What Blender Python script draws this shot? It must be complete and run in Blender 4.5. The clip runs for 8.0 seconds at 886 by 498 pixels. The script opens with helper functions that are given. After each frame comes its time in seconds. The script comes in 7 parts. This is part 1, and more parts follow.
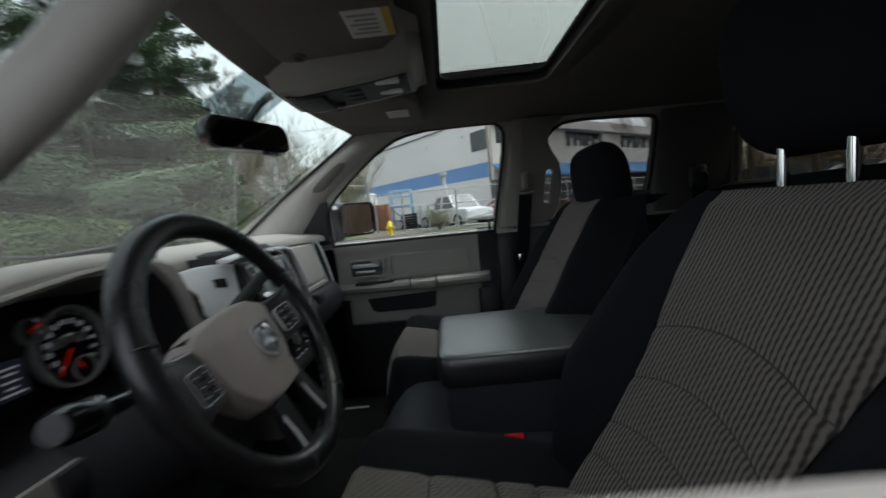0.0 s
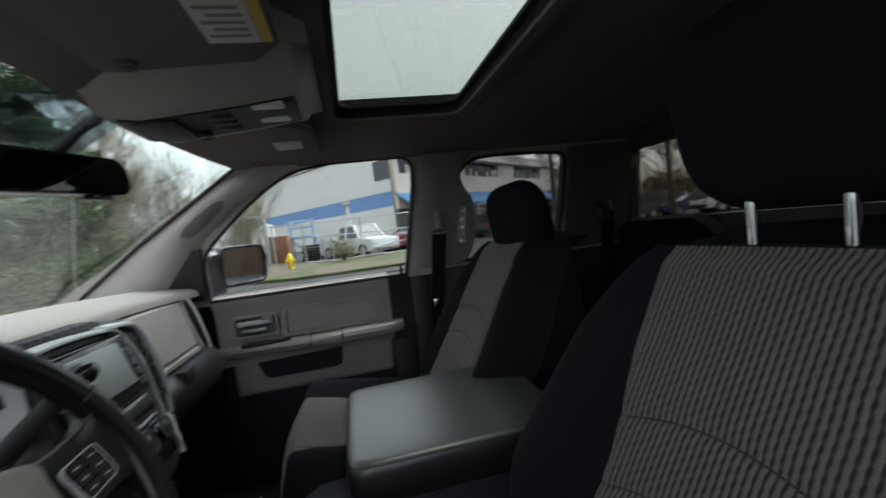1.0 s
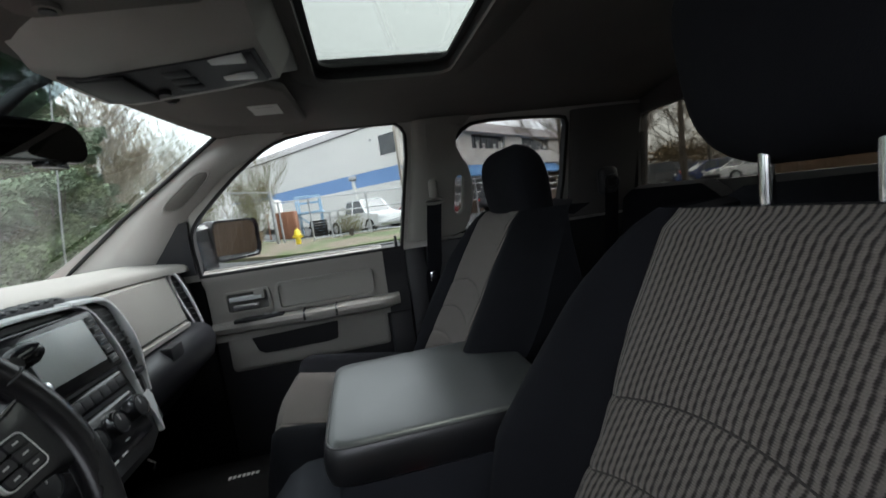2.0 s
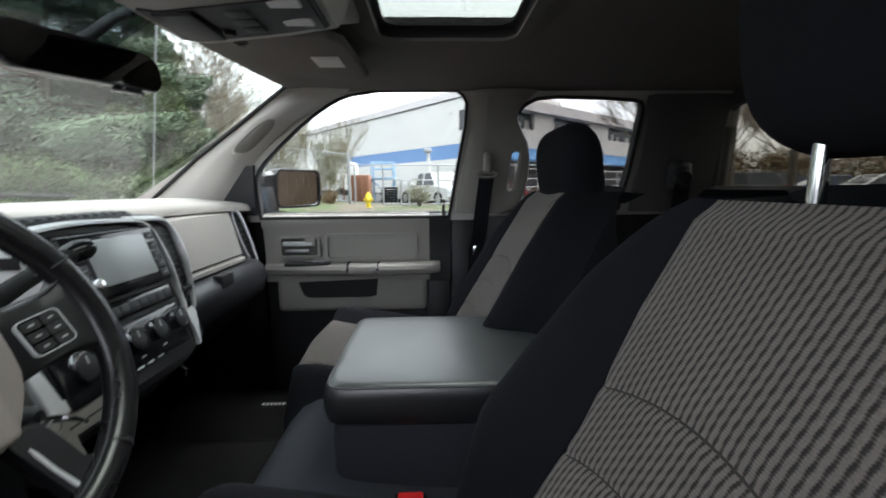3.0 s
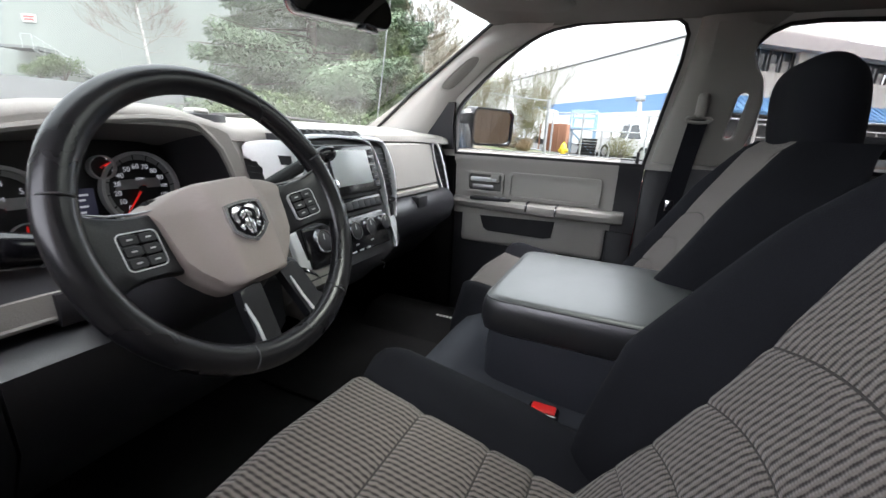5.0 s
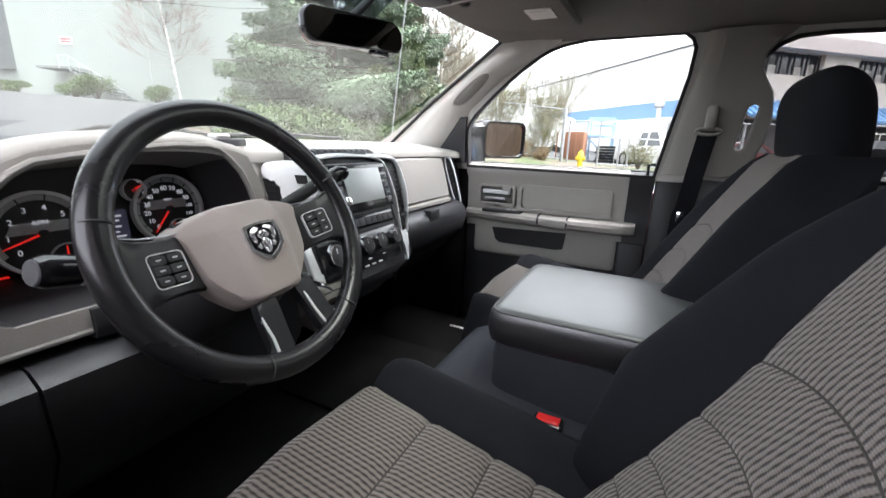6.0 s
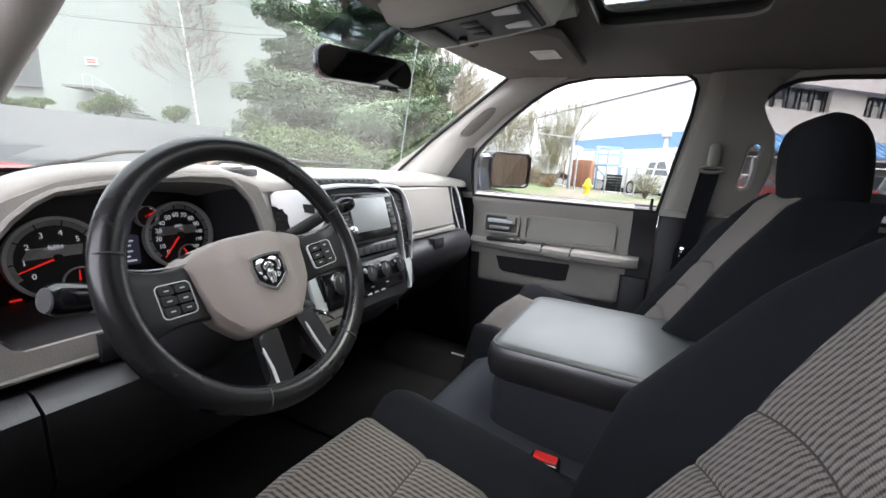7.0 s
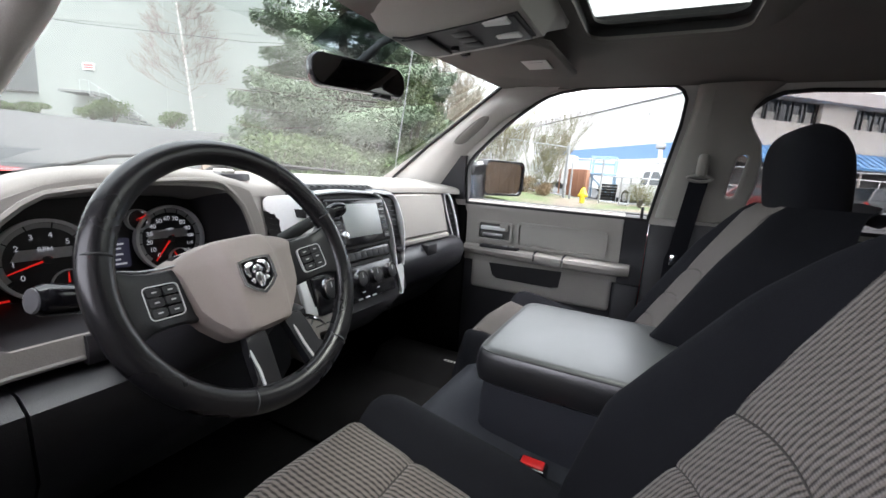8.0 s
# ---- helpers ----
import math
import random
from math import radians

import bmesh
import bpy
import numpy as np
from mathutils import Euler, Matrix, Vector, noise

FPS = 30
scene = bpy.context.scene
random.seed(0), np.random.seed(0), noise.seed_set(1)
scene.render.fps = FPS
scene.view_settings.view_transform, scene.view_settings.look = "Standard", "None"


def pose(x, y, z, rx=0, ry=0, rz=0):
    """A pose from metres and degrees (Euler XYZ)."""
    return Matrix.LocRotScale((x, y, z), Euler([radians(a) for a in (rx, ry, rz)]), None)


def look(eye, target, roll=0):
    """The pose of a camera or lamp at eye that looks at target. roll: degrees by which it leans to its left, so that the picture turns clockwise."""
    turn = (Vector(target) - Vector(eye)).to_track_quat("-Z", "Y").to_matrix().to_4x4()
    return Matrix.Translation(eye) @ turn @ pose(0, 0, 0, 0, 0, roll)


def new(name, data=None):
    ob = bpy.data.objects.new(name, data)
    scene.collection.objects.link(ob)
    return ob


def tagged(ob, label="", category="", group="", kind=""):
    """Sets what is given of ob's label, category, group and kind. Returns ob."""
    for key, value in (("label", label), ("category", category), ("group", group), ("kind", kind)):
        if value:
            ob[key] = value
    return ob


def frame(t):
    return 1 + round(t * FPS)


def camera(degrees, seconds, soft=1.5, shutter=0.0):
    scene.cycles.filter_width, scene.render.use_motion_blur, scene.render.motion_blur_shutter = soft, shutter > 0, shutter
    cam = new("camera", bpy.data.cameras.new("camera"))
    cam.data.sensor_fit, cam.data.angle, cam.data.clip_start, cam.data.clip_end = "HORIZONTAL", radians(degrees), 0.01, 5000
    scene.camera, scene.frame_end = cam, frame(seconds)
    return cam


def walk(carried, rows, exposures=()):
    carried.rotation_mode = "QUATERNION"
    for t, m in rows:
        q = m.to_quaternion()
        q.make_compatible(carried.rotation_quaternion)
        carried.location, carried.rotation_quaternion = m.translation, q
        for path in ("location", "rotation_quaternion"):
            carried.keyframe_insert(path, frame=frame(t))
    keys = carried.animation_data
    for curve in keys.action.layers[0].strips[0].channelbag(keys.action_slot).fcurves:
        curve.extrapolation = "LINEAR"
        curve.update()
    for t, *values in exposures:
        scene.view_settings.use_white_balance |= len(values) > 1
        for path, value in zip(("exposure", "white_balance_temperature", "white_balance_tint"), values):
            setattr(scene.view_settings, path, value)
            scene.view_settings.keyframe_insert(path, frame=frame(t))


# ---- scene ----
cam = camera(93.6, 8.0, shutter=0.6)
PATH = [
    (0, (-0.856, -0.208, 1.423), (1.135, -0.172, 1.239), -5.8),
    (0.2, (-0.808, -0.213, 1.429), (1.182, -0.272, 1.238), -5.4),
    (0.5, (-0.753, -0.209, 1.441), (1.23, -0.374, 1.241), -5.7),
    (1, (-0.687, -0.212, 1.47), (1.265, -0.634, 1.369), -7.1),
    (1.2, (-0.673, -0.217, 1.473), (1.258, -0.728, 1.366), -7.2),
    (2.3, (-0.642, -0.28, 1.445), (1.318, -0.573, 1.175), -6.8),
    (2.5, (-0.645, -0.292, 1.442), (1.322, -0.525, 1.168), -4.8),
    (3, (-0.65, -0.323, 1.426), (1.327, -0.381, 1.129), -0.5),
    (3.5, (-0.651, -0.335, 1.405), (1.305, -0.159, 1.028), 2.7),
    (4, (-0.655, -0.336, 1.394), (1.25, 0.086, 0.955), 4.0),
    (4.5, (-0.675, -0.342, 1.388), (1.149, 0.32, 0.906), 2.7),
    (4.7, (-0.685, -0.347, 1.391), (1.109, 0.368, 0.871), 2.9),
    (5.8, (-0.707, -0.376, 1.41), (1.032, 0.458, 0.883), 2.4),
    (6, (-0.71, -0.38, 1.414), (1.03, 0.467, 0.909), 2.0),
    (6.5, (-0.715, -0.385, 1.427), (1.031, 0.473, 0.963), 2.7),
    (7, (-0.714, -0.389, 1.433), (1.033, 0.499, 1.034), 3.4),
    (7.5, (-0.714, -0.394, 1.431), (1.03, 0.509, 1.053), 4.1),
    (8, (-0.716, -0.402, 1.431), (1.045, 0.474, 1.07), 3.9),
]
walk(cam, [(t, look(eye, target, roll)) for t, eye, target, roll in PATH],
     [(0, 1.75, 6150, 8), (0.5, 1.9, 6150, 8), (1.2, 2.05, 6150, 9), (2.5, 2.7, 6200, 11), (3.5, 3.05, 6200, 12), (4.5, 3.4, 6250, 14), (6, 3.72, 6300, 17), (8, 3.59, 6300, 17)])

# ---- world and light ----
world = bpy.data.worlds.new("sky")
scene.world = world
world.use_nodes = True
wn = world.node_tree
wn.nodes.clear()
sky = wn.nodes.new("ShaderNodeTexSky")
sky.sky_type = "NISHITA"
sky.sun_disc = False
sky.sun_elevation, sky.sun_rotation = radians(69), radians(157)
sky.air_density, sky.dust_density, sky.ozone_density = 1.0, 4.0, 1.0
grey = wn.nodes.new("ShaderNodeHueSaturation")
grey.inputs["Saturation"].default_value = 0.12
bg = wn.nodes.new("ShaderNodeBackground")
bg.inputs["Strength"].default_value = 0.15
wout = wn.nodes.new("ShaderNodeOutputWorld")
wn.links.new(sky.outputs[0], grey.inputs["Color"])
wn.links.new(grey.outputs[0], bg.inputs["Color"])
wn.links.new(bg.outputs[0], wout.inputs["Surface"])
sun = new("sun", bpy.data.lights.new("sun", "SUN"))
sun.data.energy, sun.data.angle, sun.data.color = 0.5, radians(40), (1.0, 0.98, 0.96)
sun.matrix_world = look((3, -7, 20), (0, 0, 0))


# ---- materials ----
def mat(name, color, rough=0.6, metal=0.0, bump=0.0, scale=200.0, var=0.12, coarse=6.0, spec=0.5, coat=0.0, rvar=0.0, sheen=0.0):
    """Painted, moulded or woven surface: colour varied at two scales, with a fine relief."""
    m = bpy.data.materials.new(name)
    m.use_nodes = True
    nt = m.node_tree
    p = nt.nodes["Principled BSDF"]
    p.inputs["Roughness"].default_value, p.inputs["Metallic"].default_value = rough, metal
    p.inputs["Specular IOR Level"].default_value = spec
    p.inputs["Coat Weight"].default_value = coat
    p.inputs["Sheen Weight"].default_value = sheen
    co = nt.nodes.new("ShaderNodeTexCoord")
    big, fine = nt.nodes.new("ShaderNodeTexNoise"), nt.nodes.new("ShaderNodeTexNoise")
    big.inputs["Scale"].default_value, fine.inputs["Scale"].default_value = coarse, scale
    big.inputs["Detail"].default_value, fine.inputs["Detail"].default_value = 5, 2
    nt.links.new(co.outputs["Object"], big.inputs["Vector"])
    nt.links.new(co.outputs["Object"], fine.inputs["Vector"])
    add = nt.nodes.new("ShaderNodeMath")
    add.operation = "ADD"
    nt.links.new(big.outputs["Fac"], add.inputs[0])
    nt.links.new(fine.outputs["Fac"], add.inputs[1])
    mr = nt.nodes.new("ShaderNodeMapRange")
    mr.inputs["From Min"].default_value, mr.inputs["From Max"].default_value = 0.6, 1.4
    mr.inputs["To Min"].default_value, mr.inputs["To Max"].default_value = 1 - var, 1 + var
    nt.links.new(add.outputs[0], mr.inputs["Value"])
    mul = nt.nodes.new("ShaderNodeMix")
    mul.data_type, mul.blend_type = "RGBA", "MULTIPLY"
    mul.inputs["Factor"].default_value = 1.0
    mul.inputs["A"].default_value = (*color, 1)
    nt.links.new(mr.outputs[0], mul.inputs["B"])
    nt.links.new(mul.outputs["Result"], p.inputs["Base Color"])
    if rvar:
        rr = nt.nodes.new("ShaderNodeMapRange")
        rr.inputs["To Min"].default_value, rr.inputs["To Max"].default_value = max(0.03, rough - rvar), min(1, rough + rvar)
        nt.links.new(big.outputs["Fac"], rr.inputs["Value"])
        nt.links.new(rr.outputs[0], p.inputs["Roughness"])
    if bump:
        b = nt.nodes.new("ShaderNodeBump")
        b.inputs["Strength"].default_value, b.inputs["Distance"].default_value = bump, 0.001
        nt.links.new(fine.outputs["Fac"], b.inputs["Height"])
        nt.links.new(b.outputs[0], p.inputs["Normal"])
    return m


def stripes(name, light, dark, period=0.0075):
    """Ribbed seat cloth: light cords over a dark ground with slanting dashes, along the second UV axis."""
    m = bpy.data.materials.new(name)
    m.use_nodes = True
    nt = m.node_tree
    p = nt.nodes["Principled BSDF"]
    p.inputs["Roughness"].default_value, p.inputs["Specular IOR Level"].default_value = 0.9, 0.15
    p.inputs["Sheen Weight"].default_value = 0.15
    uv = nt.nodes.new("ShaderNodeUVMap")
    sep = nt.nodes.new("ShaderNodeSeparateXYZ")
    nt.links.new(uv.outputs[0], sep.inputs[0])

    def math_node(op, a, b=None, c=None):
        n = nt.nodes.new("ShaderNodeMath")
        n.operation = op
        for i, v in enumerate((a, b, c)):
            if v is None:
                continue
            if hasattr(v, "is_output"):
                nt.links.new(v, n.inputs[i])
            else:
                n.inputs[i].default_value = v
        return n.outputs[0]

    u, v = sep.outputs[0], sep.outputs[1]
    no = nt.nodes.new("ShaderNodeTexNoise")
    no.inputs["Scale"].default_value = 900
    nt.links.new(uv.outputs[0], no.inputs["Vector"])
    ph = math_node("MULTIPLY", u, 2 * math.pi / period)
    cord = math_node("SINE", ph)
    # slanting dashes that bridge the dark gaps between the cords
    slant = math_node("ADD", math_node("MULTIPLY", v, 2 * math.pi / 0.0125), math_node("MULTIPLY", u, math.pi / period))
    dash = math_node("MULTIPLY", math_node("SINE", slant), 0.28)
    knit = math_node("MULTIPLY", math_node("SINE", math_node("MULTIPLY", v, 2 * math.pi / 0.0022)), 0.22)
    grain = math_node("MULTIPLY", no.outputs["Fac"], 0.35)
    tot = math_node("ADD", math_node("ADD", cord, dash), math_node("ADD", knit, grain))
    mr = nt.nodes.new("ShaderNodeMapRange")
    mr.inputs["From Min"].default_value, mr.inputs["From Max"].default_value = -0.75, 0.55
    nt.links.new(tot, mr.inputs["Value"])
    mix = nt.nodes.new("ShaderNodeMix")
    mix.data_type = "RGBA"
    mix.inputs["A"].default_value, mix.inputs["B"].default_value = (*dark, 1), (*light, 1)
    nt.links.new(mr.outputs[0], mix.inputs["Factor"])
    nt.links.new(mix.outputs["Result"], p.inputs["Base Color"])
    b = nt.nodes.new("ShaderNodeBump")
    b.inputs["Strength"].default_value, b.inputs["Distance"].default_value = 0.6, 0.0012
    nt.links.new(tot, b.inputs["Height"])
    nt.links.new(b.outputs[0], p.inputs["Normal"])
    return m


def glass(name, tint, gloss_rough=0.0, least=0.05):
    """Clear pane: tinted see-through, mirrored by Fresnel."""
    m = bpy.data.materials.new(name)
    m.use_nodes = True
    nt = m.node_tree
    nt.nodes.clear()
    t, g, mx, f, pw, mr, o = (nt.nodes.new("ShaderNode" + k) for k in ("BsdfTransparent", "BsdfGlossy", "MixShader", "LayerWeight", "Math", "MapRange", "OutputMaterial"))
    t.inputs["Color"].default_value = (*tint, 1)
    g.inputs["Roughness"].default_value = gloss_rough
    pw.operation = "POWER"
    pw.inputs[1].default_value = 5.0
    mr.inputs["To Min"].default_value, mr.inputs["To Max"].default_value = least, 0.75
    nt.links.new(f.outputs["Facing"], pw.inputs[0])
    nt.links.new(pw.outputs[0], mr.inputs["Value"])
    nt.links.new(mr.outputs[0], mx.inputs[0])
    nt.links.new(t.outputs[0], mx.inputs[1])
    nt.links.new(g.outputs[0], mx.inputs[2])
    nt.links.new(mx.outputs[0], o.inputs["Surface"])
    return m


def glow(name, color, strength):
    m = bpy.data.materials.new(name)
    m.use_nodes = True
    p = m.node_tree.nodes["Principled BSDF"]
    p.inputs["Base Color"].default_value = (*color, 1)
    p.inputs["Emission Color"].default_value, p.inputs["Emission Strength"].default_value = (*color, 1), strength
    return m


# Trim beige lightened to stand in for windscreen light on the front pillars.
BEIGE = mat("lightened_beige_plastic", (0.46, 0.442, 0.415), 0.50, bump=0.25, scale=700, var=0.05)
# Same beige as the doors, darkened to offset strong light on the dash.
DASHBEIGE = mat("dimmed_beige_dash_plastic", (0.282, 0.269, 0.251), 0.75, bump=0.3, scale=600, var=0.06, spec=0.15)
DOORBEIGE = mat("beige_door_plastic", (0.36, 0.343, 0.315), 0.55, bump=0.25, scale=700, var=0.05)
PADBEIGE = mat("airbag_cover_plastic", (0.40, 0.35, 0.32), 0.5, bump=0.2, scale=900, var=0.04)
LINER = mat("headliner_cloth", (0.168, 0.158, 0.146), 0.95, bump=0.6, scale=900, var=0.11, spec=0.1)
DARK = mat("dark_grained_plastic", (0.022, 0.022, 0.025), 0.5, bump=0.3, scale=800, var=0.2)
SLATE = mat("slate_dash_plastic", (0.016, 0.0165, 0.019), 0.34, bump=0.3, scale=800, var=0.15)
GLOSSBLACK = mat("piano_black_plastic", (0.010, 0.010, 0.012), 0.15, var=0.1)
RUBBER = mat("black_rubber", (0.015, 0.015, 0.015), 0.75, var=0.15)
LEATHER = mat("black_wheel_leather", (0.012, 0.0115, 0.013), 0.27, bump=0.12, scale=520, var=0.2, rvar=0.08)
VINYL = mat("worn_black_vinyl", (0.016, 0.016, 0.018), 0.34, bump=0.14, scale=620, var=0.25, coarse=9, rvar=0.10, spec=0.95)
VINYLSEAM = mat("grey_stitching", (0.06, 0.06, 0.062), 0.5)
CLOTH = mat("black_seat_cloth", (0.0105, 0.0108, 0.0138), 0.92, bump=0.8, scale=1100, var=0.35, spec=0.15)
# Seat cloth lightened for the light that falls on bin and centre seat.
LITCLOTH = mat("lit_seat_cloth", (0.034, 0.036, 0.044), 0.9, bump=0.4, scale=900, var=0.18, spec=0.2)
CARPET = mat("black_carpet", (0.010, 0.010, 0.010), 1.0, bump=1.0, scale=500, var=0.4, spec=0.05)
STRIPE = stripes("ribbed_seat_cloth", (0.186, 0.163, 0.147), (0.035, 0.030, 0.028))
SILVER = mat("satin_silver_plastic", (0.78, 0.79, 0.80), 0.32, 0.0, var=0.04)
CHROME = mat("chrome", (0.75, 0.76, 0.78), 0.08, 1.0, var=0.03)
STEEL = mat("steel", (0.45, 0.45, 0.46), 0.3, 1.0, var=0.08)
# Switched-off screen painted pale in place of its bright reflection.
SCREEN = mat("screen_with_reflection", (0.60, 0.64, 0.635), 0.25, var=0.02)
PAPER = mat("white_label", (0.62, 0.61, 0.58), 0.7, var=0.05)
LENS = mat("frosted_white_lens", (0.80, 0.80, 0.78), 0.35, var=0.03)
YELLOWLABEL = mat("yellow_label", (0.6, 0.45, 0.08), 0.7, var=0.05)
INK = mat("grey_print", (0.25, 0.25, 0.25), 0.7)
REDPLASTIC = mat("red_button_plastic", (0.62, 0.02, 0.02), 0.35, var=0.08)
GAUGE = mat("gauge_face_black", (0.012, 0.012, 0.014), 0.5)
GAUGEGREY = mat("gauge_band_grey", (0.45, 0.46, 0.47), 0.35)
WHITEPRINT = glow("lit_white_print", (0.6, 0.62, 0.65), 0.045)
NEEDLE = glow("lit_red_needle", (0.7, 0.02, 0.012), 0.05)
BLUELCD = glow("lit_blue_display", (0.035, 0.036, 0.060), 0.035)
REDPAINT = mat("red_car_paint", (0.45, 0.012, 0.012), 0.25, coat=0.6, var=0.04)
WHITEPRINT2 = mat("white_print", (0.6, 0.6, 0.6), 0.6)
# Scuffed lid top, with the sky's sheen put into a lighter grey.
VINYLTOP = mat("scuffed_vinyl_with_sheen", (0.050, 0.053, 0.054), 0.35, bump=0.16, scale=620, var=0.30, coarse=11, rvar=0.12, spec=1.0)
CLEAR = glass("clear_glass", (0.80, 0.825, 0.81))
SCREENGLASS = glass("windscreen_glass", (0.56, 0.615, 0.585), least=0.12)
SHADEGLASS = glass("shaded_glass", (0.32, 0.38, 0.40), least=0.08)
PRIVACY = glass("privacy_glass", (0.50, 0.505, 0.50))
BACKGLASS = glass("dark_privacy_glass", (0.40, 0.395, 0.365))
SUNGLASS = glass("tinted_roof_glass", (0.475, 0.495, 0.465))
DIMMIRROR = mat("dimmed_mirror", (0.10, 0.10, 0.10), 0.04, 1.0, var=0.01)
MIRROR = mat("mirror_silver", (0.7, 0.72, 0.72), 0.02, 1.0, var=0.01)


# ---- building helpers ----
def part(name, bm, material, parent=None, label="", smooth=True, angle=40):
    """Links a bmesh as one mesh object, under a thing or a part."""
    bmesh.ops.recalc_face_normals(bm, faces=bm.faces)
    me = bpy.data.meshes.new(name)
    bm.to_mesh(me)
    bm.free()
    if smooth:
        me.polygons.foreach_set("use_smooth", [True] * len(me.polygons))
        me.set_sharp_from_angle(angle=radians(angle))
    me.materials.append(material)
    ob = new(name, me)
    ob.parent = parent
    if label:
        ob["label"] = label
    return ob


def thing(name, label, category, group="", kind="", at=(0, 0, 0)):
    e = new(name)
    e.empty_display_size = 0.05
    e.location = at
    return tagged(e, label, category, group, kind)


def box(lo, hi, bevel=0.004, seg=2, bm=None, turn=None):
    """Bevelled box between two corners; turn: a matrix about its middle."""
    b = bmesh.new()
    c = [(a + d) / 2 for a, d in zip(lo, hi)]
    s = [max(1e-4, abs(d - a)) for a, d in zip(lo, hi)]
    bmesh.ops.create_cube(b, size=1.0, matrix=Matrix.Diagonal((*s, 1)))
    if bevel:
        bmesh.ops.bevel(b, geom=b.edges[:], offset=min(bevel, min(s) * 0.45), segments=seg, affect="EDGES", profile=0.5)
    bmesh.ops.transform(b, matrix=Matrix.Translation(c) @ (turn if turn else Matrix()), verts=b.verts)
    return merge(bm, b) if bm is not None else b


def merge(bm, other):
    me = bpy.data.meshes.new("tmp")
    other.to_mesh(me)
    other.free()
    bm.from_mesh(me)
    bpy.data.meshes.remove(me)
    return bm


def loft(sections, closed=True, caps=True, bm=None, loop=False):
    """Skin over rows of points, each row with the same count. closed: each row is a ring; loop: the last row joins the first."""
    bm = bm if bm is not None else bmesh.new()
    rows = [[bm.verts.new(p) for p in s] for s in sections]
    n = len(rows[0])
    pairs = list(zip(rows, rows[1:])) + ([(rows[-1], rows[0])] if loop else [])
    for a, b in pairs:
        for i in range(n if closed else n - 1):
            j = (i + 1) % n
            bm.faces.new((a[i], a[j], b[j], b[i]))
    if closed and caps and not loop:
        bm.faces.new(rows[0][::-1])
        bm.faces.new(rows[-1])
    return bm


def tube(points, radius, n=10, bm=None, caps=True, loop=False, flat=1.0):
    """Round bar along points; radius may be a list."""
    pts = [Vector(p) for p in points]
    secs = []
    up = Vector((0.13, 0.21, 0.97)).normalized()
    last = None
    for i, p in enumerate(pts):
        if loop:
            d = pts[(i + 1) % len(pts)] - pts[i - 1]
        else:
            d = pts[min(i + 1, len(pts) - 1)] - pts[max(i - 1, 0)]
        d.normalize()
        a = (last if last is not None else up)
        a = a - d * a.dot(d)
        if a.length < 1e-3:
            a = d.orthogonal()
        a.normalize()
        last = a
        b = d.cross(a)
        r = radius[i] if isinstance(radius, (list, tuple)) else radius
        secs.append([p + r * (math.cos(t) * a + flat * math.sin(t) * b) for t in (2 * math.pi * k / n for k in range(n))])
    return loft(secs, True, caps, bm, loop)


def prism(outline, depth, m, bevel=0.0, seg=2, bm=None):
    """Plate from a 2D outline in the XY plane of m, extruded along its z by depth."""
    b = bmesh.new()
    lo = [b.verts.new((x, y, 0)) for x, y in outline]
    hi = [b.verts.new((x, y, depth)) for x, y in outline]
    n = len(outline)
    b.faces.new(lo[::-1])
    top = b.faces.new(hi)
    for i in range(n):
        b.faces.new((lo[i], lo[(i + 1) % n], hi[(i + 1) % n], hi[i]))
    if bevel:
        bmesh.ops.bevel(b, geom=list(top.edges), offset=bevel, segments=seg, affect="EDGES", profile=0.5)
    bmesh.ops.transform(b, matrix=m, verts=b.verts)
    return merge(bm, b) if bm is not None else b


def rounded(w, h, r, n=4, cx=0.0, cy=0.0):
    """Rounded rectangle outline."""
    out = []
    for sx, sy, a0 in ((1, 1, 0), (-1, 1, 90), (-1, -1, 180), (1, -1, 270)):
        for k in range(n + 1):
            a = radians(a0 + 90 * k / n)
            out.append((cx + sx * (w / 2 - r) + r * math.cos(a), cy + sy * (h / 2 - r) + r * math.sin(a)))
    return out


def ring_plate(outer, inner, depth, m, bm=None):
    """Frame between two outlines of one count, with thickness."""
    b = bmesh.new()
    secs = [[m @ Vector((x, y, z)) for x, y in o] for o, z in ((outer, 0), (outer, depth), (inner, depth), (inner, 0))]
    loft(secs, True, False, b, True)
    return merge(bm, b) if bm is not None else b


def disc(r, depth, m, n=24, bevel=0.0, bm=None):
    return prism([(r * math.cos(2 * math.pi * k / n), r * math.sin(2 * math.pi * k / n)) for k in range(n)], depth, m, bevel, 2, bm)


def smooth(a, b, x):
    t = max(0.0, min(1.0, (x - a) / (b - a)))
    return t * t * (3 - 2 * t)


def lerp(table, x):
    """Value of a table of (x, value) pairs, with straight lines between."""
    if x <= table[0][0]:
        return table[0][1]
    for (a, u), (b, v) in zip(table, table[1:]):
        if x <= b:
            return u + (v - u) * (x - a) / (b - a)
    return table[-1][1]


def axes(o, ex, ey):
    """Matrix with origin o whose x and y axes lie along ex and ey."""
    ex, ey = Vector(ex).normalized(), Vector(ey).normalized()
    ez = ex.cross(ey).normalized()
    ey = ez.cross(ex)
    return Matrix(((ex.x, ey.x, ez.x, o[0]), (ex.y, ey.y, ez.y, o[1]), (ex.z, ey.z, ez.z, o[2]), (0, 0, 0, 1)))


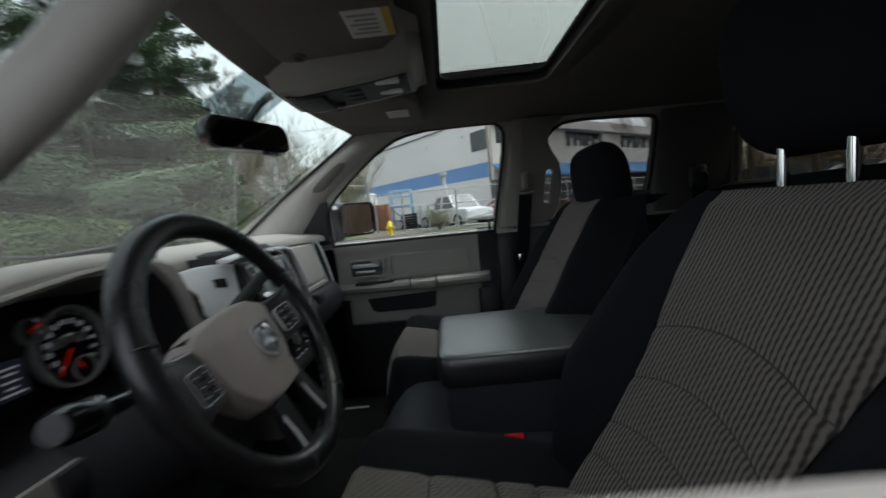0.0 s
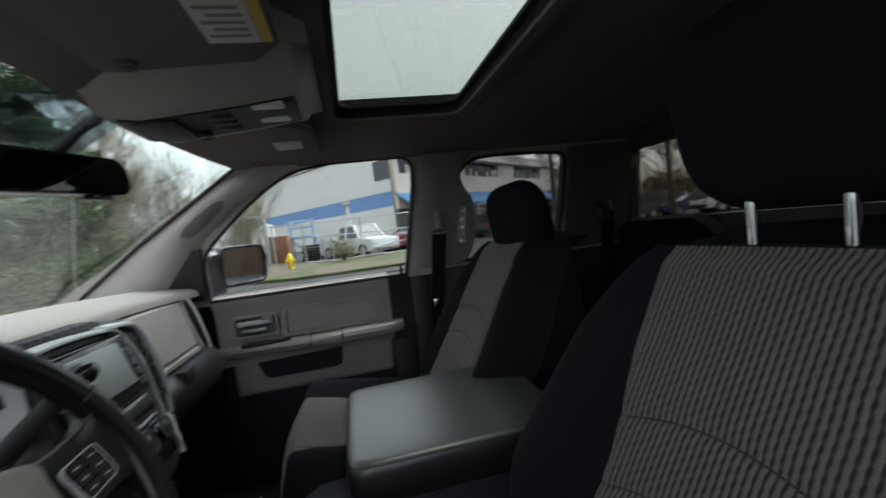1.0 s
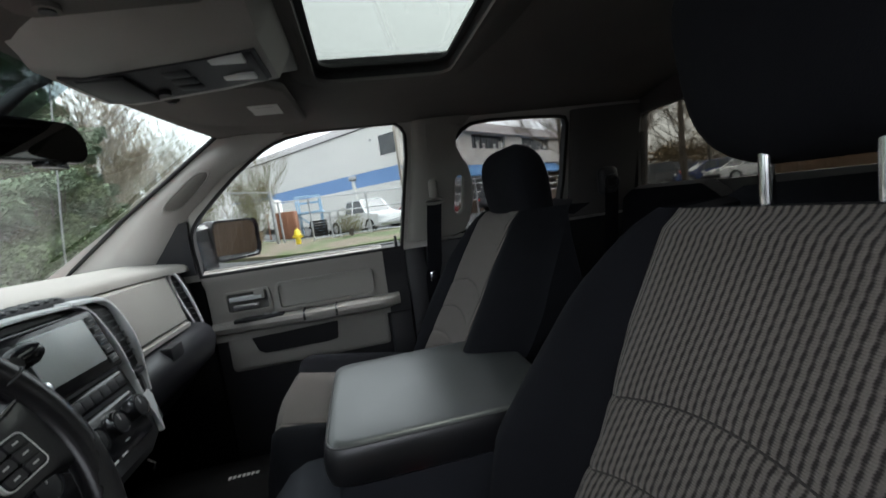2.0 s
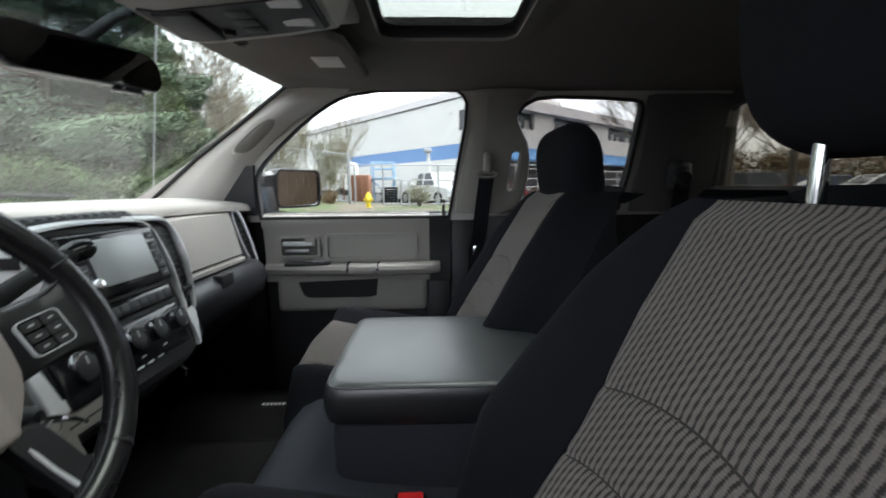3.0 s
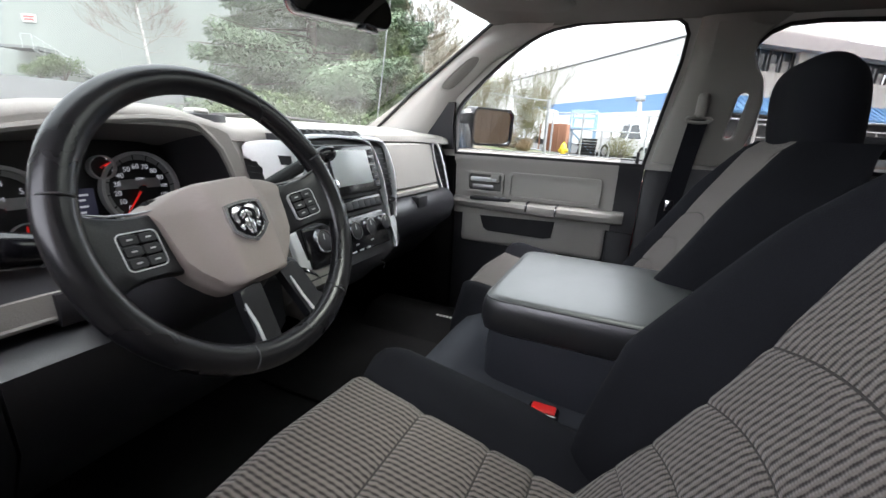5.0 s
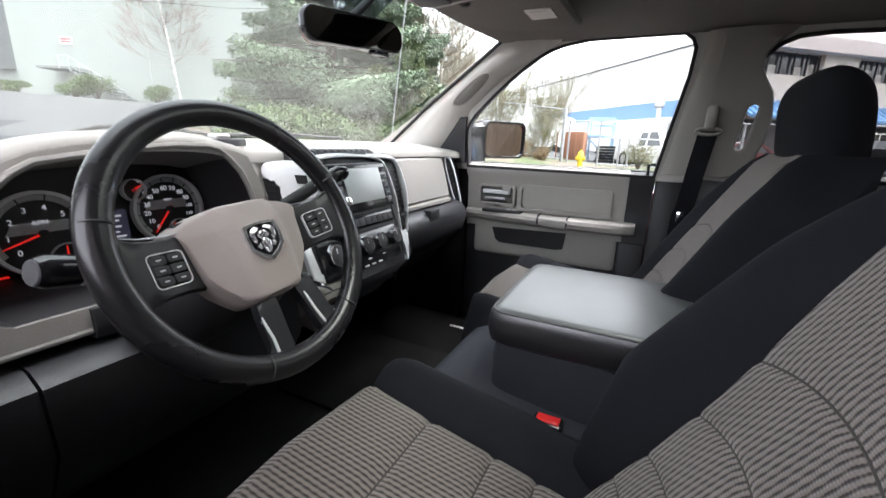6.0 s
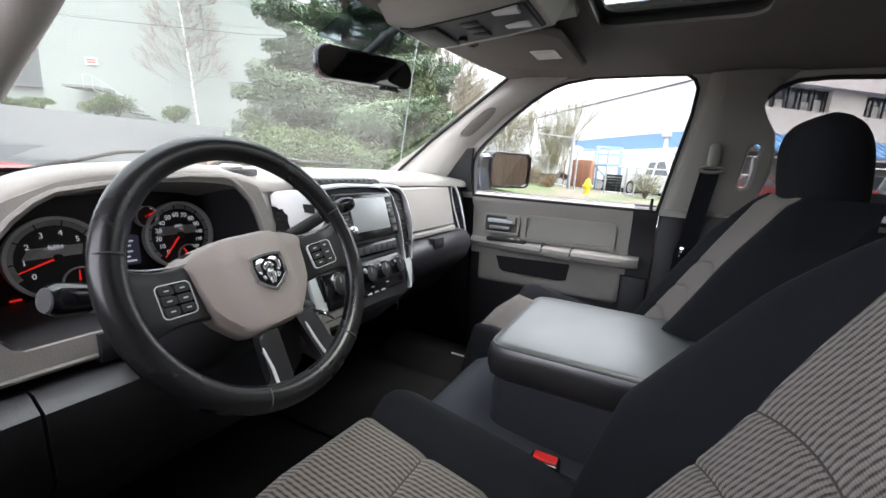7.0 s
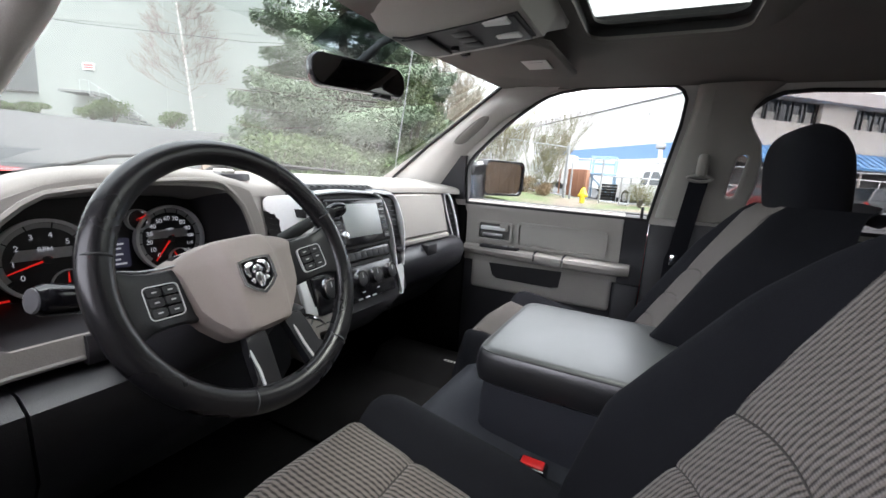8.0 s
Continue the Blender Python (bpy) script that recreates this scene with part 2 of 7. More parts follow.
def grid_skin(f, us, vs, bm=None, uv=None):
    """Open sheet of points f(u, v); uv(u, v): its texture place."""
    bm = bm if bm is not None else bmesh.new()
    rows = [[bm.verts.new(f(u, v)) for u in us] for v in vs]
    lay = bm.loops.layers.uv.verify() if uv else None
    for j in range(len(vs) - 1):
        for i in range(len(us) - 1):
            fc = bm.faces.new((rows[j][i], rows[j][i + 1], rows[j + 1][i + 1], rows[j + 1][i]))
            if lay:
                for lp, (a, c) in zip(fc.loops, ((us[i], vs[j]), (us[i + 1], vs[j]), (us[i + 1], vs[j + 1]), (us[i], vs[j + 1]))):
                    lp[lay].uv = uv(a, c)
    return bm


def span(a, b, n):
    return [a + (b - a) * i / (n - 1) for i in range(n)]


def holed(outline, holes, m, depth):
    """Plate with openings: outlines in the XY plane of m, depth along its z."""
    bm = bmesh.new()
    for loop_pts in (outline, *holes):
        vs = [bm.verts.new((x, y, 0)) for x, y in loop_pts]
        for i in range(len(vs)):
            bm.edges.new((vs[i], vs[(i + 1) % len(vs)]))
    bmesh.ops.triangle_fill(bm, edges=bm.edges[:], use_beauty=True, use_dissolve=False, normal=(0, 0, 1))
    got = bmesh.ops.extrude_face_region(bm, geom=bm.faces[:])
    for v in got["geom"]:
        if isinstance(v, bmesh.types.BMVert):
            v.co.z += depth
    bmesh.ops.transform(bm, matrix=m, verts=bm.verts)
    return bm


def shrink(outline, d):
    """Outline moved inwards by d, for counter-clockwise or clockwise rings."""
    n = len(outline)
    area = sum(outline[i][0] * outline[(i + 1) % n][1] - outline[(i + 1) % n][0] * outline[i][1] for i in range(n))
    s = 1 if area > 0 else -1
    out = []
    for i in range(n):
        p, q, r = (Vector(outline[k % n]) for k in (i - 1, i, i + 1))
        a, b = (q - p).normalized(), (r - q).normalized()
        na, nb = Vector((-a.y, a.x)) * s, Vector((-b.y, b.x)) * s
        nn = (na + nb)
        nn = nn / max(0.3, nn.length_squared / 2)
        out.append(tuple(q + nn * d))
    return out


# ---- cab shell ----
# Grey that carries the shade of the rear cab in its colour.
SHADETRIM = mat("shade_darkened_trim_plastic", (0.095, 0.091, 0.087), 0.7, bump=0.3, scale=700, var=0.08)
SILL = 1.337
FRONT_WIN = [(.254, 1.339), (.251, 1.42), (.247, 1.454), (.236, 1.480), (.211, 1.509), (.144, 1.568), (.084, 1.616), (.036, 1.650), (-.012, 1.679), (-.045, 1.695), (-.085, 1.707), (-.16, 1.718), (-.30, 1.722), (-.41, 1.719),
             (-.432, 1.704), (-.444, 1.68), (-.440, 1.61), (-.417, 1.48), (-.391, 1.339)]
REAR_WIN = [(-.555, 1.34), (-.552, 1.45), (-.555, 1.58), (-.585, 1.645), (-.618, 1.68), (-.655, 1.697), (-.72, 1.702), (-.87, 1.698), (-.965, 1.692), (-.99, 1.685), (-1.0, 1.66), (-.99, 1.47), (-.972, 1.34)]


def side_x(z):
    return 0.772 - max(0.0, z - SILL) * 0.258


def side_matrix(s):
    """Plane of the side windows: x along -s*y... the outline's x is the cab's y, its y the height above the sill along the leaning plane."""
    up = Vector((-s * 0.258, 0, 1)).normalized()
    return axes((s * side_x(SILL), 0, SILL), (0, 1, 0), up)


LEAN_LEN = math.hypot(1, 0.258)


def on_side(outline):
    return [(y, (z - SILL) * LEAN_LEN) for y, z in outline]


floor = tagged(part("floor", box((-.84, -1.32, .56), (.84, .95, .62), 0.01), CARPET), "black carpeted cab floor", "floor", kind="structure")
tagged(part("wall_front", box((-.84, .92, .56), (.84, .97, 1.36), 0.01), CARPET), "black carpeted footwell bulkhead", "wall", kind="structure")


def roof_z(x, y):
    zc = 1.722 + 0.050 * smooth(0.10, -0.20, y)
    return zc - (zc - 1.712) * (min(1.0, abs(x) / .685)) ** 2.6


xs = sorted(set([round(v, 3) for v in span(-.685, .685, 23)] + [-.36, .36]))
ys = sorted(set([round(v, 3) for v in span(-1.30, .10, 21)] + [-.525, -.21]))
bm = bmesh.new()
grid = [[bm.verts.new((x, y, roof_z(x, y))) for x in xs] for y in ys]
for j in range(len(ys) - 1):
    for i in range(len(xs) - 1):
        if xs[i] >= -.361 and xs[i + 1] <= .361 and ys[j] >= -.526 and ys[j + 1] <= -.209:
            continue
        bm.faces.new((grid[j][i], grid[j][i + 1], grid[j + 1][i + 1], grid[j + 1][i]))
got = bmesh.ops.extrude_face_region(bm, geom=bm.faces[:])
for v in got["geom"]:
    if isinstance(v, bmesh.types.BMVert):
        v.co.z += 0.03
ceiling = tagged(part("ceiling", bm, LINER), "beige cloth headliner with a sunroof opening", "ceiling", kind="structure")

# sunroof
sunroof = thing("sunroof", "tinted glass sunroof in a black frame with beige trim lip", "sunroof", at=(0, -.37, 1.78))
SUN_C = Matrix.Translation((0, -.3675, 0))
lip_o, lip_i = rounded(.735, .325, .045, 5), rounded(.715, .307, .040, 5)
part("trim_lip", ring_plate(lip_o, lip_i, .007, SUN_C @ Matrix.Translation((0, 0, 1.754))), LINER, None).parent = sunroof
for o in sunroof.children:
    o.matrix_parent_inverse = sunroof.matrix_world.inverted()


def under(ob, parent):
    """Parents ob without moving it."""
    ob.parent = parent
    ob.matrix_parent_inverse = Matrix.Translation(parent.location).inverted() if parent.parent is None else Matrix()
    return ob


for o in sunroof.children:
    under(o, sunroof)
under(part("frame", ring_plate(rounded(.74, .34, .045, 5), rounded(.668, .282, .04, 5), .007, SUN_C @ Matrix.Translation((0, 0, 1.779))), RUBBER), sunroof)
under(part("inner_wall", ring_plate(rounded(.734, .324, .045, 5), rounded(.716, .308, .040, 5), .025, SUN_C @ Matrix.Translation((0, 0, 1.7612))), RUBBER), sunroof)
under(part("reveal", loft([[SUN_C @ Vector((x, y, z)) for x, y in rounded(w, h, c, 5)] for w, h, c, z in ((.734, .324, .045, 1.755), (.742, .332, .048, 1.7535), (.78, .37, .06, 1.757), (.84, .43, .08, 1.766), (.90, .49, .10, 1.7735))], True, False), LINER), sunroof)
pane = under(part("pane", prism(rounded(.70, .31, .04, 5), .005, SUN_C @ Matrix.Translation((0, 0, 1.7865))), SUNGLASS), sunroof)

under(part("outer_frame", ring_plate(rounded(.82, .42, .045, 5), rounded(.77, .37, .04, 5), .012, SUN_C @ Matrix.Translation((0, 0, 1.8035))), RUBBER), sunroof)

# outer roof skin, with the opening
tagged(part("roof_panel", holed([(-.70, .09), (-.70, -1.36), (.70, -1.36), (.70, .09)], [[(x, y - .3675) for x, y in rounded(.81, .41, .045, 5)]],
       Matrix.Translation((0, 0, 1.8045)), .010), REDPAINT), "red painted truck roof", "roof", kind="structure")

for s, word in ((1, "right"), (-1, "left")):
    m = side_matrix(s)
    outline = on_side([(.74, 1.312), (.74, 1.338), (.60, 1.418), (.34, 1.572), (.072, 1.722), (.03, 1.745), (-1.30, 1.745), (-1.34, 1.338), (-1.34, 1.312)])
    sh = holed(outline, [on_side([(y, 1.321 if z < 1.34 else z) for y, z in FRONT_WIN]), on_side(REAR_WIN)], m, 0.035 * s)
    tagged(part("wall_" + word, sh, BEIGE), "beige inner side of the cab with two window openings", "cab wall", kind="structure")
    low = box((s * .845, -1.34, .56), (s * .90, .95, 1.27), 0.01)
    tagged(part("wall_lower_" + word, low, REDPAINT), "red painted lower side of the cab", "cab wall", kind="structure")
    tagged(part("trim_kick_" + word, box((s * .79, .255, .60), (s * .85, .92, 1.34), .01), CARPET), "black carpeted footwell side", "footwell trim", kind="structure")
    tagged(part("trim_post_" + word, box((s * .785, -.468, .60), (s * .85, -.394, 1.336), .01), DARK), "black lower centre pillar trim", "pillar trim", kind="structure")
    # rear quarter trim under the rear window
    tagged(part("trim_rear_" + word, box((s * .775, -1.30, .60), (s * .85, -.47, 1.336), .012), DARK), "black rear door trim", "door trim", kind="structure")

# unseen plain wall added to close the driver's side and block its light
tagged(part("wall_outside", box((-1.5, -14, -.2), (-1.25, -.38, 4.6), .02), mat("light_blocking_grey", (0.10, 0.098, 0.095), 0.9, bump=0.4, scale=20, var=0.2, coarse=0.6)), "unseen plain grey wall added to block light from the driver's side", "wall", kind="structure")

fenceb = thing("board_fence", "brown timber board fence behind the lot", "fence", at=(6.5, -15, 0))
TIMBER = mat("weathered_brown_timber", (0.12, 0.072, 0.042), 0.85, bump=0.5, scale=18, var=0.3, coarse=1.5)
for i in range(62):
    x = -1.0 + .215 * i
    hh = 3.0 + .03 * math.sin(i * 7.3)
    b = box((x, -15.03 - .012 * (i % 2), -.1), (x + .205, -15.0, hh), .008, 1)
    o = part("board", b, TIMBER)
    o.parent = fenceb
    o.matrix_parent_inverse = Matrix.Translation(fenceb.location).inverted()
for z in (.6, 2.4):
    o = part("rail", box((-1.0, -15.12, z), (12.3, -15.045, z + .1), .01, 1), TIMBER)
    o.parent = fenceb
    o.matrix_parent_inverse = Matrix.Translation(fenceb.location).inverted()

# windscreen edge points
WS = [(.600, .075, 1.712), (.652, .235, 1.617), (.705, .40, 1.520), (.768, .60, 1.385)]


def pillar(s):
    """A-pillar cover: a rounded beige moulding from the dash to the headliner."""
    t = thing("pillar_cover", "beige plastic windscreen pillar cover with a round speaker grille", "pillar trim", kind="structure", at=(s * .68, .3, 1.55))
    inner = [Vector((s * a, b, c)) for a, b, c in WS]
    outer = [Vector((s * a, b, c)) for a, b, c in ((.655, -.10, 1.724), (.684, .10, 1.621), (.722, .230, 1.520), (.768, .372, 1.335))]
    secs = []
    for k in span(0, 3, 13):
        i = min(2, int(k))
        f = k - i
        a, b = inner[i].lerp(inner[i + 1], f), outer[i].lerp(outer[i + 1], f)
        mid = (a + b) / 2
        inward = Vector((-s * .85, -.45, .15)).normalized()
        ring = []
        for q in range(9):
            w = q / 8
            ring.append(a.lerp(b, w) + inward * (-.012 + .022 * smooth(0, .5, k) + 0.032 * math.sin(math.pi * w) * smooth(0, .8, k)) * (min(1, 4 * min(w, 1 - w) + 0.15)))
        for q in range(9):
            w = 1 - q / 8
            ring.append(a.lerp(b, w) - inward * 0.02)
        secs.append(ring)
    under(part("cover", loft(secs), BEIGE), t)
    inward = Vector((-s * .85, -.45, .15)).normalized()

    def skin(k, w, up):
        i = min(2, int(k))
        f = k - i
        return inner[i].lerp(inner[i + 1], f).lerp(outer[i].lerp(outer[i + 1], f), w) + inward * (-.012 + .022 * smooth(0, .5, k) + 0.032 * math.sin(math.pi * w) * smooth(0, .8, k) + up)

    def oval(size, up):
        return [skin(1.46 + .46 * size * math.copysign(abs(math.cos(a)) ** .6, math.cos(a)), .60 + .17 * size * math.copysign(abs(math.sin(a)) ** .8, math.sin(a)) + .05 * math.cos(a), up) for a in span(0, 2 * math.pi, 33)[:-1]]
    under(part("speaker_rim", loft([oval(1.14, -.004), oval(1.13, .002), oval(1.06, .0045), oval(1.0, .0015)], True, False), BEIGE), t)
    under(part("speaker_grille", loft([oval(1.01, .0005), oval(.8, .0035), oval(.5, .005), oval(.25, .0055), oval(.02, .0055)]), GRILLE, label="perforated grey speaker grille"), t)
    return t


for s in (1, -1):
    edge = [Vector((s * (a - .004), b + .004, c)) for a, b, c in ((.575, .079, 1.716), WS[0], WS[1], WS[2], WS[3])]
    tagged(part("trim_gasket_" + ("right" if s > 0 else "left"), tube(edge, .0055, 8), RUBBER), "black rubber gasket along the windscreen pillar", "gasket", kind="structure")
# Trim beige darkened to put the centre pillars' shade into the colour.
SHADEBEIGE = mat("shaded_beige_pillar_plastic", (0.235, 0.222, 0.203), 0.6, bump=0.25, scale=700, var=0.06)
GRILLE = mat("speaker_mesh", (0.19, 0.18, 0.165), 0.8, bump=1.0, scale=900, var=0.3)
pillar(1)
pillar(-1)

# header rail above the windscreen
secs = []
for x in span(-.60, .60, 25):
    yf = .128 - .052 * (x / .6) ** 2
    secs.append([(x, yf + a, z) for a, z in ((0, 1.704), (.004, 1.710), (-.002, 1.720), (-.06, 1.735), (-.085, 1.722), (-.03, 1.7055))])
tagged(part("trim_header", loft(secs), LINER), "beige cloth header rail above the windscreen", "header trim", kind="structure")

# windscreen, hood, wipers, back glass
ws = bmesh.new()
rows = []
for z, y, w in ((1.715, .085, .612), (1.62, .25, .665), (1.52, .425, .72), (1.385, .66, .80)):
    rows.append([(w * u, y + .045 * (1 - u * u), z) for u in span(-1, 1, 13)])
loft(rows, False, False, ws)
wso = tagged(part("window_front", ws, SCREENGLASS), "clear laminated windscreen with a dark upper shade band", "windscreen", kind="structure")
wso.visible_shadow = False
tagged(part("window_shade_band", loft([[(w * u, y + .045 * (1 - u * u) - .004, z) for u in span(-.13, .18, 9)] for z, y, w in ((1.714, .083, .61), (1.655, .184, .645))], False, False), SHADEGLASS), "dark shade band at the top of the windscreen", "shade band", kind="structure")

tagged(part("window_frit", loft([[(w * u, y + .045 * (1 - u * u) - .004, z) for u in span(-1, 1, 25)] for z, y, w in ((1.350, .700, .80), (1.368, .675, .80), (1.380, .655, .795))], False, False), RUBBER), "black edge band at the foot of the windscreen", "windscreen edge", kind="structure")

hood = thing("hood", "red painted truck hood seen past the dashboard", "hood", at=(0, 1.2, 1.3))
hs = []
for y, z, w in ((.74, 1.372, .80), (.95, 1.385, .82), (1.4, 1.372, .82), (1.75, 1.28, .80), (1.85, 1.15, .78), (1.86, .6, .78)):
    hs.append([(w * u, y, z + .045 * (1 - abs(u) ** 3) - .062 + .024 * math.exp(-((abs(u) - .5) / .16) ** 2)) for u in span(-1, 1, 25)])
under(part("panel", loft(hs, False, False), REDPAINT), hood)
cowl = tagged(part("cowl", loft([[(u * .8, y, z) for u in span(-1, 1, 9)] for y, z in ((.80, 1.33), (.70, 1.352), (.66, 1.372))], False, False), RUBBER), "black plastic cowl below the windscreen", "cowl", kind="structure")
for arm_line, blade_line in (
        ([(-.55, .745, 1.345), (-.48, .72, 1.352), (-.39, .705, 1.368), (-.30, .695, 1.394)],
         [(-.375, .70, 1.371), (-.275, .695, 1.399), (-.212, .690, 1.417), (-.165, .688, 1.422), (-.06, .688, 1.419), (.06, .69, 1.408)]),
        ([(.02, .745, 1.378), (.05, .71, 1.404), (.22, .685, 1.413), (.36, .67, 1.412)],
         [(.06, .675, 1.408), (.27, .668, 1.419), (.54, .66, 1.408)])):
    wp = thing("wiper", "black windscreen wiper arm with rubber blade", "wiper", group="wipers", at=arm_line[0])
    under(part("arm", tube(arm_line, .006), RUBBER), wp)
    under(part("blade", tube(blade_line, .0045), RUBBER), wp)

back_o = [(-.77, 1.30), (.77, 1.30), (.715, 1.745), (-.715, 1.745)]
back_i = [(-.722, 1.412), (.722, 1.412), (.698, 1.650), (.675, 1.668), (-.675, 1.668), (-.698, 1.650)]
bmx = axes((0, -1.27, 0), (1, 0, 0), (0, .0, 1))
tagged(part("wall_rear", holed(back_o, [back_i], bmx, .03), SHADETRIM), "rear cab wall with a window, darkened grey for shade", "cab wall", kind="structure")
tagged(part("wall_rear_lower", box((-.84, -1.34, .56), (.84, -1.28, 1.302), .01), CARPET), "black lower rear cab wall", "cab wall", kind="structure")
tagged(part("window_rear", prism(back_i, .004, bmx @ Matrix.Translation((0, 0, .012))), BACKGLASS), "dark tinted rear cab window", "window", kind="structure")

# ---- doors ----
def door(s, glazed):
    t = thing("passenger_door" if glazed else "driver_door", "beige and black truck door trim with armrest, pull handle and map pocket" if glazed else
              "beige and black truck door with its window lowered", "car door", at=(s * .8, -.08, .62))

    def P(name, bm, material, parent=None, label=""):
        return under(part(name, bm, material, label=label), t)

    X = lambda v: s * v
    # upper trim with a rolled sill
    lift = 0.0 if glazed else .0235
    prof = [(.86, 1.335), (.800, 1.337), (.782, 1.333), (.772, 1.322), (.776, 1.300), (.792, 1.282), (.798, 1.20), (.796, 1.10), (.86, 1.10)]
    P("upper_trim", loft([[(X(a - lift * .5), y, z + lift) for a, z in prof] for y in (-.318 - 2 * lift, .252)]), DOORBEIGE)
    P("belt_seal", box((X(.803), -.392, 1.325), (X(.870), .252, 1.3405), .003), RUBBER)
    P("inner_sweep", box((X(.7865), -.318, 1.326), (X(.7995), .252, 1.3385), .002), DOORBEIGE)
    P("rear_trim", loft([[(X(a + .002), y, z - .001) for a, z in prof] for y in (-.392, -.3185)]), DARK, label="black plastic rear edge of the door trim")
    P("lower_trim", box((X(.80), -.31, .985), (X(.86), .225, 1.118), .02, 3), DOORBEIGE)
    P("backing", box((X(.808), -.392, .62), (X(.858), .264, 1.30), .01), DARK)
    P("kick_panel", box((X(.815), -.392, .62), (X(.86), .26, .99), .01), CARPET)
    P("door_edge", box((X(.79), -.392, .62), (X(.86), -.3105, 1.10), .01), DARK)
    # armrest, deeper towards its rear
    ax = [(-.355, .760), (-.33, .738), (-.15, .732), (-.142, .734), (-.05, .752), (.10, .766), (.25, .780)]
    secs = []
    for y in span(-.355, .252, 16):
        xi = lerp(ax, y)
        top = 1.164 + .004 * (y < -.14)
        secs.append([(X(a), y, z) for a, z in ((.82, top), (xi + .012, top), (xi + .003, top - .006), (xi, top - .018), (xi + .008, top - .034), (xi + .03, top - .042), (.82, top - .046))])
    P("armrest", loft(secs), DOORBEIGE)
    for y in (-.037, -.142):
        xi = lerp(ax, y)
        P("chrome_accent", box((X(xi - .002), y - .004, 1.136), (X(xi + .012), y + .004, 1.162), .002), CHROME)
        P("arm_gap", box((X(xi + .004), y - .0025, 1.150), (X(.80), y + .0025, 1.1705), .001), DARK)
    P("switch_panel", box((X(.768), .028, 1.158), (X(.798), .182, 1.1705), .004), GAUGE)
    for y in (.05, .075):
        P("switch", box((X(.781), y, 1.168), (X(.791), y + .016, 1.1745), .002), STEEL)
    # inset panel in a raised frame
    fm = axes((X(.797), 0, 0), (0, 1, 0), (0, 0, 1))
    o, i = rounded(.318, .094, .014, 4, -.1155, 1.221), rounded(.300, .076, .010, 4, -.1155, 1.221)
    dz = -.012 * s
    P("panel_frame", ring_plate(o, i, dz, fm), DOORBEIGE)
    P("inset_panel", prism(rounded(.296, .073, .012, 4, -.1155, 1.221), -.005 * s, fm, 0), DOORBEIGE)
    o, i = rounded(.142, .074, .010, 4, .132, 1.223), rounded(.126, .060, .008, 4, .132, 1.223)
    P("handle_bezel", ring_plate(o, i, dz, fm), DOORBEIGE)
    # Cup painted grey for the shade inside its recess.
    P("handle_cup", prism(i, -.003 * s, fm), SHADETRIM)
    P("pull_handle", loft([[(X(a), y, z) for a, z in ((.790, 1.226), (.784, 1.229), (.783, 1.238), (.790, 1.242))] for y in (.187, .17, .11, .088)]), SILVER)
    P("handle_base", box((X(.784), .078, 1.226), (X(.798), .112, 1.254), .004), DOORBEIGE)
    P("lock_slider", box((X(.786), .10, 1.199), (X(.798), .18, 1.214), .003), STEEL)
    # map pocket
    pk = [(.145, 1.097), (-.135, 1.106), (-.128, 1.046), (-.10, 1.040), (.11, 1.040), (.128, 1.050)]
    pm = axes((X(.800), 0, 0), (0, 1, 0), (0, 0, 1))
    P("pocket", prism(pk, -.004 * s, pm), GAUGE)
    P("speaker", prism([(.12 * math.cos(a) * .6 - .05, .12 * math.sin(a) * .6 + .86) for a in span(0, 2 * math.pi, 25)[:-1]], -.006 * s, axes((X(.814), 0, 0), (0, 1, 0), (0, 0, 1))), GRILLE)
    P("lock_pin", tube([(X(.775), -.368, 1.33), (X(.774), -.368, 1.345), (X(.773), -.368, 1.364)], [.006, .0045, .005]), GAUGE)
    # seal and window
    m = side_matrix(s)
    w = on_side(FRONT_WIN)
    ws2 = on_side([(y, 1.320 if z < 1.34 else z) for y, z in FRONT_WIN])
    P("window_seal", ring_plate(ws2, shrink(ws2, .009), s * .030, m @ Matrix.Translation((0, 0, -.004 * s))), RUBBER)
    if glazed:
        g = P("pane", prism(ws2, .004 * s, m @ Matrix.Translation((0, 0, .02 * s))), CLEAR)
        g.visible_shadow = False
    # black sail panel in front of the pane
    P("sail_panel", prism(on_side([(.42, 1.338), (.40, 1.39), (.31, 1.475), (.262, 1.500), (.240, 1.498), (.252, 1.42), (.256, 1.338)]), -s * .014, m), DARK)
    P("outer_skin", loft([[(X(a), y, z) for a, z in ((.875, .62), (.93, .8), (.935, 1.1), (.905, 1.25), (.864, 1.285))] for y in (-.392, .36)], False, False), REDPAINT)
    return t


door(1, True)
door(-1, False)

mirror = thing("side_mirror", "black truck side mirror on the passenger door", "mirror", at=(1.0, .25, 1.42))
mm = axes((1.024, .200, 1.423), (.883, -.46, 0), (0, -.03, 1))
mo = rounded(.230, .145, .03, 5)
under(part("housing", loft([[mm @ Vector((x * k, y * k, d)) for x, y in mo] for k, d in ((.98, .004), (1.04, -.006), (1.05, -.03), (.95, -.07), (.6, -.10))]), GLOSSBLACK), mirror)
under(part("shoulder", loft([[mm @ Vector((x, y * k, d - e)) for y, d in ((-.062, -.012), (-.05, .004), (.05, .004), (.062, -.012), (.05, -.07), (-.05, -.07))] for x, k, e in ((-.105, 1.08, 0), (-.135, 1.0, .006), (-.160, .85, .016), (-.172, .6, .03))]), GLOSSBLACK), mirror)
under(part("rim", ring_plate([(x * 1.01, y * 1.02) for x, y in mo], [(x * .94, y * .90) for x, y in mo], .012, mm @ Matrix.Translation((0, 0, .002))), GLOSSBLACK), mirror)
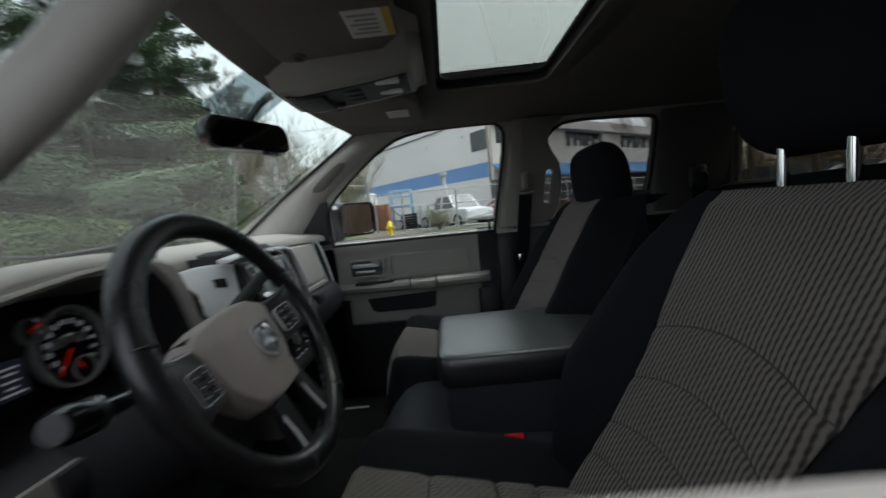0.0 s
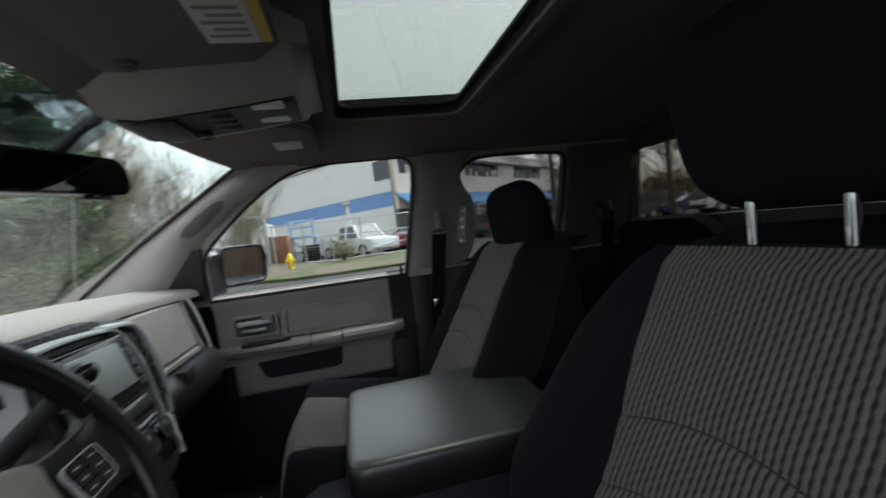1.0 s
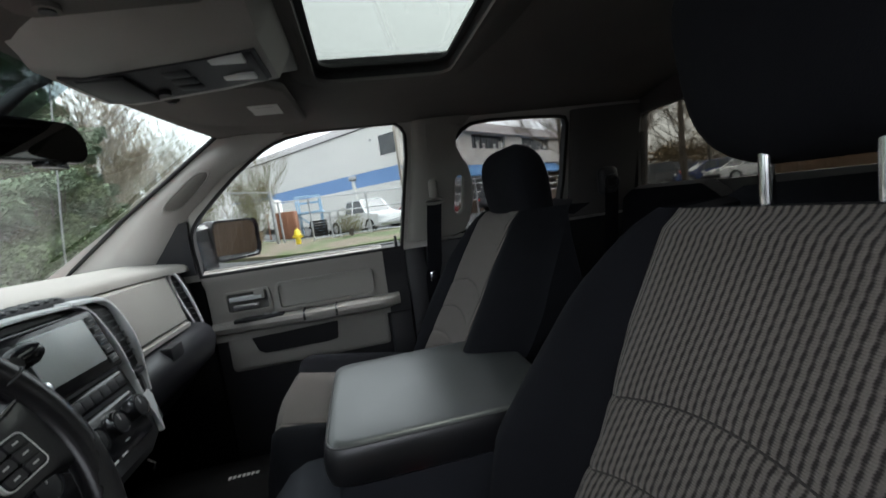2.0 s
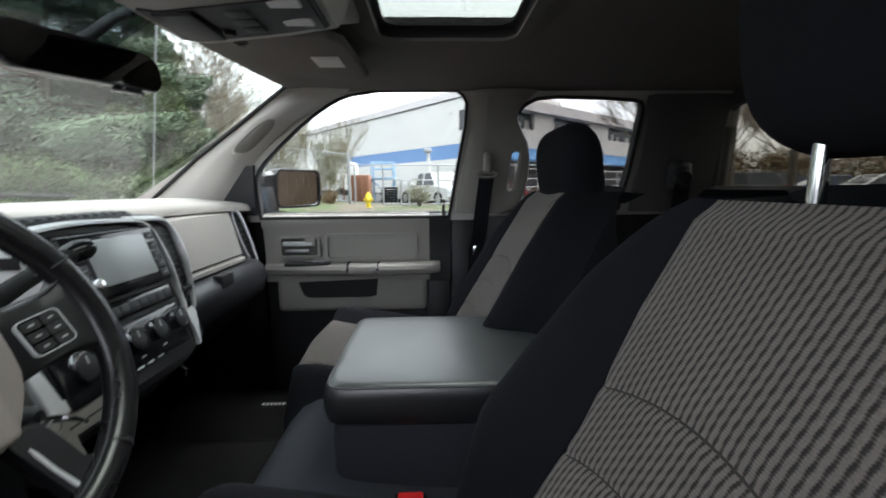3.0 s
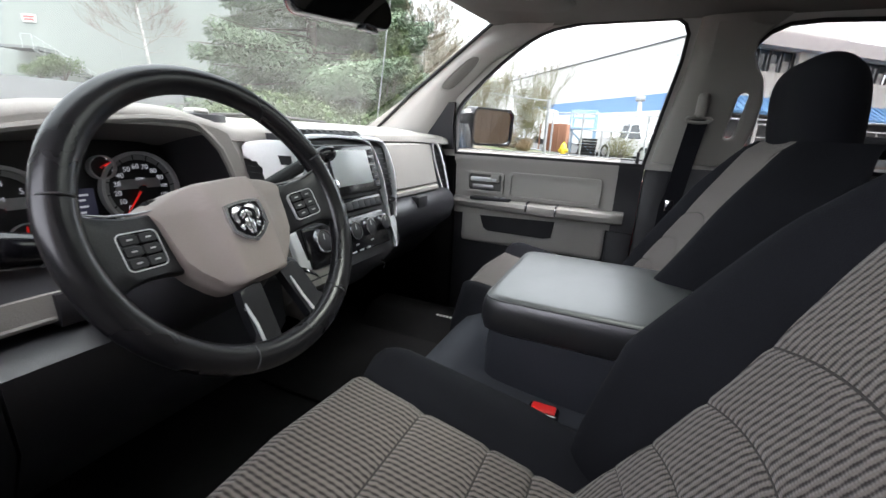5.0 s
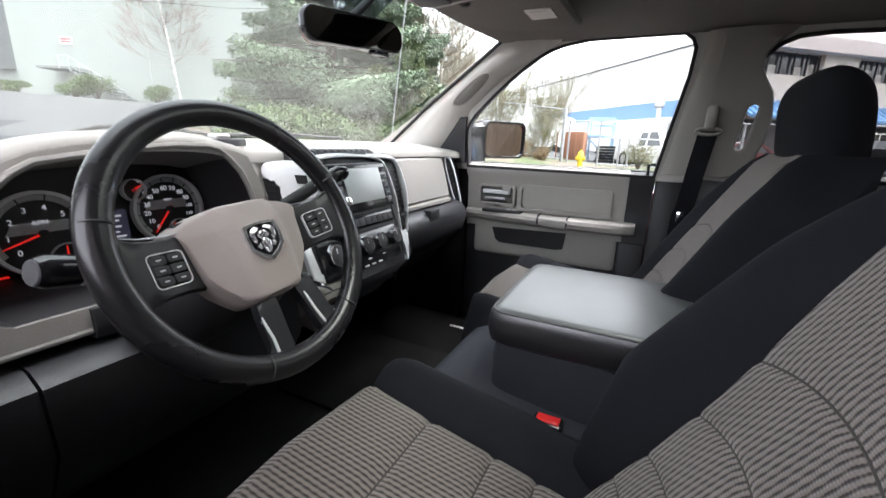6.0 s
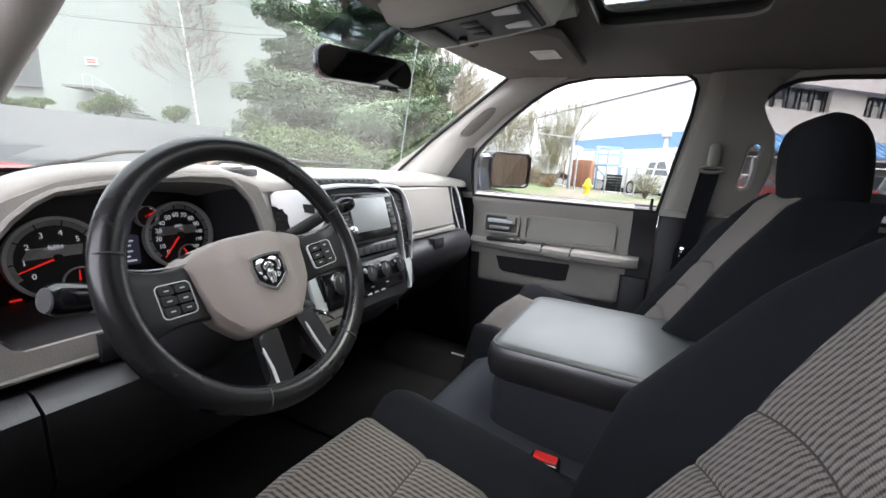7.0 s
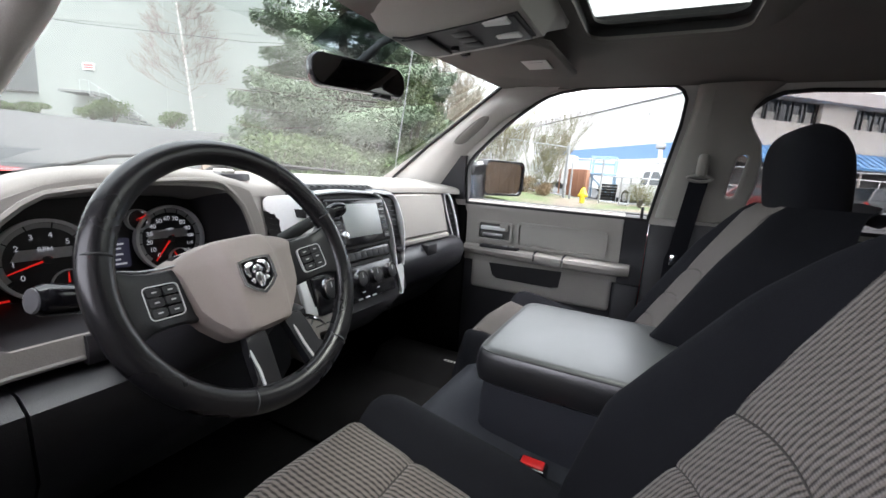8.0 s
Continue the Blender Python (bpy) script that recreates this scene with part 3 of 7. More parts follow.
under(part("mirror_glass", prism([(x * .96, y * .93) for x, y in mo], .003, mm @ Matrix.Translation((0, 0, .004))), MIRROR), mirror)
under(part("mount", loft([[(x, y, z) for y, z in ((.31, 1.335), (.24, 1.335), (.25, 1.43), (.31, 1.40))] for x in (.79, .93)]), GLOSSBLACK), mirror)

# filler under the pillar feet, rear pillar trim darkened for the shade there
for s, word in ((1, "right"), (-1, "left")):
    tagged(part("trim_foot_" + word, box((s * .792, -.49, 1.318), (s * .868, -.36, 1.3345), .003), DARK), "black sill filler below the centre pillar", "sill trim", kind="structure")
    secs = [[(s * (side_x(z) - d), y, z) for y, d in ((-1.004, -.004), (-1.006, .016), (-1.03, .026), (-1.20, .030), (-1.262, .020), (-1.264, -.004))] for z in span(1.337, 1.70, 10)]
    tagged(part("trim_pillar_rear_" + word, loft(secs), SHADETRIM), "rear pillar trim beside the rear window, darkened grey for shade", "pillar trim", kind="structure")

# pane of the rear doors
for s in (1, -1):
    m = side_matrix(s)
    w = on_side(REAR_WIN)
    wt = thing("rear_door_window", "dark tinted rear door window in a black rubber seal", "window", kind="structure", at=(s * .72, -.8, 1.34))
    p = under(part("pane", prism(w, .004 * s, m @ Matrix.Translation((0, 0, .02 * s))), PRIVACY), wt)
    under(part("window_seal", ring_plate(w, shrink(w, .011), s * .03, m @ Matrix.Translation((0, 0, -.004 * s))), RUBBER), wt)

# centre pillars with grab handle and belt
for s in (1, -1):
    t = thing("pillar_cover", "beige centre pillar cover, darkened for shade, with a moulded grab loop", "pillar trim", kind="structure", at=(s * .72, -.52, 1.34))
    secs = []
    for z in span(1.336, 1.715, 20):
        yf = lerp([(1.336, -.402), (1.48, -.428), (1.61, -.451), (1.70, -.458)], z)
        yr = lerp([(1.336, -.590), (1.38, -.570), (1.41, -.552), (1.58, -.552), (1.64, -.590), (1.68, -.622), (1.715, -.66)], z)
        x0 = side_x(z)
        secs.append([(s * (x0 - d), yf + (yr - yf) * k, z) for k, d in ((0, -.01), (.04, .008), (.15, .022), (.5, .03), (.8, .026), (.97, .012), (1, -.01))])
    under(part("cover", loft(secs), SHADEBEIGE), t)
    plate = [(-.50, 1.345), (-.56, 1.345), (-.600, 1.358), (-.622, 1.395), (-.635, 1.45), (-.637, 1.515), (-.626, 1.567), (-.604, 1.60), (-.590, 1.63), (-.592, 1.66), (-.615, 1.69), (-.56, 1.705), (-.50, 1.705)]
    slot = [(-.593 + .019 * math.cos(a) - .10 * (.046 * math.copysign(1, math.sin(a)) + .02 * math.sin(a)), 1.480 + .046 * math.copysign(1, math.sin(a)) + .02 * math.sin(a)) for a in span(.05, 2 * math.pi + .05, 25)[:-1]]
    pm = side_matrix(s) @ Matrix.Translation((0, 0, -s * .006))
    under(part("grab_loop", holed(on_side(plate), [on_side(slot)], pm, -s * .022), SHADEBEIGE), t)
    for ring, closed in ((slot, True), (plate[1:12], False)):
        under(part("loop_edge", tube([pm @ Vector((a, b, -s * .012)) for a, b in on_side(ring)], .0075, 8, loop=closed), SHADEBEIGE), t)
    belt = thing("seat_belt", "black seat belt on a pillar guide with a steel tongue", "seat belt", group="front seat belts", at=(s * .73, -.48, 1.2))
    under(part("guide", box((s * .672, -.520, 1.465), (s * .712, -.492, 1.532), .011, 3), SHADEBEIGE), belt)
    under(part("ring", tube([(s * .682, -.503 + .030 * math.cos(a), 1.462 + .008 * math.sin(a)) for a in span(0, 2 * math.pi, 17)[:-1]], .005, 8, loop=True), SHADEBEIGE), belt)
    web = bmesh.new()
    loft([[(s * (x + d), y, z) for y, d in ((yc - .024, 0), (yc + .024, 0), (yc + .024, .002), (yc - .024, .002))] for x, yc, z in ((.682, -.503, 1.462), (.700, -.492, 1.36), (.716, -.482, 1.25), (.735, -.474, 1.214), (.75, -.47, 1.0), (.76, -.46, .70))], bm=web)
    under(part("webbing", web, CLOTH), belt)
    under(part("tongue", box((s * .712, -.486, 1.198), (s * .720, -.462, 1.232), .003), CHROME), belt)
    rb = thing("rear_seat_belt", "black rear seat belt with a black guide on the rear pillar", "seat belt", group="rear seat belts", at=(s * .70, -1.12, 1.2))
    under(part("guide", box((s * .655, -1.155, 1.40), (s * .70, -1.085, 1.50), .02, 3), DARK), rb)
    under(part("ring", tube([(s * .652, -1.12 + .024 * math.cos(a), 1.445 + .022 * math.sin(a)) for a in span(0, 2 * math.pi, 17)[:-1]], .006, 8, loop=True), SLATE), rb)
    under(part("webbing", loft([[(s * (x + d), y, z) for y, d in ((-1.145, 0), (-1.095, 0), (-1.095, .002), (-1.145, .002))] for x, z in ((.655, 1.43), (.69, 1.2), (.72, .9))]), CLOTH), rb)


# ---- seats ----
SEAMCLOTH = mat("seam_thread", (0.045, 0.040, 0.037), 0.95)
def seat(cx, s, label, raised):
    """Front bucket seat: cushion and backrest with ribbed inserts and plain bolsters, headrest on two posts. s: +1 passenger's, -1 driver's."""
    t = thing("front_seat", label, "car seat", group="front seats", at=(cx, -.25, .62))

    def W(v):       # half width of the backrest
        if not raised:
            return lerp([(0, .178), (.12, .208), (.28, .262), (.42, .285), (.55, .28), (.75, .248), (.9, .205), (1, .158)], v)
        return lerp([(0, .178), (.12, .208), (.28, .262), (.42, .285), (.55, .285), (.75, .265), (.9, .235), (1, .195)], v)

    def IN(v):      # half width of the insert
        if not raised:
            return lerp([(0, .168), (.3, .158), (.5, .152), (.75, .148), (1, .128)], v)
        return lerp([(0, .165), (.3, .140), (.5, .138), (.75, .163), (1, .170)], v)

    def back(u, v):
        # u: -1..1 across, v: 0..1 up
        z = .945 + .465 * v
        y = -.337 - .575 * (z - .945)
        w = W(v)
        a = abs(u)
        fr = IN(v) / w
        bol = (lerp([(0, .010), (.18, .040), (.42, .066), (.65, .050), (.8, .040), (1, .010)], v) if raised else .020 * (1 - smooth(.7, 1.0, v) * .8)) * smooth(fr, fr + .5 * (1 - fr), a)
        drop = .12 * smooth(.45, 1.0, (a - fr) / (1 - fr) if a > fr else 0.0) ** 2
        topr = .014 * smooth(.95, 1.0, v)
        yy = y + bol - drop - topr - .006 * (1 - (a / fr) ** 2 if a < fr else 0) - .010 * math.exp(-((a - fr) / .02) ** 2)
        return Vector((cx + w * u, yy, z + .3 * bol))

    vs = span(0, 1, 28)

    def sheet(fn, ulo, uhi, n, vrow, uvf=None):
        b = bmesh.new()
        rows = []
        lay = b.loops.layers.uv.verify()
        for v in vrow:
            lo, hi = ulo(v), uhi(v)
            rows.append([(lo + (hi - lo) * k / (n - 1), v) for k in range(n)])
        vv = [[b.verts.new(fn(u, v)) for u, v in r] for r in rows]
        for j in range(len(rows) - 1):
            for i in range(n - 1):
                f = b.faces.new((vv[j][i], vv[j][i + 1], vv[j + 1][i + 1], vv[j + 1][i]))
                for lp, (jj, ii) in zip(f.loops, ((j, i), (j, i + 1), (j + 1, i + 1), (j + 1, i))):
                    if uvf:
                        lp[lay].uv = uvf(*rows[jj][ii])
        return b

    ir = lambda v: IN(v) / W(v)
    arch = lambda u, v: v + .062 * (1 - min(1, abs(u) / ir(v)) ** 2) * math.sin(math.pi * min(1, max(0, v))) ** .7
    bounds = (0, .19, .297, .437, .585, 1)
    words = ("lowest", "lower", "middle lower", "middle", "upper")
    for lo, hi, word in zip(bounds, bounds[1:], words):
        def puffed(u, v, lo=lo, hi=hi):
            f = min(1, max(0, (v - lo) / (hi - lo)))
            return back(u, arch(u, v)) + Vector((0, .003 * min(1.0, 9 * f) ** .6 * (min(1.0, 9 * (1 - f)) ** .6 if hi < 1 else 1), 0))
        under(part("backrest_insert", sheet(puffed, lambda v: -ir(v), lambda v: ir(v), 21, sorted(set(span(lo, hi, max(8, int((hi - lo) * 50))) + [lo + .012 * (hi - lo) / .15, hi - .012 * (hi - lo) / .15])), lambda u, v: (u * W(v), arch(u, v) * .53)), STRIPE, label=word + " striped cloth insert"), t)
    for sg in (1, -1):
        b = sheet(lambda u, v: back(u, v), lambda v: sg * ir(v), lambda v: sg * 1.0, 14, vs)
        under(part("backrest_bolster", b, CLOTH), t)
    for vv in bounds[1:-1]:
        under(part("seam", tube([back(u * ir(vv) * .99, arch(u * ir(vv) * .99, vv)) + Vector((0, -.0012, 0)) for u in span(-1, 1, 21)], .0019, 6), SEAMCLOTH), t)
    # back shell with the top roll
    secs = []
    for v in vs:
        w = W(v)
        edge_r, edge_l = back(1, v), back(-1, v)
        rear = edge_r.y - (.07 + .02 * math.sin(math.pi * v)) * (1 - .9 * smooth(.55, 1, v))
        secs.append([edge_l, (cx - w * .96, rear, edge_l.z + .01), (cx, rear - .02, edge_l.z + .015), (cx + w * .96, rear, edge_r.z + .01), edge_r])
    b = loft(secs, False, False)
    top = [back(u, 1) for u in span(-1, 1, 15)]
    mid = [Vector((p.x * .97 + cx * .03, p.y - .05, p.z - .004)) for p in top]
    end = [Vector((cx + W(1) * .96 * u, secs[-1][1][1] - .02 * (1 - u * u), secs[-1][1][2] - .035)) for u in span(-1, 1, 15)]
    loft([top, mid, end], False, False, b)
    under(part("backrest_shell", b, CLOTH), t)
    # cushion
    CW = lambda v: lerp([(0, .235), (.3, .265), (.8, .265), (1, .225)], v)
    CI = lambda v: lerp([(0, .14), (.4, .150), (.6, .153), (1, .165)], v)

    def cush(u, v):
        w = CW(v)
        fr = CI(v) / w
        a = abs(u)
        y = -.40 + .425 * v
        z = .972 + .073 * v - .16 * smooth(.86, 1.06, v) ** 1.5
        bol = .035 * smooth(fr, fr + .5 * (1 - fr), a) * (1 - smooth(.75, 1, v) * .7)
        drop = .10 * smooth(.78, 1.0, a) ** 2
        return Vector((cx + w * u, y - .03 * a * smooth(.8, 1, v), z + bol - drop - .010 * math.exp(-((a - fr) / .025) ** 2)))

    ic = lambda v: CI(v) / CW(v)
    cuts = (0, .23, .372, .609, 1.0)
    for lo, hi, word in zip(cuts, cuts[1:], ("rear", "middle rear", "middle", "front")):
        def stuffed(u, v, lo=lo, hi=hi):
            f = min(1, max(0, (v - lo) / (hi - lo)))
            return cush(u, v) + Vector((0, 0, .006 * min(1.0, 8 * f) ** .6 * (min(1.0, 8 * (1 - f)) ** .6 if hi < 1 else 1)))
        under(part("cushion_insert", sheet(stuffed, lambda v: -ic(v), lambda v: ic(v), 21, sorted(set(span(lo, hi, 10) + [lo + .02 * (hi - lo), hi - .02 * (hi - lo)])), lambda u, v: (u * CW(v), v * .46)), STRIPE, label=word + " striped cloth insert"), t)
    for sg in (1, -1):
        under(part("cushion_bolster", sheet(cush, lambda v: sg * ic(v), lambda v: sg * 1.0, 14, span(0, 1, 22)), CLOTH), t)
    for vv in cuts[1:-1]:
        under(part("seam", tube([cush(u * ic(vv) * .99, vv) + Vector((0, 0, .0005)) for u in span(-1, 1, 15)], .0018, 6), SEAMCLOTH), t)
    # apron round the cushion
    rim = [cush(-1, v) for v in span(0, 1, 16)] + [cush(u, 1) for u in span(-.9, .9, 13)] + [cush(1, v) for v in span(1, 0, 16)]
    low = [Vector((cx + (p.x - cx) * .98, p.y - .01, .72)) for p in rim]
    under(part("cushion_apron", loft([rim, low], False, False), CLOTH), t)
    under(part("seat_base", box((cx - .2, -.38, .62), (cx + .2, -.06, .76), .02), DARK), t)
    # headrest
    hy, hz, hc = (-.650, 1.556, cx + .016) if raised else (-.665, 1.458, cx)
    hk = 1.12
    secs = []
    for k in [-math.cos(a) for a in span(0, math.pi, 25)]:
        zz = hz + .098 * hk * k
        e = max(.12, max(0.0, 1 - abs(k) ** 3.4) ** .5)
        wd = ((.126 if raised else .122) + .004 * k) * hk * (.45 + .55 * e)
        yc = hy + .12 * (zz - hz)
        ring = []
        for a in span(0, 2 * math.pi, 25)[:-1]:
            ca, sa = math.cos(a), math.sin(a)
            ring.append((hc + wd * math.copysign(abs(ca) ** .56, ca), yc + .052 * hk * e * math.copysign(abs(sa) ** .75, sa), zz))
        secs.append(ring)
    under(part("headrest", loft(secs), CLOTH, label="black cloth headrest"), t)
    for dx in ((-.021, .072) if raised else (-.045, .045)):
        under(part("post", tube([(cx + dx, -.636 if raised else -.664, 1.34), (cx + dx, -.638 if raised else -.667, 1.42 + raised), (cx + dx, -.642 if raised else -.672, 1.46 + raised)], .0068, 12), CHROME), t)
        under(part("post_sleeve", disc(.013, .012, Matrix.Translation((cx + dx, -.637 if raised else -.667, 1.390 if raised else 1.378)), 16, .003), GLOSSBLACK), t)
    return t


seat(-.39, -1, "driver's seat in striped beige cloth, headrest raised on chrome posts", .062)
seat(.39, 1, "front passenger seat in striped beige cloth with black bolsters", 0.0)

# centre seat and folded armrest
jump = thing("middle_bench", "dark cloth centre seat cushion between the front seats", "car seat", at=(.08, -.2, .62))
secs = []
for y in span(-.46, .06, 18):
    top = .982 + .022 * smooth(-.36, -.12, y) - .20 * smooth(-.11, .07, y) ** 1.5
    secs.append([(x, y, z) for x, z in ((-.135, .70), (-.135, top - .05), (-.115, top - .012), (-.07, top), (.22, top), (.265, top - .012), (.285, top - .05), (.285, .70))])
under(part("cushion", loft(secs), LITCLOTH), jump)
under(part("base", box((-.10, -.44, .62), (.25, .0, .72), .02), DARK), jump)

arm = thing("storage_console", "storage console with a worn black vinyl padded lid", "console", at=(.08, -.33, .95))


def lid_ring(k, z, e):
    out = []
    for a in span(0, 2 * math.pi, 49)[:-1]:
        ca, sa = math.cos(a), math.sin(a)
        px = .168 * math.copysign(abs(ca) ** .15, ca)
        py = .185 * math.copysign(abs(sa) ** .15, sa)
        out.append((.083 + px * k, -.345 + py * k + e, z + .008 + .002 * math.cos(px * k / .168 * 1.3)))
    return out


under(part("lid", loft([lid_ring(.94, 1.068, 0), lid_ring(.99, 1.074, 0), lid_ring(1.012, 1.092, 0), lid_ring(1.012, 1.108, 0), lid_ring(.999, 1.122, 0), lid_ring(.975, 1.1285, 0)]), VINYL), arm)
under(part("top_pad", loft([lid_ring(.975, 1.126, 0), lid_ring(.970, 1.1295, 0), lid_ring(.955, 1.1315, 0), lid_ring(.90, 1.1325, 0), lid_ring(.7, 1.1332, 0), lid_ring(.4, 1.1338, 0), lid_ring(.01, 1.134, 0)]), VINYLTOP, label="scuffed top of the lid, sky sheen painted in grey"), arm)
under(part("piping", tube(lid_ring(.974, 1.1285, 0), .0018, 6, loop=True), VINYLSEAM), arm)
secs = []
for z, k in ((.90, .95), (.94, .985), (.99, 1.0), (1.05, 1.0), (1.080, .985)):
    secs.append([(p[0], p[1], z) for p in lid_ring(k, z, -.01)])
under(part("bin", loft(secs), LITCLOTH), arm)

for bx, by in ((-.131, -.289),):
    bk = thing("seat_belt_buckle", "black seat belt buckle with a red release button", "belt buckle", at=(bx, by, .9))
    turn = Matrix.Rotation(radians(-12), 4, "X") @ Matrix.Rotation(radians(-8), 4, "Z")
    under(part("body", box((bx - .014, by - .024, .90), (bx + .014, by + .022, 1.000), .005, 2), GLOSSBLACK), bk)
    under(part("button", box((bx - .010, by - .019, .992), (bx + .010, by + .017, 1.0025), .002, 2), REDPLASTIC), bk)
    under(part("stalk", tube([(bx, by, .91), (bx + .005, by - .02, .80), (bx + .01, by - .03, .70)], .010), DARK), bk)

# rear bench
hump = lambda x: smooth(.24, .17, abs(abs(x) - .50))
rear = thing("rear_bench", "black cloth rear bench seat across the cab", "rear seat", at=(0, -1.05, .62))
under(part("backrest", loft([[(x, y, z) for y, z in ((-1.26, .95), (-1.12, .95), (-1.17, 1.25), (-1.19, 1.335 + .075 * hump(x)), (-1.23, 1.345 + .075 * hump(x)), (-1.26, 1.33))] for x in span(-.7, .7, 29)]), CLOTH), rear)
under(part("cushion", box((-.7, -1.25, .85), (.7, -.80, .99), .05, 3), CLOTH), rear)
under(part("base", box((-.68, -1.25, .62), (.68, -.88, .86), .02), DARK), rear)

# ---- steering wheel ----
WC = Vector((-.3688, .0397, 1.2937))
YAW, TILTW, TURNED = radians(-2), radians(25.2), radians(4.5)
wm = axes(WC, (math.cos(YAW), math.sin(YAW), 0), (0, math.sin(TILTW), math.cos(TILTW))) @ Matrix.Rotation(TURNED, 4, "Z")
wheel = thing("steering_wheel", "black leather steering wheel with a beige airbag cover and chrome badge", "steering wheel", at=tuple(WC))


def on_wheel(name, bm, material, label="", parent=None, angle=40):
    bmesh.ops.transform(bm, matrix=wm, verts=bm.verts)
    ob = part(name, bm, material, label=label, angle=angle)
    if parent is None:
        return under(ob, wheel)
    ob.parent = parent
    return ob


RR, RT = .1575, .0137
on_wheel("rim", tube([(RR * math.cos(a), RR * math.sin(a), 0) for a in span(0, 2 * math.pi, 97)[:-1]], RT, 20, loop=True, flat=1.15), LEATHER)
for a in (radians(161), radians(19), radians(248), radians(304)):
    c = Vector((RR * math.cos(a), RR * math.sin(a), 0))
    on_wheel("seam", tube([c + (RT + .0002) * (math.cos(b) * c.normalized() + 1.15 * math.sin(b) * Vector((0, 0, 1))) for b in span(0, 2 * math.pi, 21)[:-1]], .0009, 6, loop=True), VINYLSEAM)


def dense(o, n=4):
    out = []
    for (a, b), (c, d) in zip(o, o[1:] + o[:1]):
        out += [(a + (c - a) * k / n, b + (d - b) * k / n) for k in range(n)]
    return out


# airbag cover: winged pad with a raised middle panel between two soft ridges
half = [(.020, .0468), (.040, .0455), (.060, .0415), (.074, .0360), (.0815, .0315), (.0810, .0265), (.0755, .014), (.0725, -.010), (.069, -.032), (.060, -.050), (.047, -.067), (.038, -.0765), (.029, -.0795)]
half = [(x * 1.085, y if y > 0 else y * .955) for x, y in half]
hub = [(-x, y) for x, y in half[::-1]] + half
hd = dense(hub, 3)


def pad_z(x, y, k):
    side = max(0.0, abs(x) - .030 + .10 * max(0.0, -y - .03))
    return .0125 - .010 * smooth(0, .016, side) - .20 * side - .9 * max(0.0, y - .020) ** 1.2 - .055 * max(0.0, -y - .01) - .011 * smooth(.90, 1.0, k) ** 2


rings = [[(x * 1.015, y * 1.015, -.036) for x, y in hd], [(x * 1.015, y * 1.015, pad_z(x, y, 1) - .006) for x, y in hd]]
for k in (1.0, .985, .965, .93, .88, .80, .70, .60, .50, .40, .30, .20, .10, .02):
    rings.append([(x * k, y * k - .004 * (1 - k), pad_z(x * k, y * k, k)) for x, y in hd])
on_wheel("airbag_cover", loft(rings), PADBEIGE)
BADGESILVER = mat("polished_badge_metal", (0.80, 0.80, 0.81), 0.16, 0.85, var=0.05)
# badge: a shield with plain shapes
sh = [(-.0205, .0165), (-.010, .0180), (0, .0185), (.010, .0180), (.0205, .0165), (.0222, .004), (.0212, -.0105), (.012, -.019), (0, -.0255), (-.012, -.019), (-.0212, -.0105), (-.0222, .004)]
BZ = Matrix.Translation((0, -.006, .0115))
badge = on_wheel("badge", ring_plate([(x * 1.10, y * 1.10) for x, y in sh], [(x * .93, y * .93) for x, y in sh], .0042, BZ), BADGESILVER, "chrome shield badge")
on_wheel("badge_field", prism([(x * .95, y * .95) for x, y in sh], .0022, BZ), GLOSSBLACK)
for sg in (1, -1):
    for o in ([(.001, .013), (.007, .0155), (.014, .0135), (.0175, .007), (.0165, -.001), (.0125, -.0045), (.0105, -.001), (.013, .004), (.0115, .0085), (.0065, .0105)], [(.0008, .010), (.004, .0085), (.0075, .0045), (.0065, .000), (.0025, .0015), (.0008, .004)], [(.0008, .001), (.004, -.0015), (.0062, -.007), (.0045, -.014), (.0022, -.0185), (.0008, -.0175)], [(.009, -.005), (.0135, -.0075), (.0105, -.0125), (.0078, -.0115)]):
        o = [(sg * x, y) for x, y in o][::sg]
        on_wheel("badge_shape", prism(o, .0042, BZ, .0008, 2), BADGESILVER)
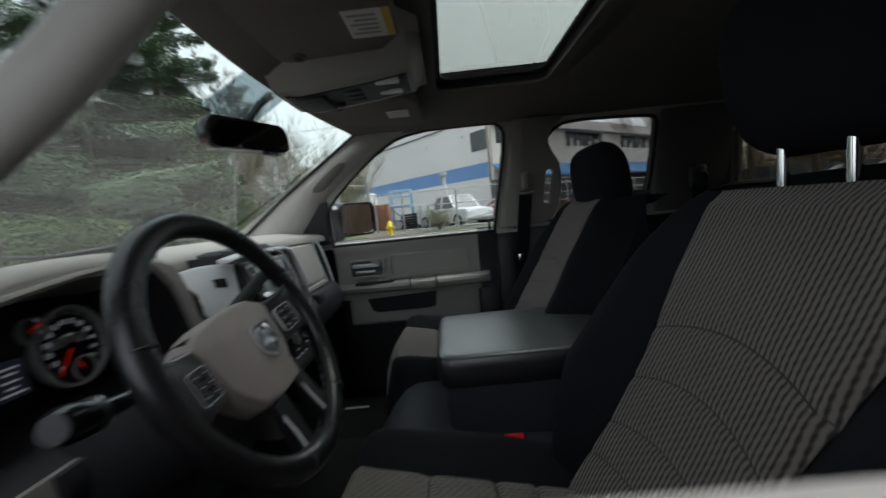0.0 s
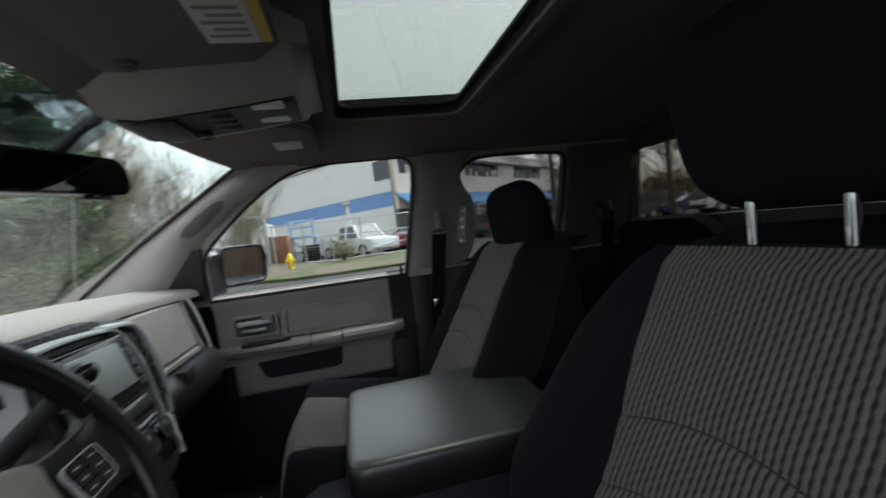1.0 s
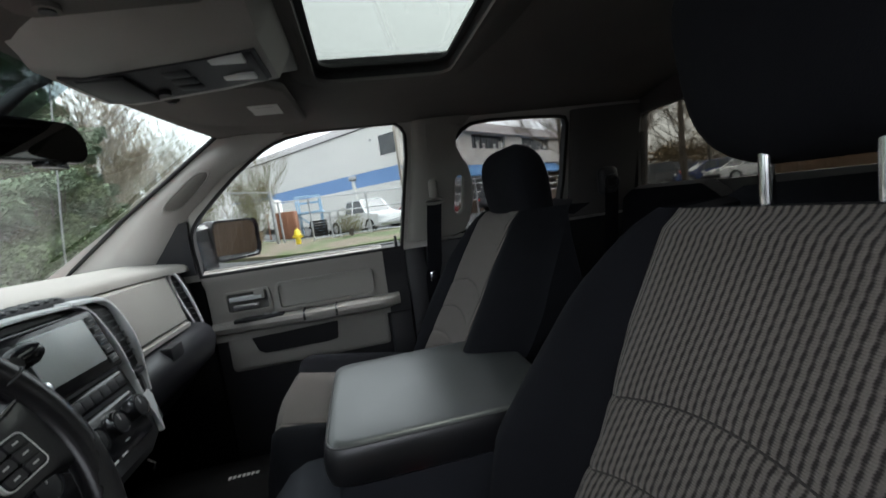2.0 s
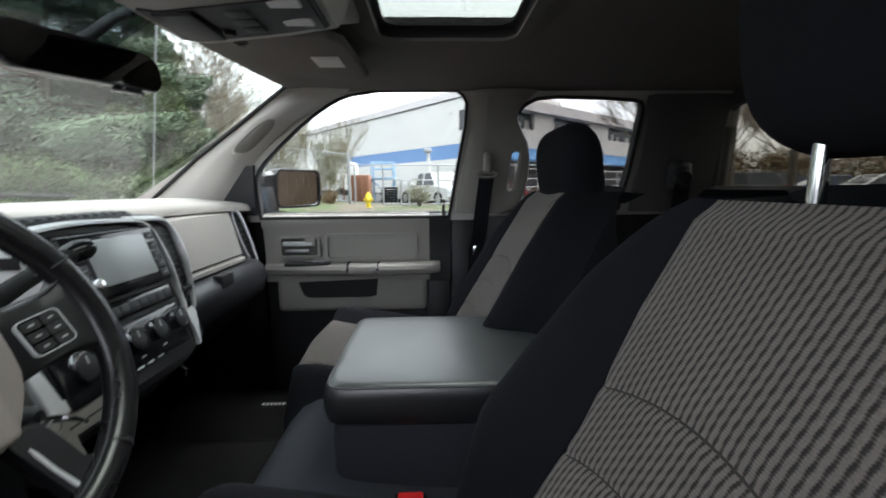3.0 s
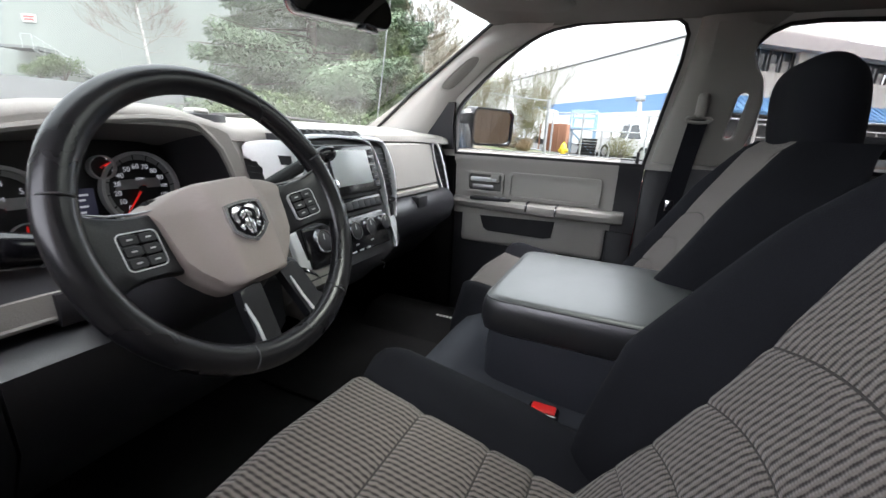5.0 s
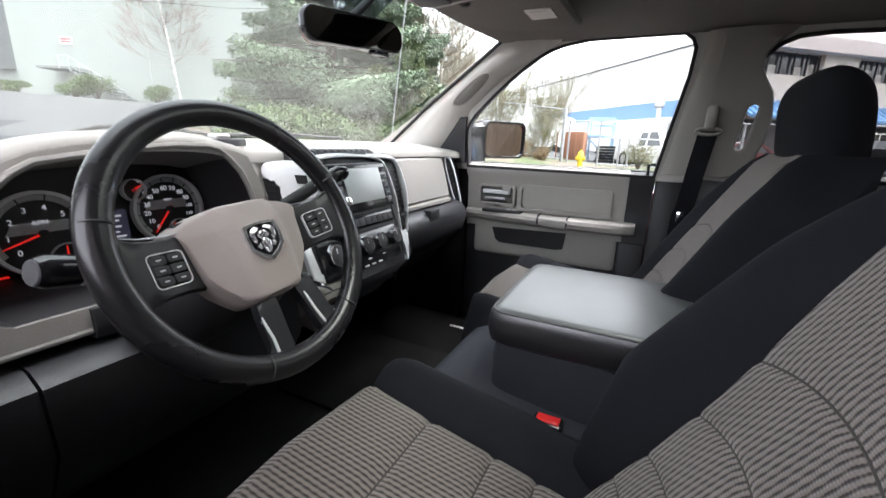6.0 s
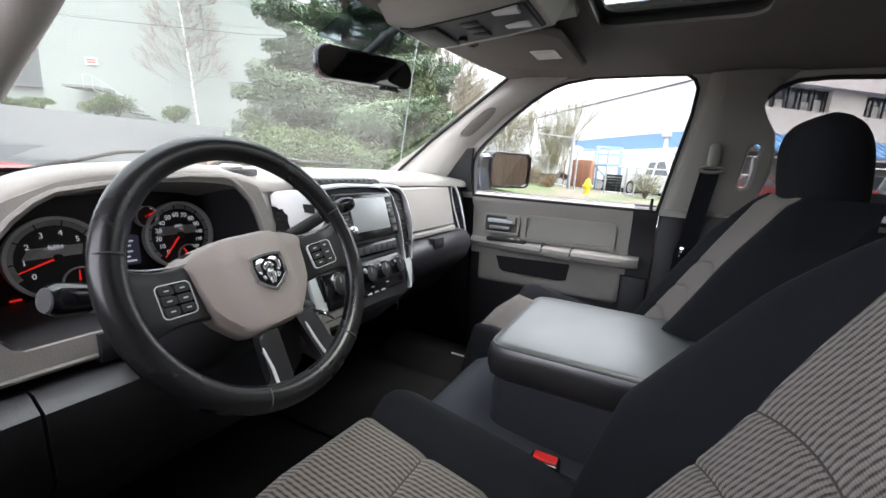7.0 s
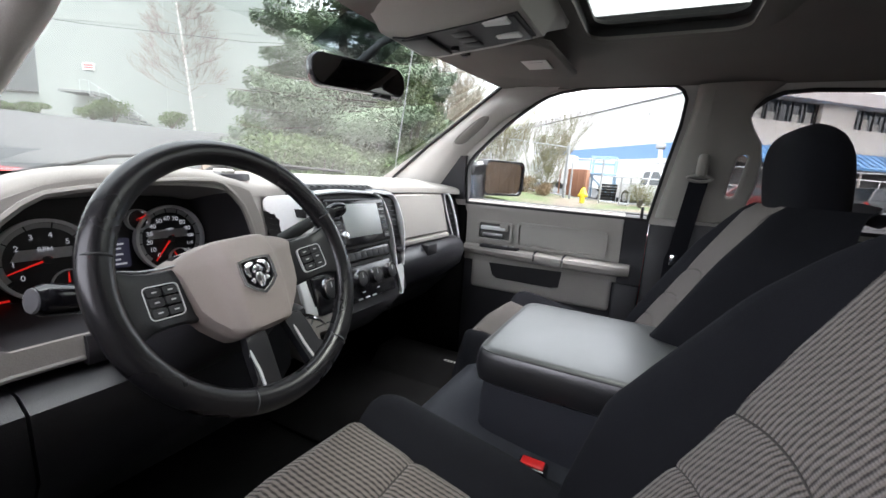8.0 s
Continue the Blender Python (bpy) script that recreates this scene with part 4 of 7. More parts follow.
# side spokes, dished towards the hub, with key pads
for sg in (1, -1):
    secs = []
    for x, top, bot, z in ((.052, .034, -.044, -.024), (.066, .0295, -.040, -.020), (.080, .0268, -.0372, -.0105), (.095, .0262, -.0355, -.0055), (.112, .0270, -.0348, -.001), (.126, .0292, -.0362, .002), (.137, .0335, -.0405, .004), (.145, .0400, -.0470, .004), (.152, .0500, -.0560, .002)):
        mid = (top + bot) / 2
        secs.append([(sg * x, mid + (top - mid) * ky if ky > 0 else mid - (bot - mid) * ky, z + dz) for ky, dz in ((-.97, -.020), (-1.0, -.006), (-.97, -.002), (-.90, 0), (-.5, 0), (0, 0), (.5, 0), (.90, 0), (.97, -.002), (1.0, -.006), (.97, -.020))])
    on_wheel("side_spoke", loft(secs), SLATE)
    cx0, cy0 = (sg * .1055, -.0065)
    tilt = Matrix.Translation((cx0, cy0, -.0055)) @ Matrix.Rotation(radians(-sg * 9), 4, "Y") @ Matrix.Rotation(radians(sg * 2), 4, "Z") @ Matrix.Diagonal((.77, .71, 1, 1))
    pad = on_wheel("key_pad", prism(rounded(.050, .050, .007, 4), .003, tilt), GLOSSBLACK)
    on_wheel("key_frame", ring_plate(rounded(.0515, .0515, .008, 4), rounded(.0482, .0482, .0065, 4), .0042, tilt), SILVER, "thin silver frame", None)
    for gx, gy, gw, gh in ((-.0115, .0155, .0215, .013), (.0115, .0155, .0215, .013), (-.0115, 0, .0215, .0135), (.0115, 0, .0215, .0135), (-.0115, -.0155, .0215, .013), (.0115, -.0155, .0215, .013)):
        k = tilt @ Matrix.Translation((gx, gy, .003))
        on_wheel("key", prism(rounded(gw, gh, .003, 3), .0024, k, .0008, 1), DARK)
        on_wheel("key_mark", prism(rounded(.007, .0022, .0005, 2), .0004, k @ Matrix.Translation((0, 0, .0024))), WHITEPRINT2)
    # pale strip added for the sheen along the upper side of the spoke
    on_wheel("spoke_edge", tube([(sg * .070, .0290, -.013), (sg * .095, .0275, -.006), (sg * .122, .0290, .001), (sg * .138, .0335, .004)], [.0008, .0012, .0012, .0008], 8), STEEL, "thin strip added for the sheen on the spoke")
# two lower spokes round a middle gap, with satin inserts
LOW = Matrix.Rotation(radians(5), 4, "Z")
for sg in (1, -1):
    o = [(.0155, -.074), (.043, -.073), (.047, -.088), (.0505, -.110), (.053, -.130), (.062, -.1455), (.048, -.1515), (.030, -.1545), (.0262, -.148), (.0240, -.135), (.0205, -.110), (.0168, -.085)]
    o = [(sg * x, y) for x, y in o][::sg]
    on_wheel("lower_spoke", prism(dense(o, 3), .013, LOW @ Matrix.Translation((0, 0, -.014)), .005, 3), SLATE)
    xi = (.0245, .0275, .0315) if sg > 0 else (.0455, .0455, .0480)
    on_wheel("spoke_trim", loft([[LOW @ Vector((sg * (x - w), y, z - .002)), LOW @ Vector((sg * (x - w * .6), y, z + .0015)), LOW @ Vector((sg * (x + w * .6), y, z + .0015)), LOW @ Vector((sg * (x + w), y, z - .002))] for x, y, z, w in ((xi[0], -.088, -.0015, .0010), (xi[0] + .0006, -.094, -.001, .0022), (xi[1], -.115, -.0008, .0024), (xi[2], -.136, -.0005, .0024), (xi[2] + .001, -.141, -.001, .0012))]), SILVER, "satin silver spoke insert")
on_wheel("lower_bridge", prism(dense([(-.060, -.146), (-.030, -.144), (.030, -.144), (.060, -.146), (.030, -.156), (-.030, -.156)], 2), .010, LOW @ Matrix.Translation((0, 0, -.010)), .003), SLATE)
on_wheel("hub_back", prism(dense([(-.075, .04), (.075, .04), (.072, -.03), (.04, -.070), (-.04, -.070), (-.072, -.03)], 2)[::-1], -.03, Matrix.Translation((0, 0, -.018))), DARK)

column = thing("steering_column", "black steering column shroud with stalk and selector lever", "steering column", at=(-.37, .15, 1.2))
secs = []
for d, k in ((-.03, .85), (-.05, 1.1), (-.10, 1.4), (-.24, 1.6)):
    secs.append([wm @ Vector((x * k, y * k - .022 - .012 * k, d)) for x, y in rounded(.13, .085, .038, 5)])
under(part("shroud", loft(secs), DARK), column)
under(part("turn_stalk", tube([(-.43, .125, 1.268), (-.48, .118, 1.273), (-.515, .115, 1.278), (-.518, .115, 1.278), (-.545, .112, 1.284), (-.552, .111, 1.285)], [.008, .009, .010, .0155, .0165, .013], 18), GLOSSBLACK), column)
under(part("stalk_cap", tube([(-.5515, .1111, 1.2849), (-.5535, .1108, 1.2853)], [.0128, .0118], 18), mat("grey_stalk_end", (0.10, 0.10, 0.105), 0.4)), column)
under(part("stalk_band", tube([(-.512, .1152, 1.2775), (-.5155, .115, 1.278)], .0163, 18), STEEL), column)
under(part("selector_lever", tube([(-.30, .135, 1.285), (-.25, .125, 1.303), (-.20, .118, 1.327), (-.165, .115, 1.341), (-.135, .112, 1.349)], [.012, .0115, .010, .010, .010], 14), RUBBER), column)
under(part("selector_knob", tube([(-.146, .116, 1.346), (-.140, .115, 1.348), (-.131, .114, 1.350), (-.121, .113, 1.352), (-.113, .112, 1.354), (-.110, .112, 1.3545)], [.010, .0125, .014, .014, .011, .005], 16), GLOSSBLACK), column)
key = thing("ignition_key", "metal key in the ignition with a ring", "key", at=(-.211, .112, 1.174))
under(part("blade", tube([(-.211, .112, 1.1735), (-.196, .104, 1.168), (-.180, .100, 1.158), (-.167, .098, 1.147)], [.0045, .004, .003, .002], 8), CHROME), key)
under(part("ring", tube([(-.203 + .010 * math.cos(a), .104, 1.160 + .010 * math.sin(a)) for a in span(0, 2 * math.pi, 17)[:-1]], .001, 6, loop=True), STEEL), key)


# ---- dashboard ----
dash = thing("dashboard", "two-tone dashboard with beige upper pad and dark lower panels", "dashboard", at=(0, .4, 1.2))


def D(name, bm, material, label="", angle=40):
    return under(part(name, bm, material, label=label, angle=angle), dash)


TOPZ = [(-.80, 1.322), (-.66, 1.330), (-.62, 1.340), (-.58, 1.358), (-.5355, 1.382), (-.50, 1.397), (-.46, 1.405), (-.40, 1.409), (-.33, 1.409), (-.29, 1.405), (-.25, 1.395), (-.20, 1.387), (-.12, 1.384), (.80, 1.384)]
FRONTY = [(-.80, .238), (-.62, .214), (-.26, .212), (-.235, .218), (-.165, .266), (-.11, .282), (.20, .285), (.27, .305), (.80, .305)]
secs = []
for x in span(-.80, .80, 61):
    tz, fy = lerp(TOPZ, x), lerp(FRONTY, x)
    wl = 1 - smooth(-.34, -.14, x)
    d45, d60 = .014 + .026 * smooth(-.38, -.50, x), .027 + .036 * smooth(-.31, -.44, x)
    e = max(0.0, x) / .8
    z44, z58 = 1.403 + (tz - d45 - 1.403) * wl, 1.398 + (tz - d60 - 1.398) * wl
    rows = ((.78, min(1.350, z58 - .03)), (.70, min(1.385, z58 - .012)), (.58, z58), (.44, z44), (fy + .07, tz + .010 * (1 - wl) + .001 * wl), (fy + .025, tz + .004), (fy + .008, tz - .001), (fy + .001, tz - .008), (fy, tz - .022), (fy + .05, tz - .03), (.70, 1.28))
    secs.append([(x, y - .04 * e ** 3, z - .012 * e ** 4) for y, z in rows])
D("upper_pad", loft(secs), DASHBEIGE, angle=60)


def fascia_y(z):
    return .190 + .11 * (z - 1.19)


# instrument fascia: a thick plate with the arched opening, its lip and the dark tunnel behind
OPENING = [(-.5475, 1.2085), (-.557, 1.213), (-.565, 1.225), (-.570, 1.255), (-.569, 1.292), (-.558, 1.326), (-.541, 1.348), (-.520, 1.366), (-.500, 1.377), (-.462, 1.383), (-.400, 1.391), (-.345, 1.395), (-.296, 1.394), (-.280, 1.390), (-.262, 1.374), (-.246, 1.355), (-.236, 1.330), (-.228, 1.300), (-.222, 1.270), (-.217, 1.235), (-.215, 1.2085)]
fm = axes((0, .190, 1.19), (1, 0, 0), (0, .11, 1))
flat = lambda pts: [(x, (z - 1.19) * math.hypot(1, .11)) for x, z in pts]
outer = [(-.80, 1.178), (-.80, 1.318)] + [(x, z - .010) for x, z in TOPZ[1:-3]] + [(-.232, 1.378), (-.212, 1.33), (-.203, 1.27), (-.200, 1.178)]
plate = holed(flat(outer), [flat(OPENING)], fm, -.012)
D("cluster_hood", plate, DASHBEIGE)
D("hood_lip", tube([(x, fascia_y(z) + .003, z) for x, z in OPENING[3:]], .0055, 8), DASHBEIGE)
tunnel = []
for y, k in ((None, 1.0), (.235, .985), (.29, .95), (.338, .93)):
    tunnel.append([(-.39 + (x + .39) * k, fascia_y(z) + .006 if y is None else y, 1.29 + (z - 1.29) * k) for x, z in OPENING])
D("cluster_shroud", loft(tunnel, False, False), DARK)
D("cluster_floor", loft([[(x, y, z) for y, z in ((.196, 1.2065), (.235, 1.214), (.338, 1.222))] for x in (-.56, -.205)], False, False), DARK)
# flank that turns back from the opening to the middle of the dashboard
edge_r = [(-.262, 1.374), (-.246, 1.355), (-.236, 1.330), (-.228, 1.300), (-.222, 1.270), (-.217, 1.235), (-.213, 1.178)]
rows = []
for x, z in [(-.272, 1.392)] + edge_r:
    xl, yl = x + .006, fascia_y(z) - .001
    line = [(xl + (-.135 - xl) * k, yl + (.283 - yl) * smooth(-.15, 1.05, k), z) for k in span(0, 1, 9)]
    rows.append(line if z < 1.38 else [(a, lerp(FRONTY, a) + .006, lerp(TOPZ, a) - .016) for a, b, c in line])
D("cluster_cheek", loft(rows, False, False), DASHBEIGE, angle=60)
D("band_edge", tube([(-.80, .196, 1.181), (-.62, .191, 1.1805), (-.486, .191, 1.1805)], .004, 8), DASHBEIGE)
D("column_surround", loft([[(x, y + .002, z) for y, z in ((.30, 1.2085), (.184, 1.2075), (.178, 1.19), (.182, 1.171), (.30, 1.166))] for x in (-.484, -.30, -.196)]), DARK)

cluster = thing("instrument_cluster", "lit instrument cluster with round dials and red needles", "instrument cluster", at=(-.39, .33, 1.27))
under(part("back_plate", box((-.60, .337, 1.195), (-.196, .36, 1.378), .004), GAUGE), cluster)


def dial(cx, cz, r, labels, needle, a0, a1, big):
    m = axes((cx, .337, cz), (1, 0, 0), (0, .10, 1))
    d = under(part("dial", disc(r, .004, m, 48), GAUGE), cluster)

    def sub(name, bm, material, label=""):
        o = part(name, bm, material, label=label)
        o.parent = d
        o.matrix_parent_inverse = Matrix()
        return o
    circ = lambda k, n=64: [(r * k * math.cos(2 * math.pi * i / n), r * k * math.sin(2 * math.pi * i / n)) for i in range(n)]
    sub("bezel", ring_plate(circ(1.09), circ(1.0), .012, m), SILVER, "chrome dial bezel")
    if big:
        arc = span(a0 - .12, a1 + .12, 40)
        b = loft([[(m @ Vector((r * k * math.cos(t), r * k * math.sin(t), .0052))) for k in (.99, .85)] for t in arc], False, False)
        sub("scale_band", b, GAUGEGREY)
        sub("centre_plate", prism([(r * x, r * y) for x, y in ((-.7, .02), (.55, .02), (.6, .30), (-.55, .30))], .0008, m @ Matrix.Translation((0, 0, .0045))), GAUGEGREY)
    nt = len(labels)
    for i, w in enumerate(labels):
        t = a0 + (a1 - a0) * i / max(1, nt - 1)
        p = m @ Vector((r * .92 * math.cos(t), r * .92 * math.sin(t), .0062))
        tk = prism([(-.0008, -r * .07), (.0008, -r * .07), (.0008, r * .07), (-.0008, r * .07)], .0006, m @ Matrix.Translation((r * .92 * math.cos(t), r * .92 * math.sin(t), .0058)) @ Matrix.Rotation(t - math.pi / 2, 4, "Z"))
        sub("tick", tk, GAUGE if big else WHITEPRINT)
        if w:
            text(w, m @ Matrix.Translation((r * .66 * math.cos(t), r * .66 * math.sin(t), .0058)), r * (.20 if len(w) < 3 else .15), WHITEPRINT, d)
    nd = m @ Matrix.Translation((0, 0, .0075)) @ Matrix.Rotation(needle, 4, "Z")
    sub("needle", prism([(-r * .12, -.0016), (r * .86, -.0006), (r * .86, .0006), (-r * .12, .0016)], .0012, nd), NEEDLE, "red needle")
    sub("needle_cap", disc(r * .10, .006, m @ Matrix.Translation((0, 0, .0065)), 20, .001), GAUGE)
    return d


def text(body, m, size, material, parent):
    cu = bpy.data.curves.new("text", "FONT")
    cu.body, cu.size, cu.align_x, cu.align_y, cu.extrude = body, size, "CENTER", "CENTER", 0.0002
    cu.materials.append(material)
    ob = new("numeral", cu)
    ob.matrix_world = m
    ob.parent = parent
    return ob


A0, A1 = radians(232), radians(-42)
tach = dial(-.462, 1.276, .052, ["0", "1", "2", "3", "4", "5", "6"], radians(199), radians(219), radians(6), True)
text("RPM", axes((-.462, .332, 1.291), (1, 0, 0), (0, .10, 1)), .009, WHITEPRINT, tach)
speed = dial(-.296, 1.288, .052, ["0", "10", "20", "30", "40", "50", "60", "70", "80", "90", "100", "110", "120"], radians(232), A0, A1, True)
text("MPH", axes((-.296, .332, 1.304), (1, 0, 0), (0, .10, 1)), .006, WHITEPRINT, speed)
dial(-.440, 1.238, .0195, ["", "", "", ""], radians(88), radians(200), radians(-20), False)
dial(-.284, 1.252, .0165, ["", "", "", ""], radians(120), radians(200), radians(-20), False)
dial(-.346, 1.3235, .0155, ["", "", "", ""], radians(30), radians(200), radians(-20), False)
dm = axes((-.380, .335, 1.273), (1, 0, 0), (0, .1, 1))
lcd = under(part("display", prism(rounded(.042, .046, .003, 2), .003, dm), BLUELCD, label="lit blue trip display"), cluster)
for k, w in ((.014, .026), (.007, .018), (-.002, .022), (-.010, .014), (-.017, .030)):
    o = part("display_bar", prism(rounded(w, .0028, .0005, 1, 0, k), .0006, dm @ Matrix.Translation((0, 0, .003))), WHITEPRINT)
    o.parent = lcd
for x, z, w, h in ((-.522, 1.255, .004, .004), (-.508, 1.226, .012, .0025)):
    under(part("warning_light", box((x - w / 2, .334, z - h / 2), (x + w / 2, .338, z + h / 2), .0005), NEEDLE), cluster)

# sensor on the pad, top centre vent
D("sensor", box((-.262, .240, 1.4035), (-.236, .266, 1.4125), .004), PAPER, "pale sensor cover")
D("sensor_base", prism([(-.280, .236), (-.262, .230), (-.225, .242), (-.185, .270), (-.178, .290), (-.20, .302), (-.27, .268)], .012, Matrix.Translation((0, 0, 1.3930)), .003, 2), DARK)

LEANS = .33


def S(name, bm, material, label="", parent=None, angle=40):
    """Part of the centre stack, whose face leans back towards its top."""
    for v in bm.verts:
        back = smooth(.105, .165, v.co.x) * smooth(1.31, 1.18, v.co.z)
        v.co.y += LEANS * (v.co.z - 1.362) + .030 * back
        v.co.x += .022 * back
    if parent is None:
        return D(name, bm, material, label, angle)
    return under(part(name, bm, material, label=label, angle=angle), parent)


S("top_vent", box((-.088, .212, 1.374), (.125, .262, 1.386), .006, 3), DARK)
for i in range(10):
    S("vent_slat", box((-.082 + i * .0205, .212, 1.3835), (-.069 + i * .0205, .250, 1.3885), .002, 1), SLATE)

# centre stack
S("stack_face", loft([[(x, y, z) for y, z in ((.214, 1.378), (.201, 1.370), (.199, 1.30), (.199, 1.20), (.201, 1.13), (.215, 1.112), (.27, 1.09), (.60, 1.06), (.43, 1.378))] for x in (-.090, 0, .1, .178)]), DARK)
S("lower_stack", loft([[(x, y, z) for y, z in ((.230, 1.274), (.203, 1.270), (.200, 1.20), (.202, 1.132), (.216, 1.114), (.27, 1.092), (.40, 1.09), (.40, 1.274))] for x in (-.160, -.12, -.0895)]), DARK)
radio = thing("radio", "touch-screen car radio, its switched-off screen pale with painted reflection", "radio", at=(.022, .195, 1.31))
S("body", box((-.078, .188, 1.262), (.122, .215, 1.362), .006, 3), GLOSSBLACK, "", radio)
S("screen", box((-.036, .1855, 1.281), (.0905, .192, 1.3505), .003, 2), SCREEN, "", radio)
for i in range(5):
    for x in (-.055, .106):
        S("button", box((x - .010, .1868, 1.272 + i * .0165), (x + .010, .192, 1.2845 + i * .0165), .001, 1), DARK, "", radio)
        S("button_mark", box((x - .005, .1862, 1.277 + i * .0165), (x + .005, .1869, 1.279 + i * .0165), .0002, 1), INK, "", radio)
for x, z in ((-.049, 1.290),):
    S("knob", disc(.0085, .014, axes((x, .188, z), (1, 0, 0), (0, 0, 1)), 20, .003), CHROME, "chrome tuning knob", radio)
S("switch_bar", box((-.046, .192, 1.228), (.110, .203, 1.256), .005, 2), GLOSSBLACK)
for i in range(7):
    S("switch_key", box((-.0405 + i * .0208, .1908, 1.2340), (-.0207 + i * .0208, .198, 1.2500), .0015, 2), DARK)
S("climate_face", box((-.152, .192, 1.150), (.104, .203, 1.222), .006, 2), GLOSSBLACK)
for x in (-.115, -.0175, .035, .0925):
    c = thing("climate_knob", "black climate dial with a chrome ring", "control knob", group="climate dials", at=(x, .14, 1.196))
    kr = .0205 if x < -.1 else .0178
    km = axes((x, .193, 1.196), (1, 0, 0), (0, 0, 1))
    S("ring", ring_plate([(kr * math.cos(a), kr * math.sin(a)) for a in span(0, 2 * math.pi, 29)[:-1]], [(kr * .86 * math.cos(a), kr * .86 * math.sin(a)) for a in span(0, 2 * math.pi, 29)[:-1]], .0095, km), CHROME, "", c)
    S("grip", disc(kr * .85, .009, km, 24, .003), DARK, "", c)
    S("pointer", box((x - .001, .1830, 1.199), (x + .001, .1845, 1.209), .0004, 1), WHITEPRINT2, "", c)
for i in range(3):
    S("print_mark", box((-.040 + i * .024, .1905, 1.154), (-.026 + i * .024, .192, 1.1565), .0003, 1), WHITEPRINT2)
for x in (-.0175, .035):
    S("print_mark", box((x - .005, .1905, 1.1665), (x + .005, .192, 1.1685), .0003, 1), WHITEPRINT2)


def strip(pts, w, d):
    """Satin trim strip along (x, z) points on the stack face."""
    secs = []
    for i, (x, z) in enumerate(pts):
        a, b = pts[max(0, i - 1)], pts[min(len(pts) - 1, i + 1)]
        t = Vector((b[0] - a[0], b[1] - a[1])).normalized()
        n = Vector((t.y, -t.x)) * w / 2
        y = .192 - d
        secs.append([(x + n.x, .21, z + n.y), (x + n.x, y + .004, z + n.y), (x + n.x * .5, y, z + n.y * .5), (x - n.x * .5, y, z - n.y * .5), (x - n.x, y + .004, z - n.y), (x - n.x, .21, z - n.y)])
    return loft(secs)


def bend(pts, n=5):
    """Smooth line through (x, z) points."""
    out = []
    for i in range(len(pts) - 1):
        p0, p1, p2, p3 = (Vector(pts[max(0, min(len(pts) - 1, k))]) for k in (i - 1, i, i + 1, i + 2))
        for k in range(n):
            t = k / n
            out.append(tuple(.5 * (2 * p1 + (p2 - p0) * t + (2 * p0 - 5 * p1 + 4 * p2 - p3) * t * t + (3 * p1 - p0 - 3 * p2 + p3) * t ** 3)))
    return out + [tuple(pts[-1])]


S("silver_trim", strip(bend([(-.115, 1.371), (-.03, 1.3765), (.05, 1.3745), (.100, 1.370), (.122, 1.358), (.132, 1.330), (.1375, 1.285), (.137, 1.240), (.133, 1.198)]), .0072, .003), SILVER, "satin silver stack trim")
S("silver_trim", strip(bend([(.090, 1.3745), (.145, 1.3715), (.172, 1.364), (.186, 1.338), (.1885, 1.295), (.184, 1.245), (.168, 1.188)]), .009, .005), SILVER, "satin silver stack trim")
foot = [(.124, 1.198), (.168, 1.194), (.172, 1.186), (.170, 1.168), (.160, 1.148), (.142, 1.126), (.128, 1.128), (.134, 1.150), (.132, 1.174)]
S("silver_foot", prism(dense(foot, 2)[::-1], .012, axes((0, .204, 0), (1, 0, 0), (0, 0, 1)), .004, 3), SILVER, "satin silver foot of the stack")
S("centre_vent", box((.134, .196, 1.238), (.184, .215, 1.358), .004), GAUGE)
for i in range(9):
    z = 1.3525 - i * .0118
    x0 = lerp([(1.24, .1385), (1.30, .1400), (1.36, .1300)], z)
    S("vent_slat", box((x0 + .003, .1945, z - .0020), (x0 + .040, .205, z), .0008, 1), SLATE)
S("vent_wheel", box((.144, .186, 1.226), (.176, .205, 1.236), .002, 2), SLATE)
S("side_switch", box((.140, .190, 1.192), (.170, .206, 1.222), .004, 2), GLOSSBLACK)
S("silver_trim", prism([(-.180, 1.218), (-.160, 1.218), (-.161, 1.164), (-.100, 1.162), (-.100, 1.151), (-.168, 1.150), (-.178, 1.158)][::-1], .009, axes((0, .207, 0), (1, 0, 0), (0, 0, 1)), .005, 3), SILVER, "satin silver stack trim")
# silver panel with a vent, turned towards the driver
pm2 = Matrix.Translation((-.160, .263, 1.322)) @ axes((0, 0, 0), (.062, -.058, 0), (.16, .17, 1)) @ Matrix.Translation((0, -1.322, 0))
S0 = math.hypot(.062, .058) / .062
turned = lambda pts: [((x + .160) * S0, z) for x, z in pts]
D("silver_panel", prism(dense(turned([(-.162, 1.354), (-.157, 1.3625), (-.132, 1.3675), (-.102, 1.366), (-.090, 1.362), (-.090, 1.276), (-.132, 1.274), (-.1375, 1.284), (-.1365, 1.308), (-.142, 1.3265), (-.150, 1.333), (-.161, 1.336)]), 2)[::-1], .010, pm2 @ Matrix.Translation((0, 0, -.002)), .004, 3), SILVER, "satin silver vent surround")
D("left_vent", prism(dense(turned([(-.161, 1.335), (-.150, 1.332), (-.1425, 1.326), (-.1372, 1.308), (-.138, 1.284), (-.146, 1.280), (-.153, 1.292), (-.158, 1.312)]), 2)[::-1], .004, pm2), GAUGE)
for i in range(4):
    z = 1.324 - i * .011
    D("vent_slat", prism(turned([(-.156 + .002 * i, z), (-.1405, z - .003), (-.1405, z - .005), (-.156 + .002 * i, z - .002)]), .006, pm2), SLATE)
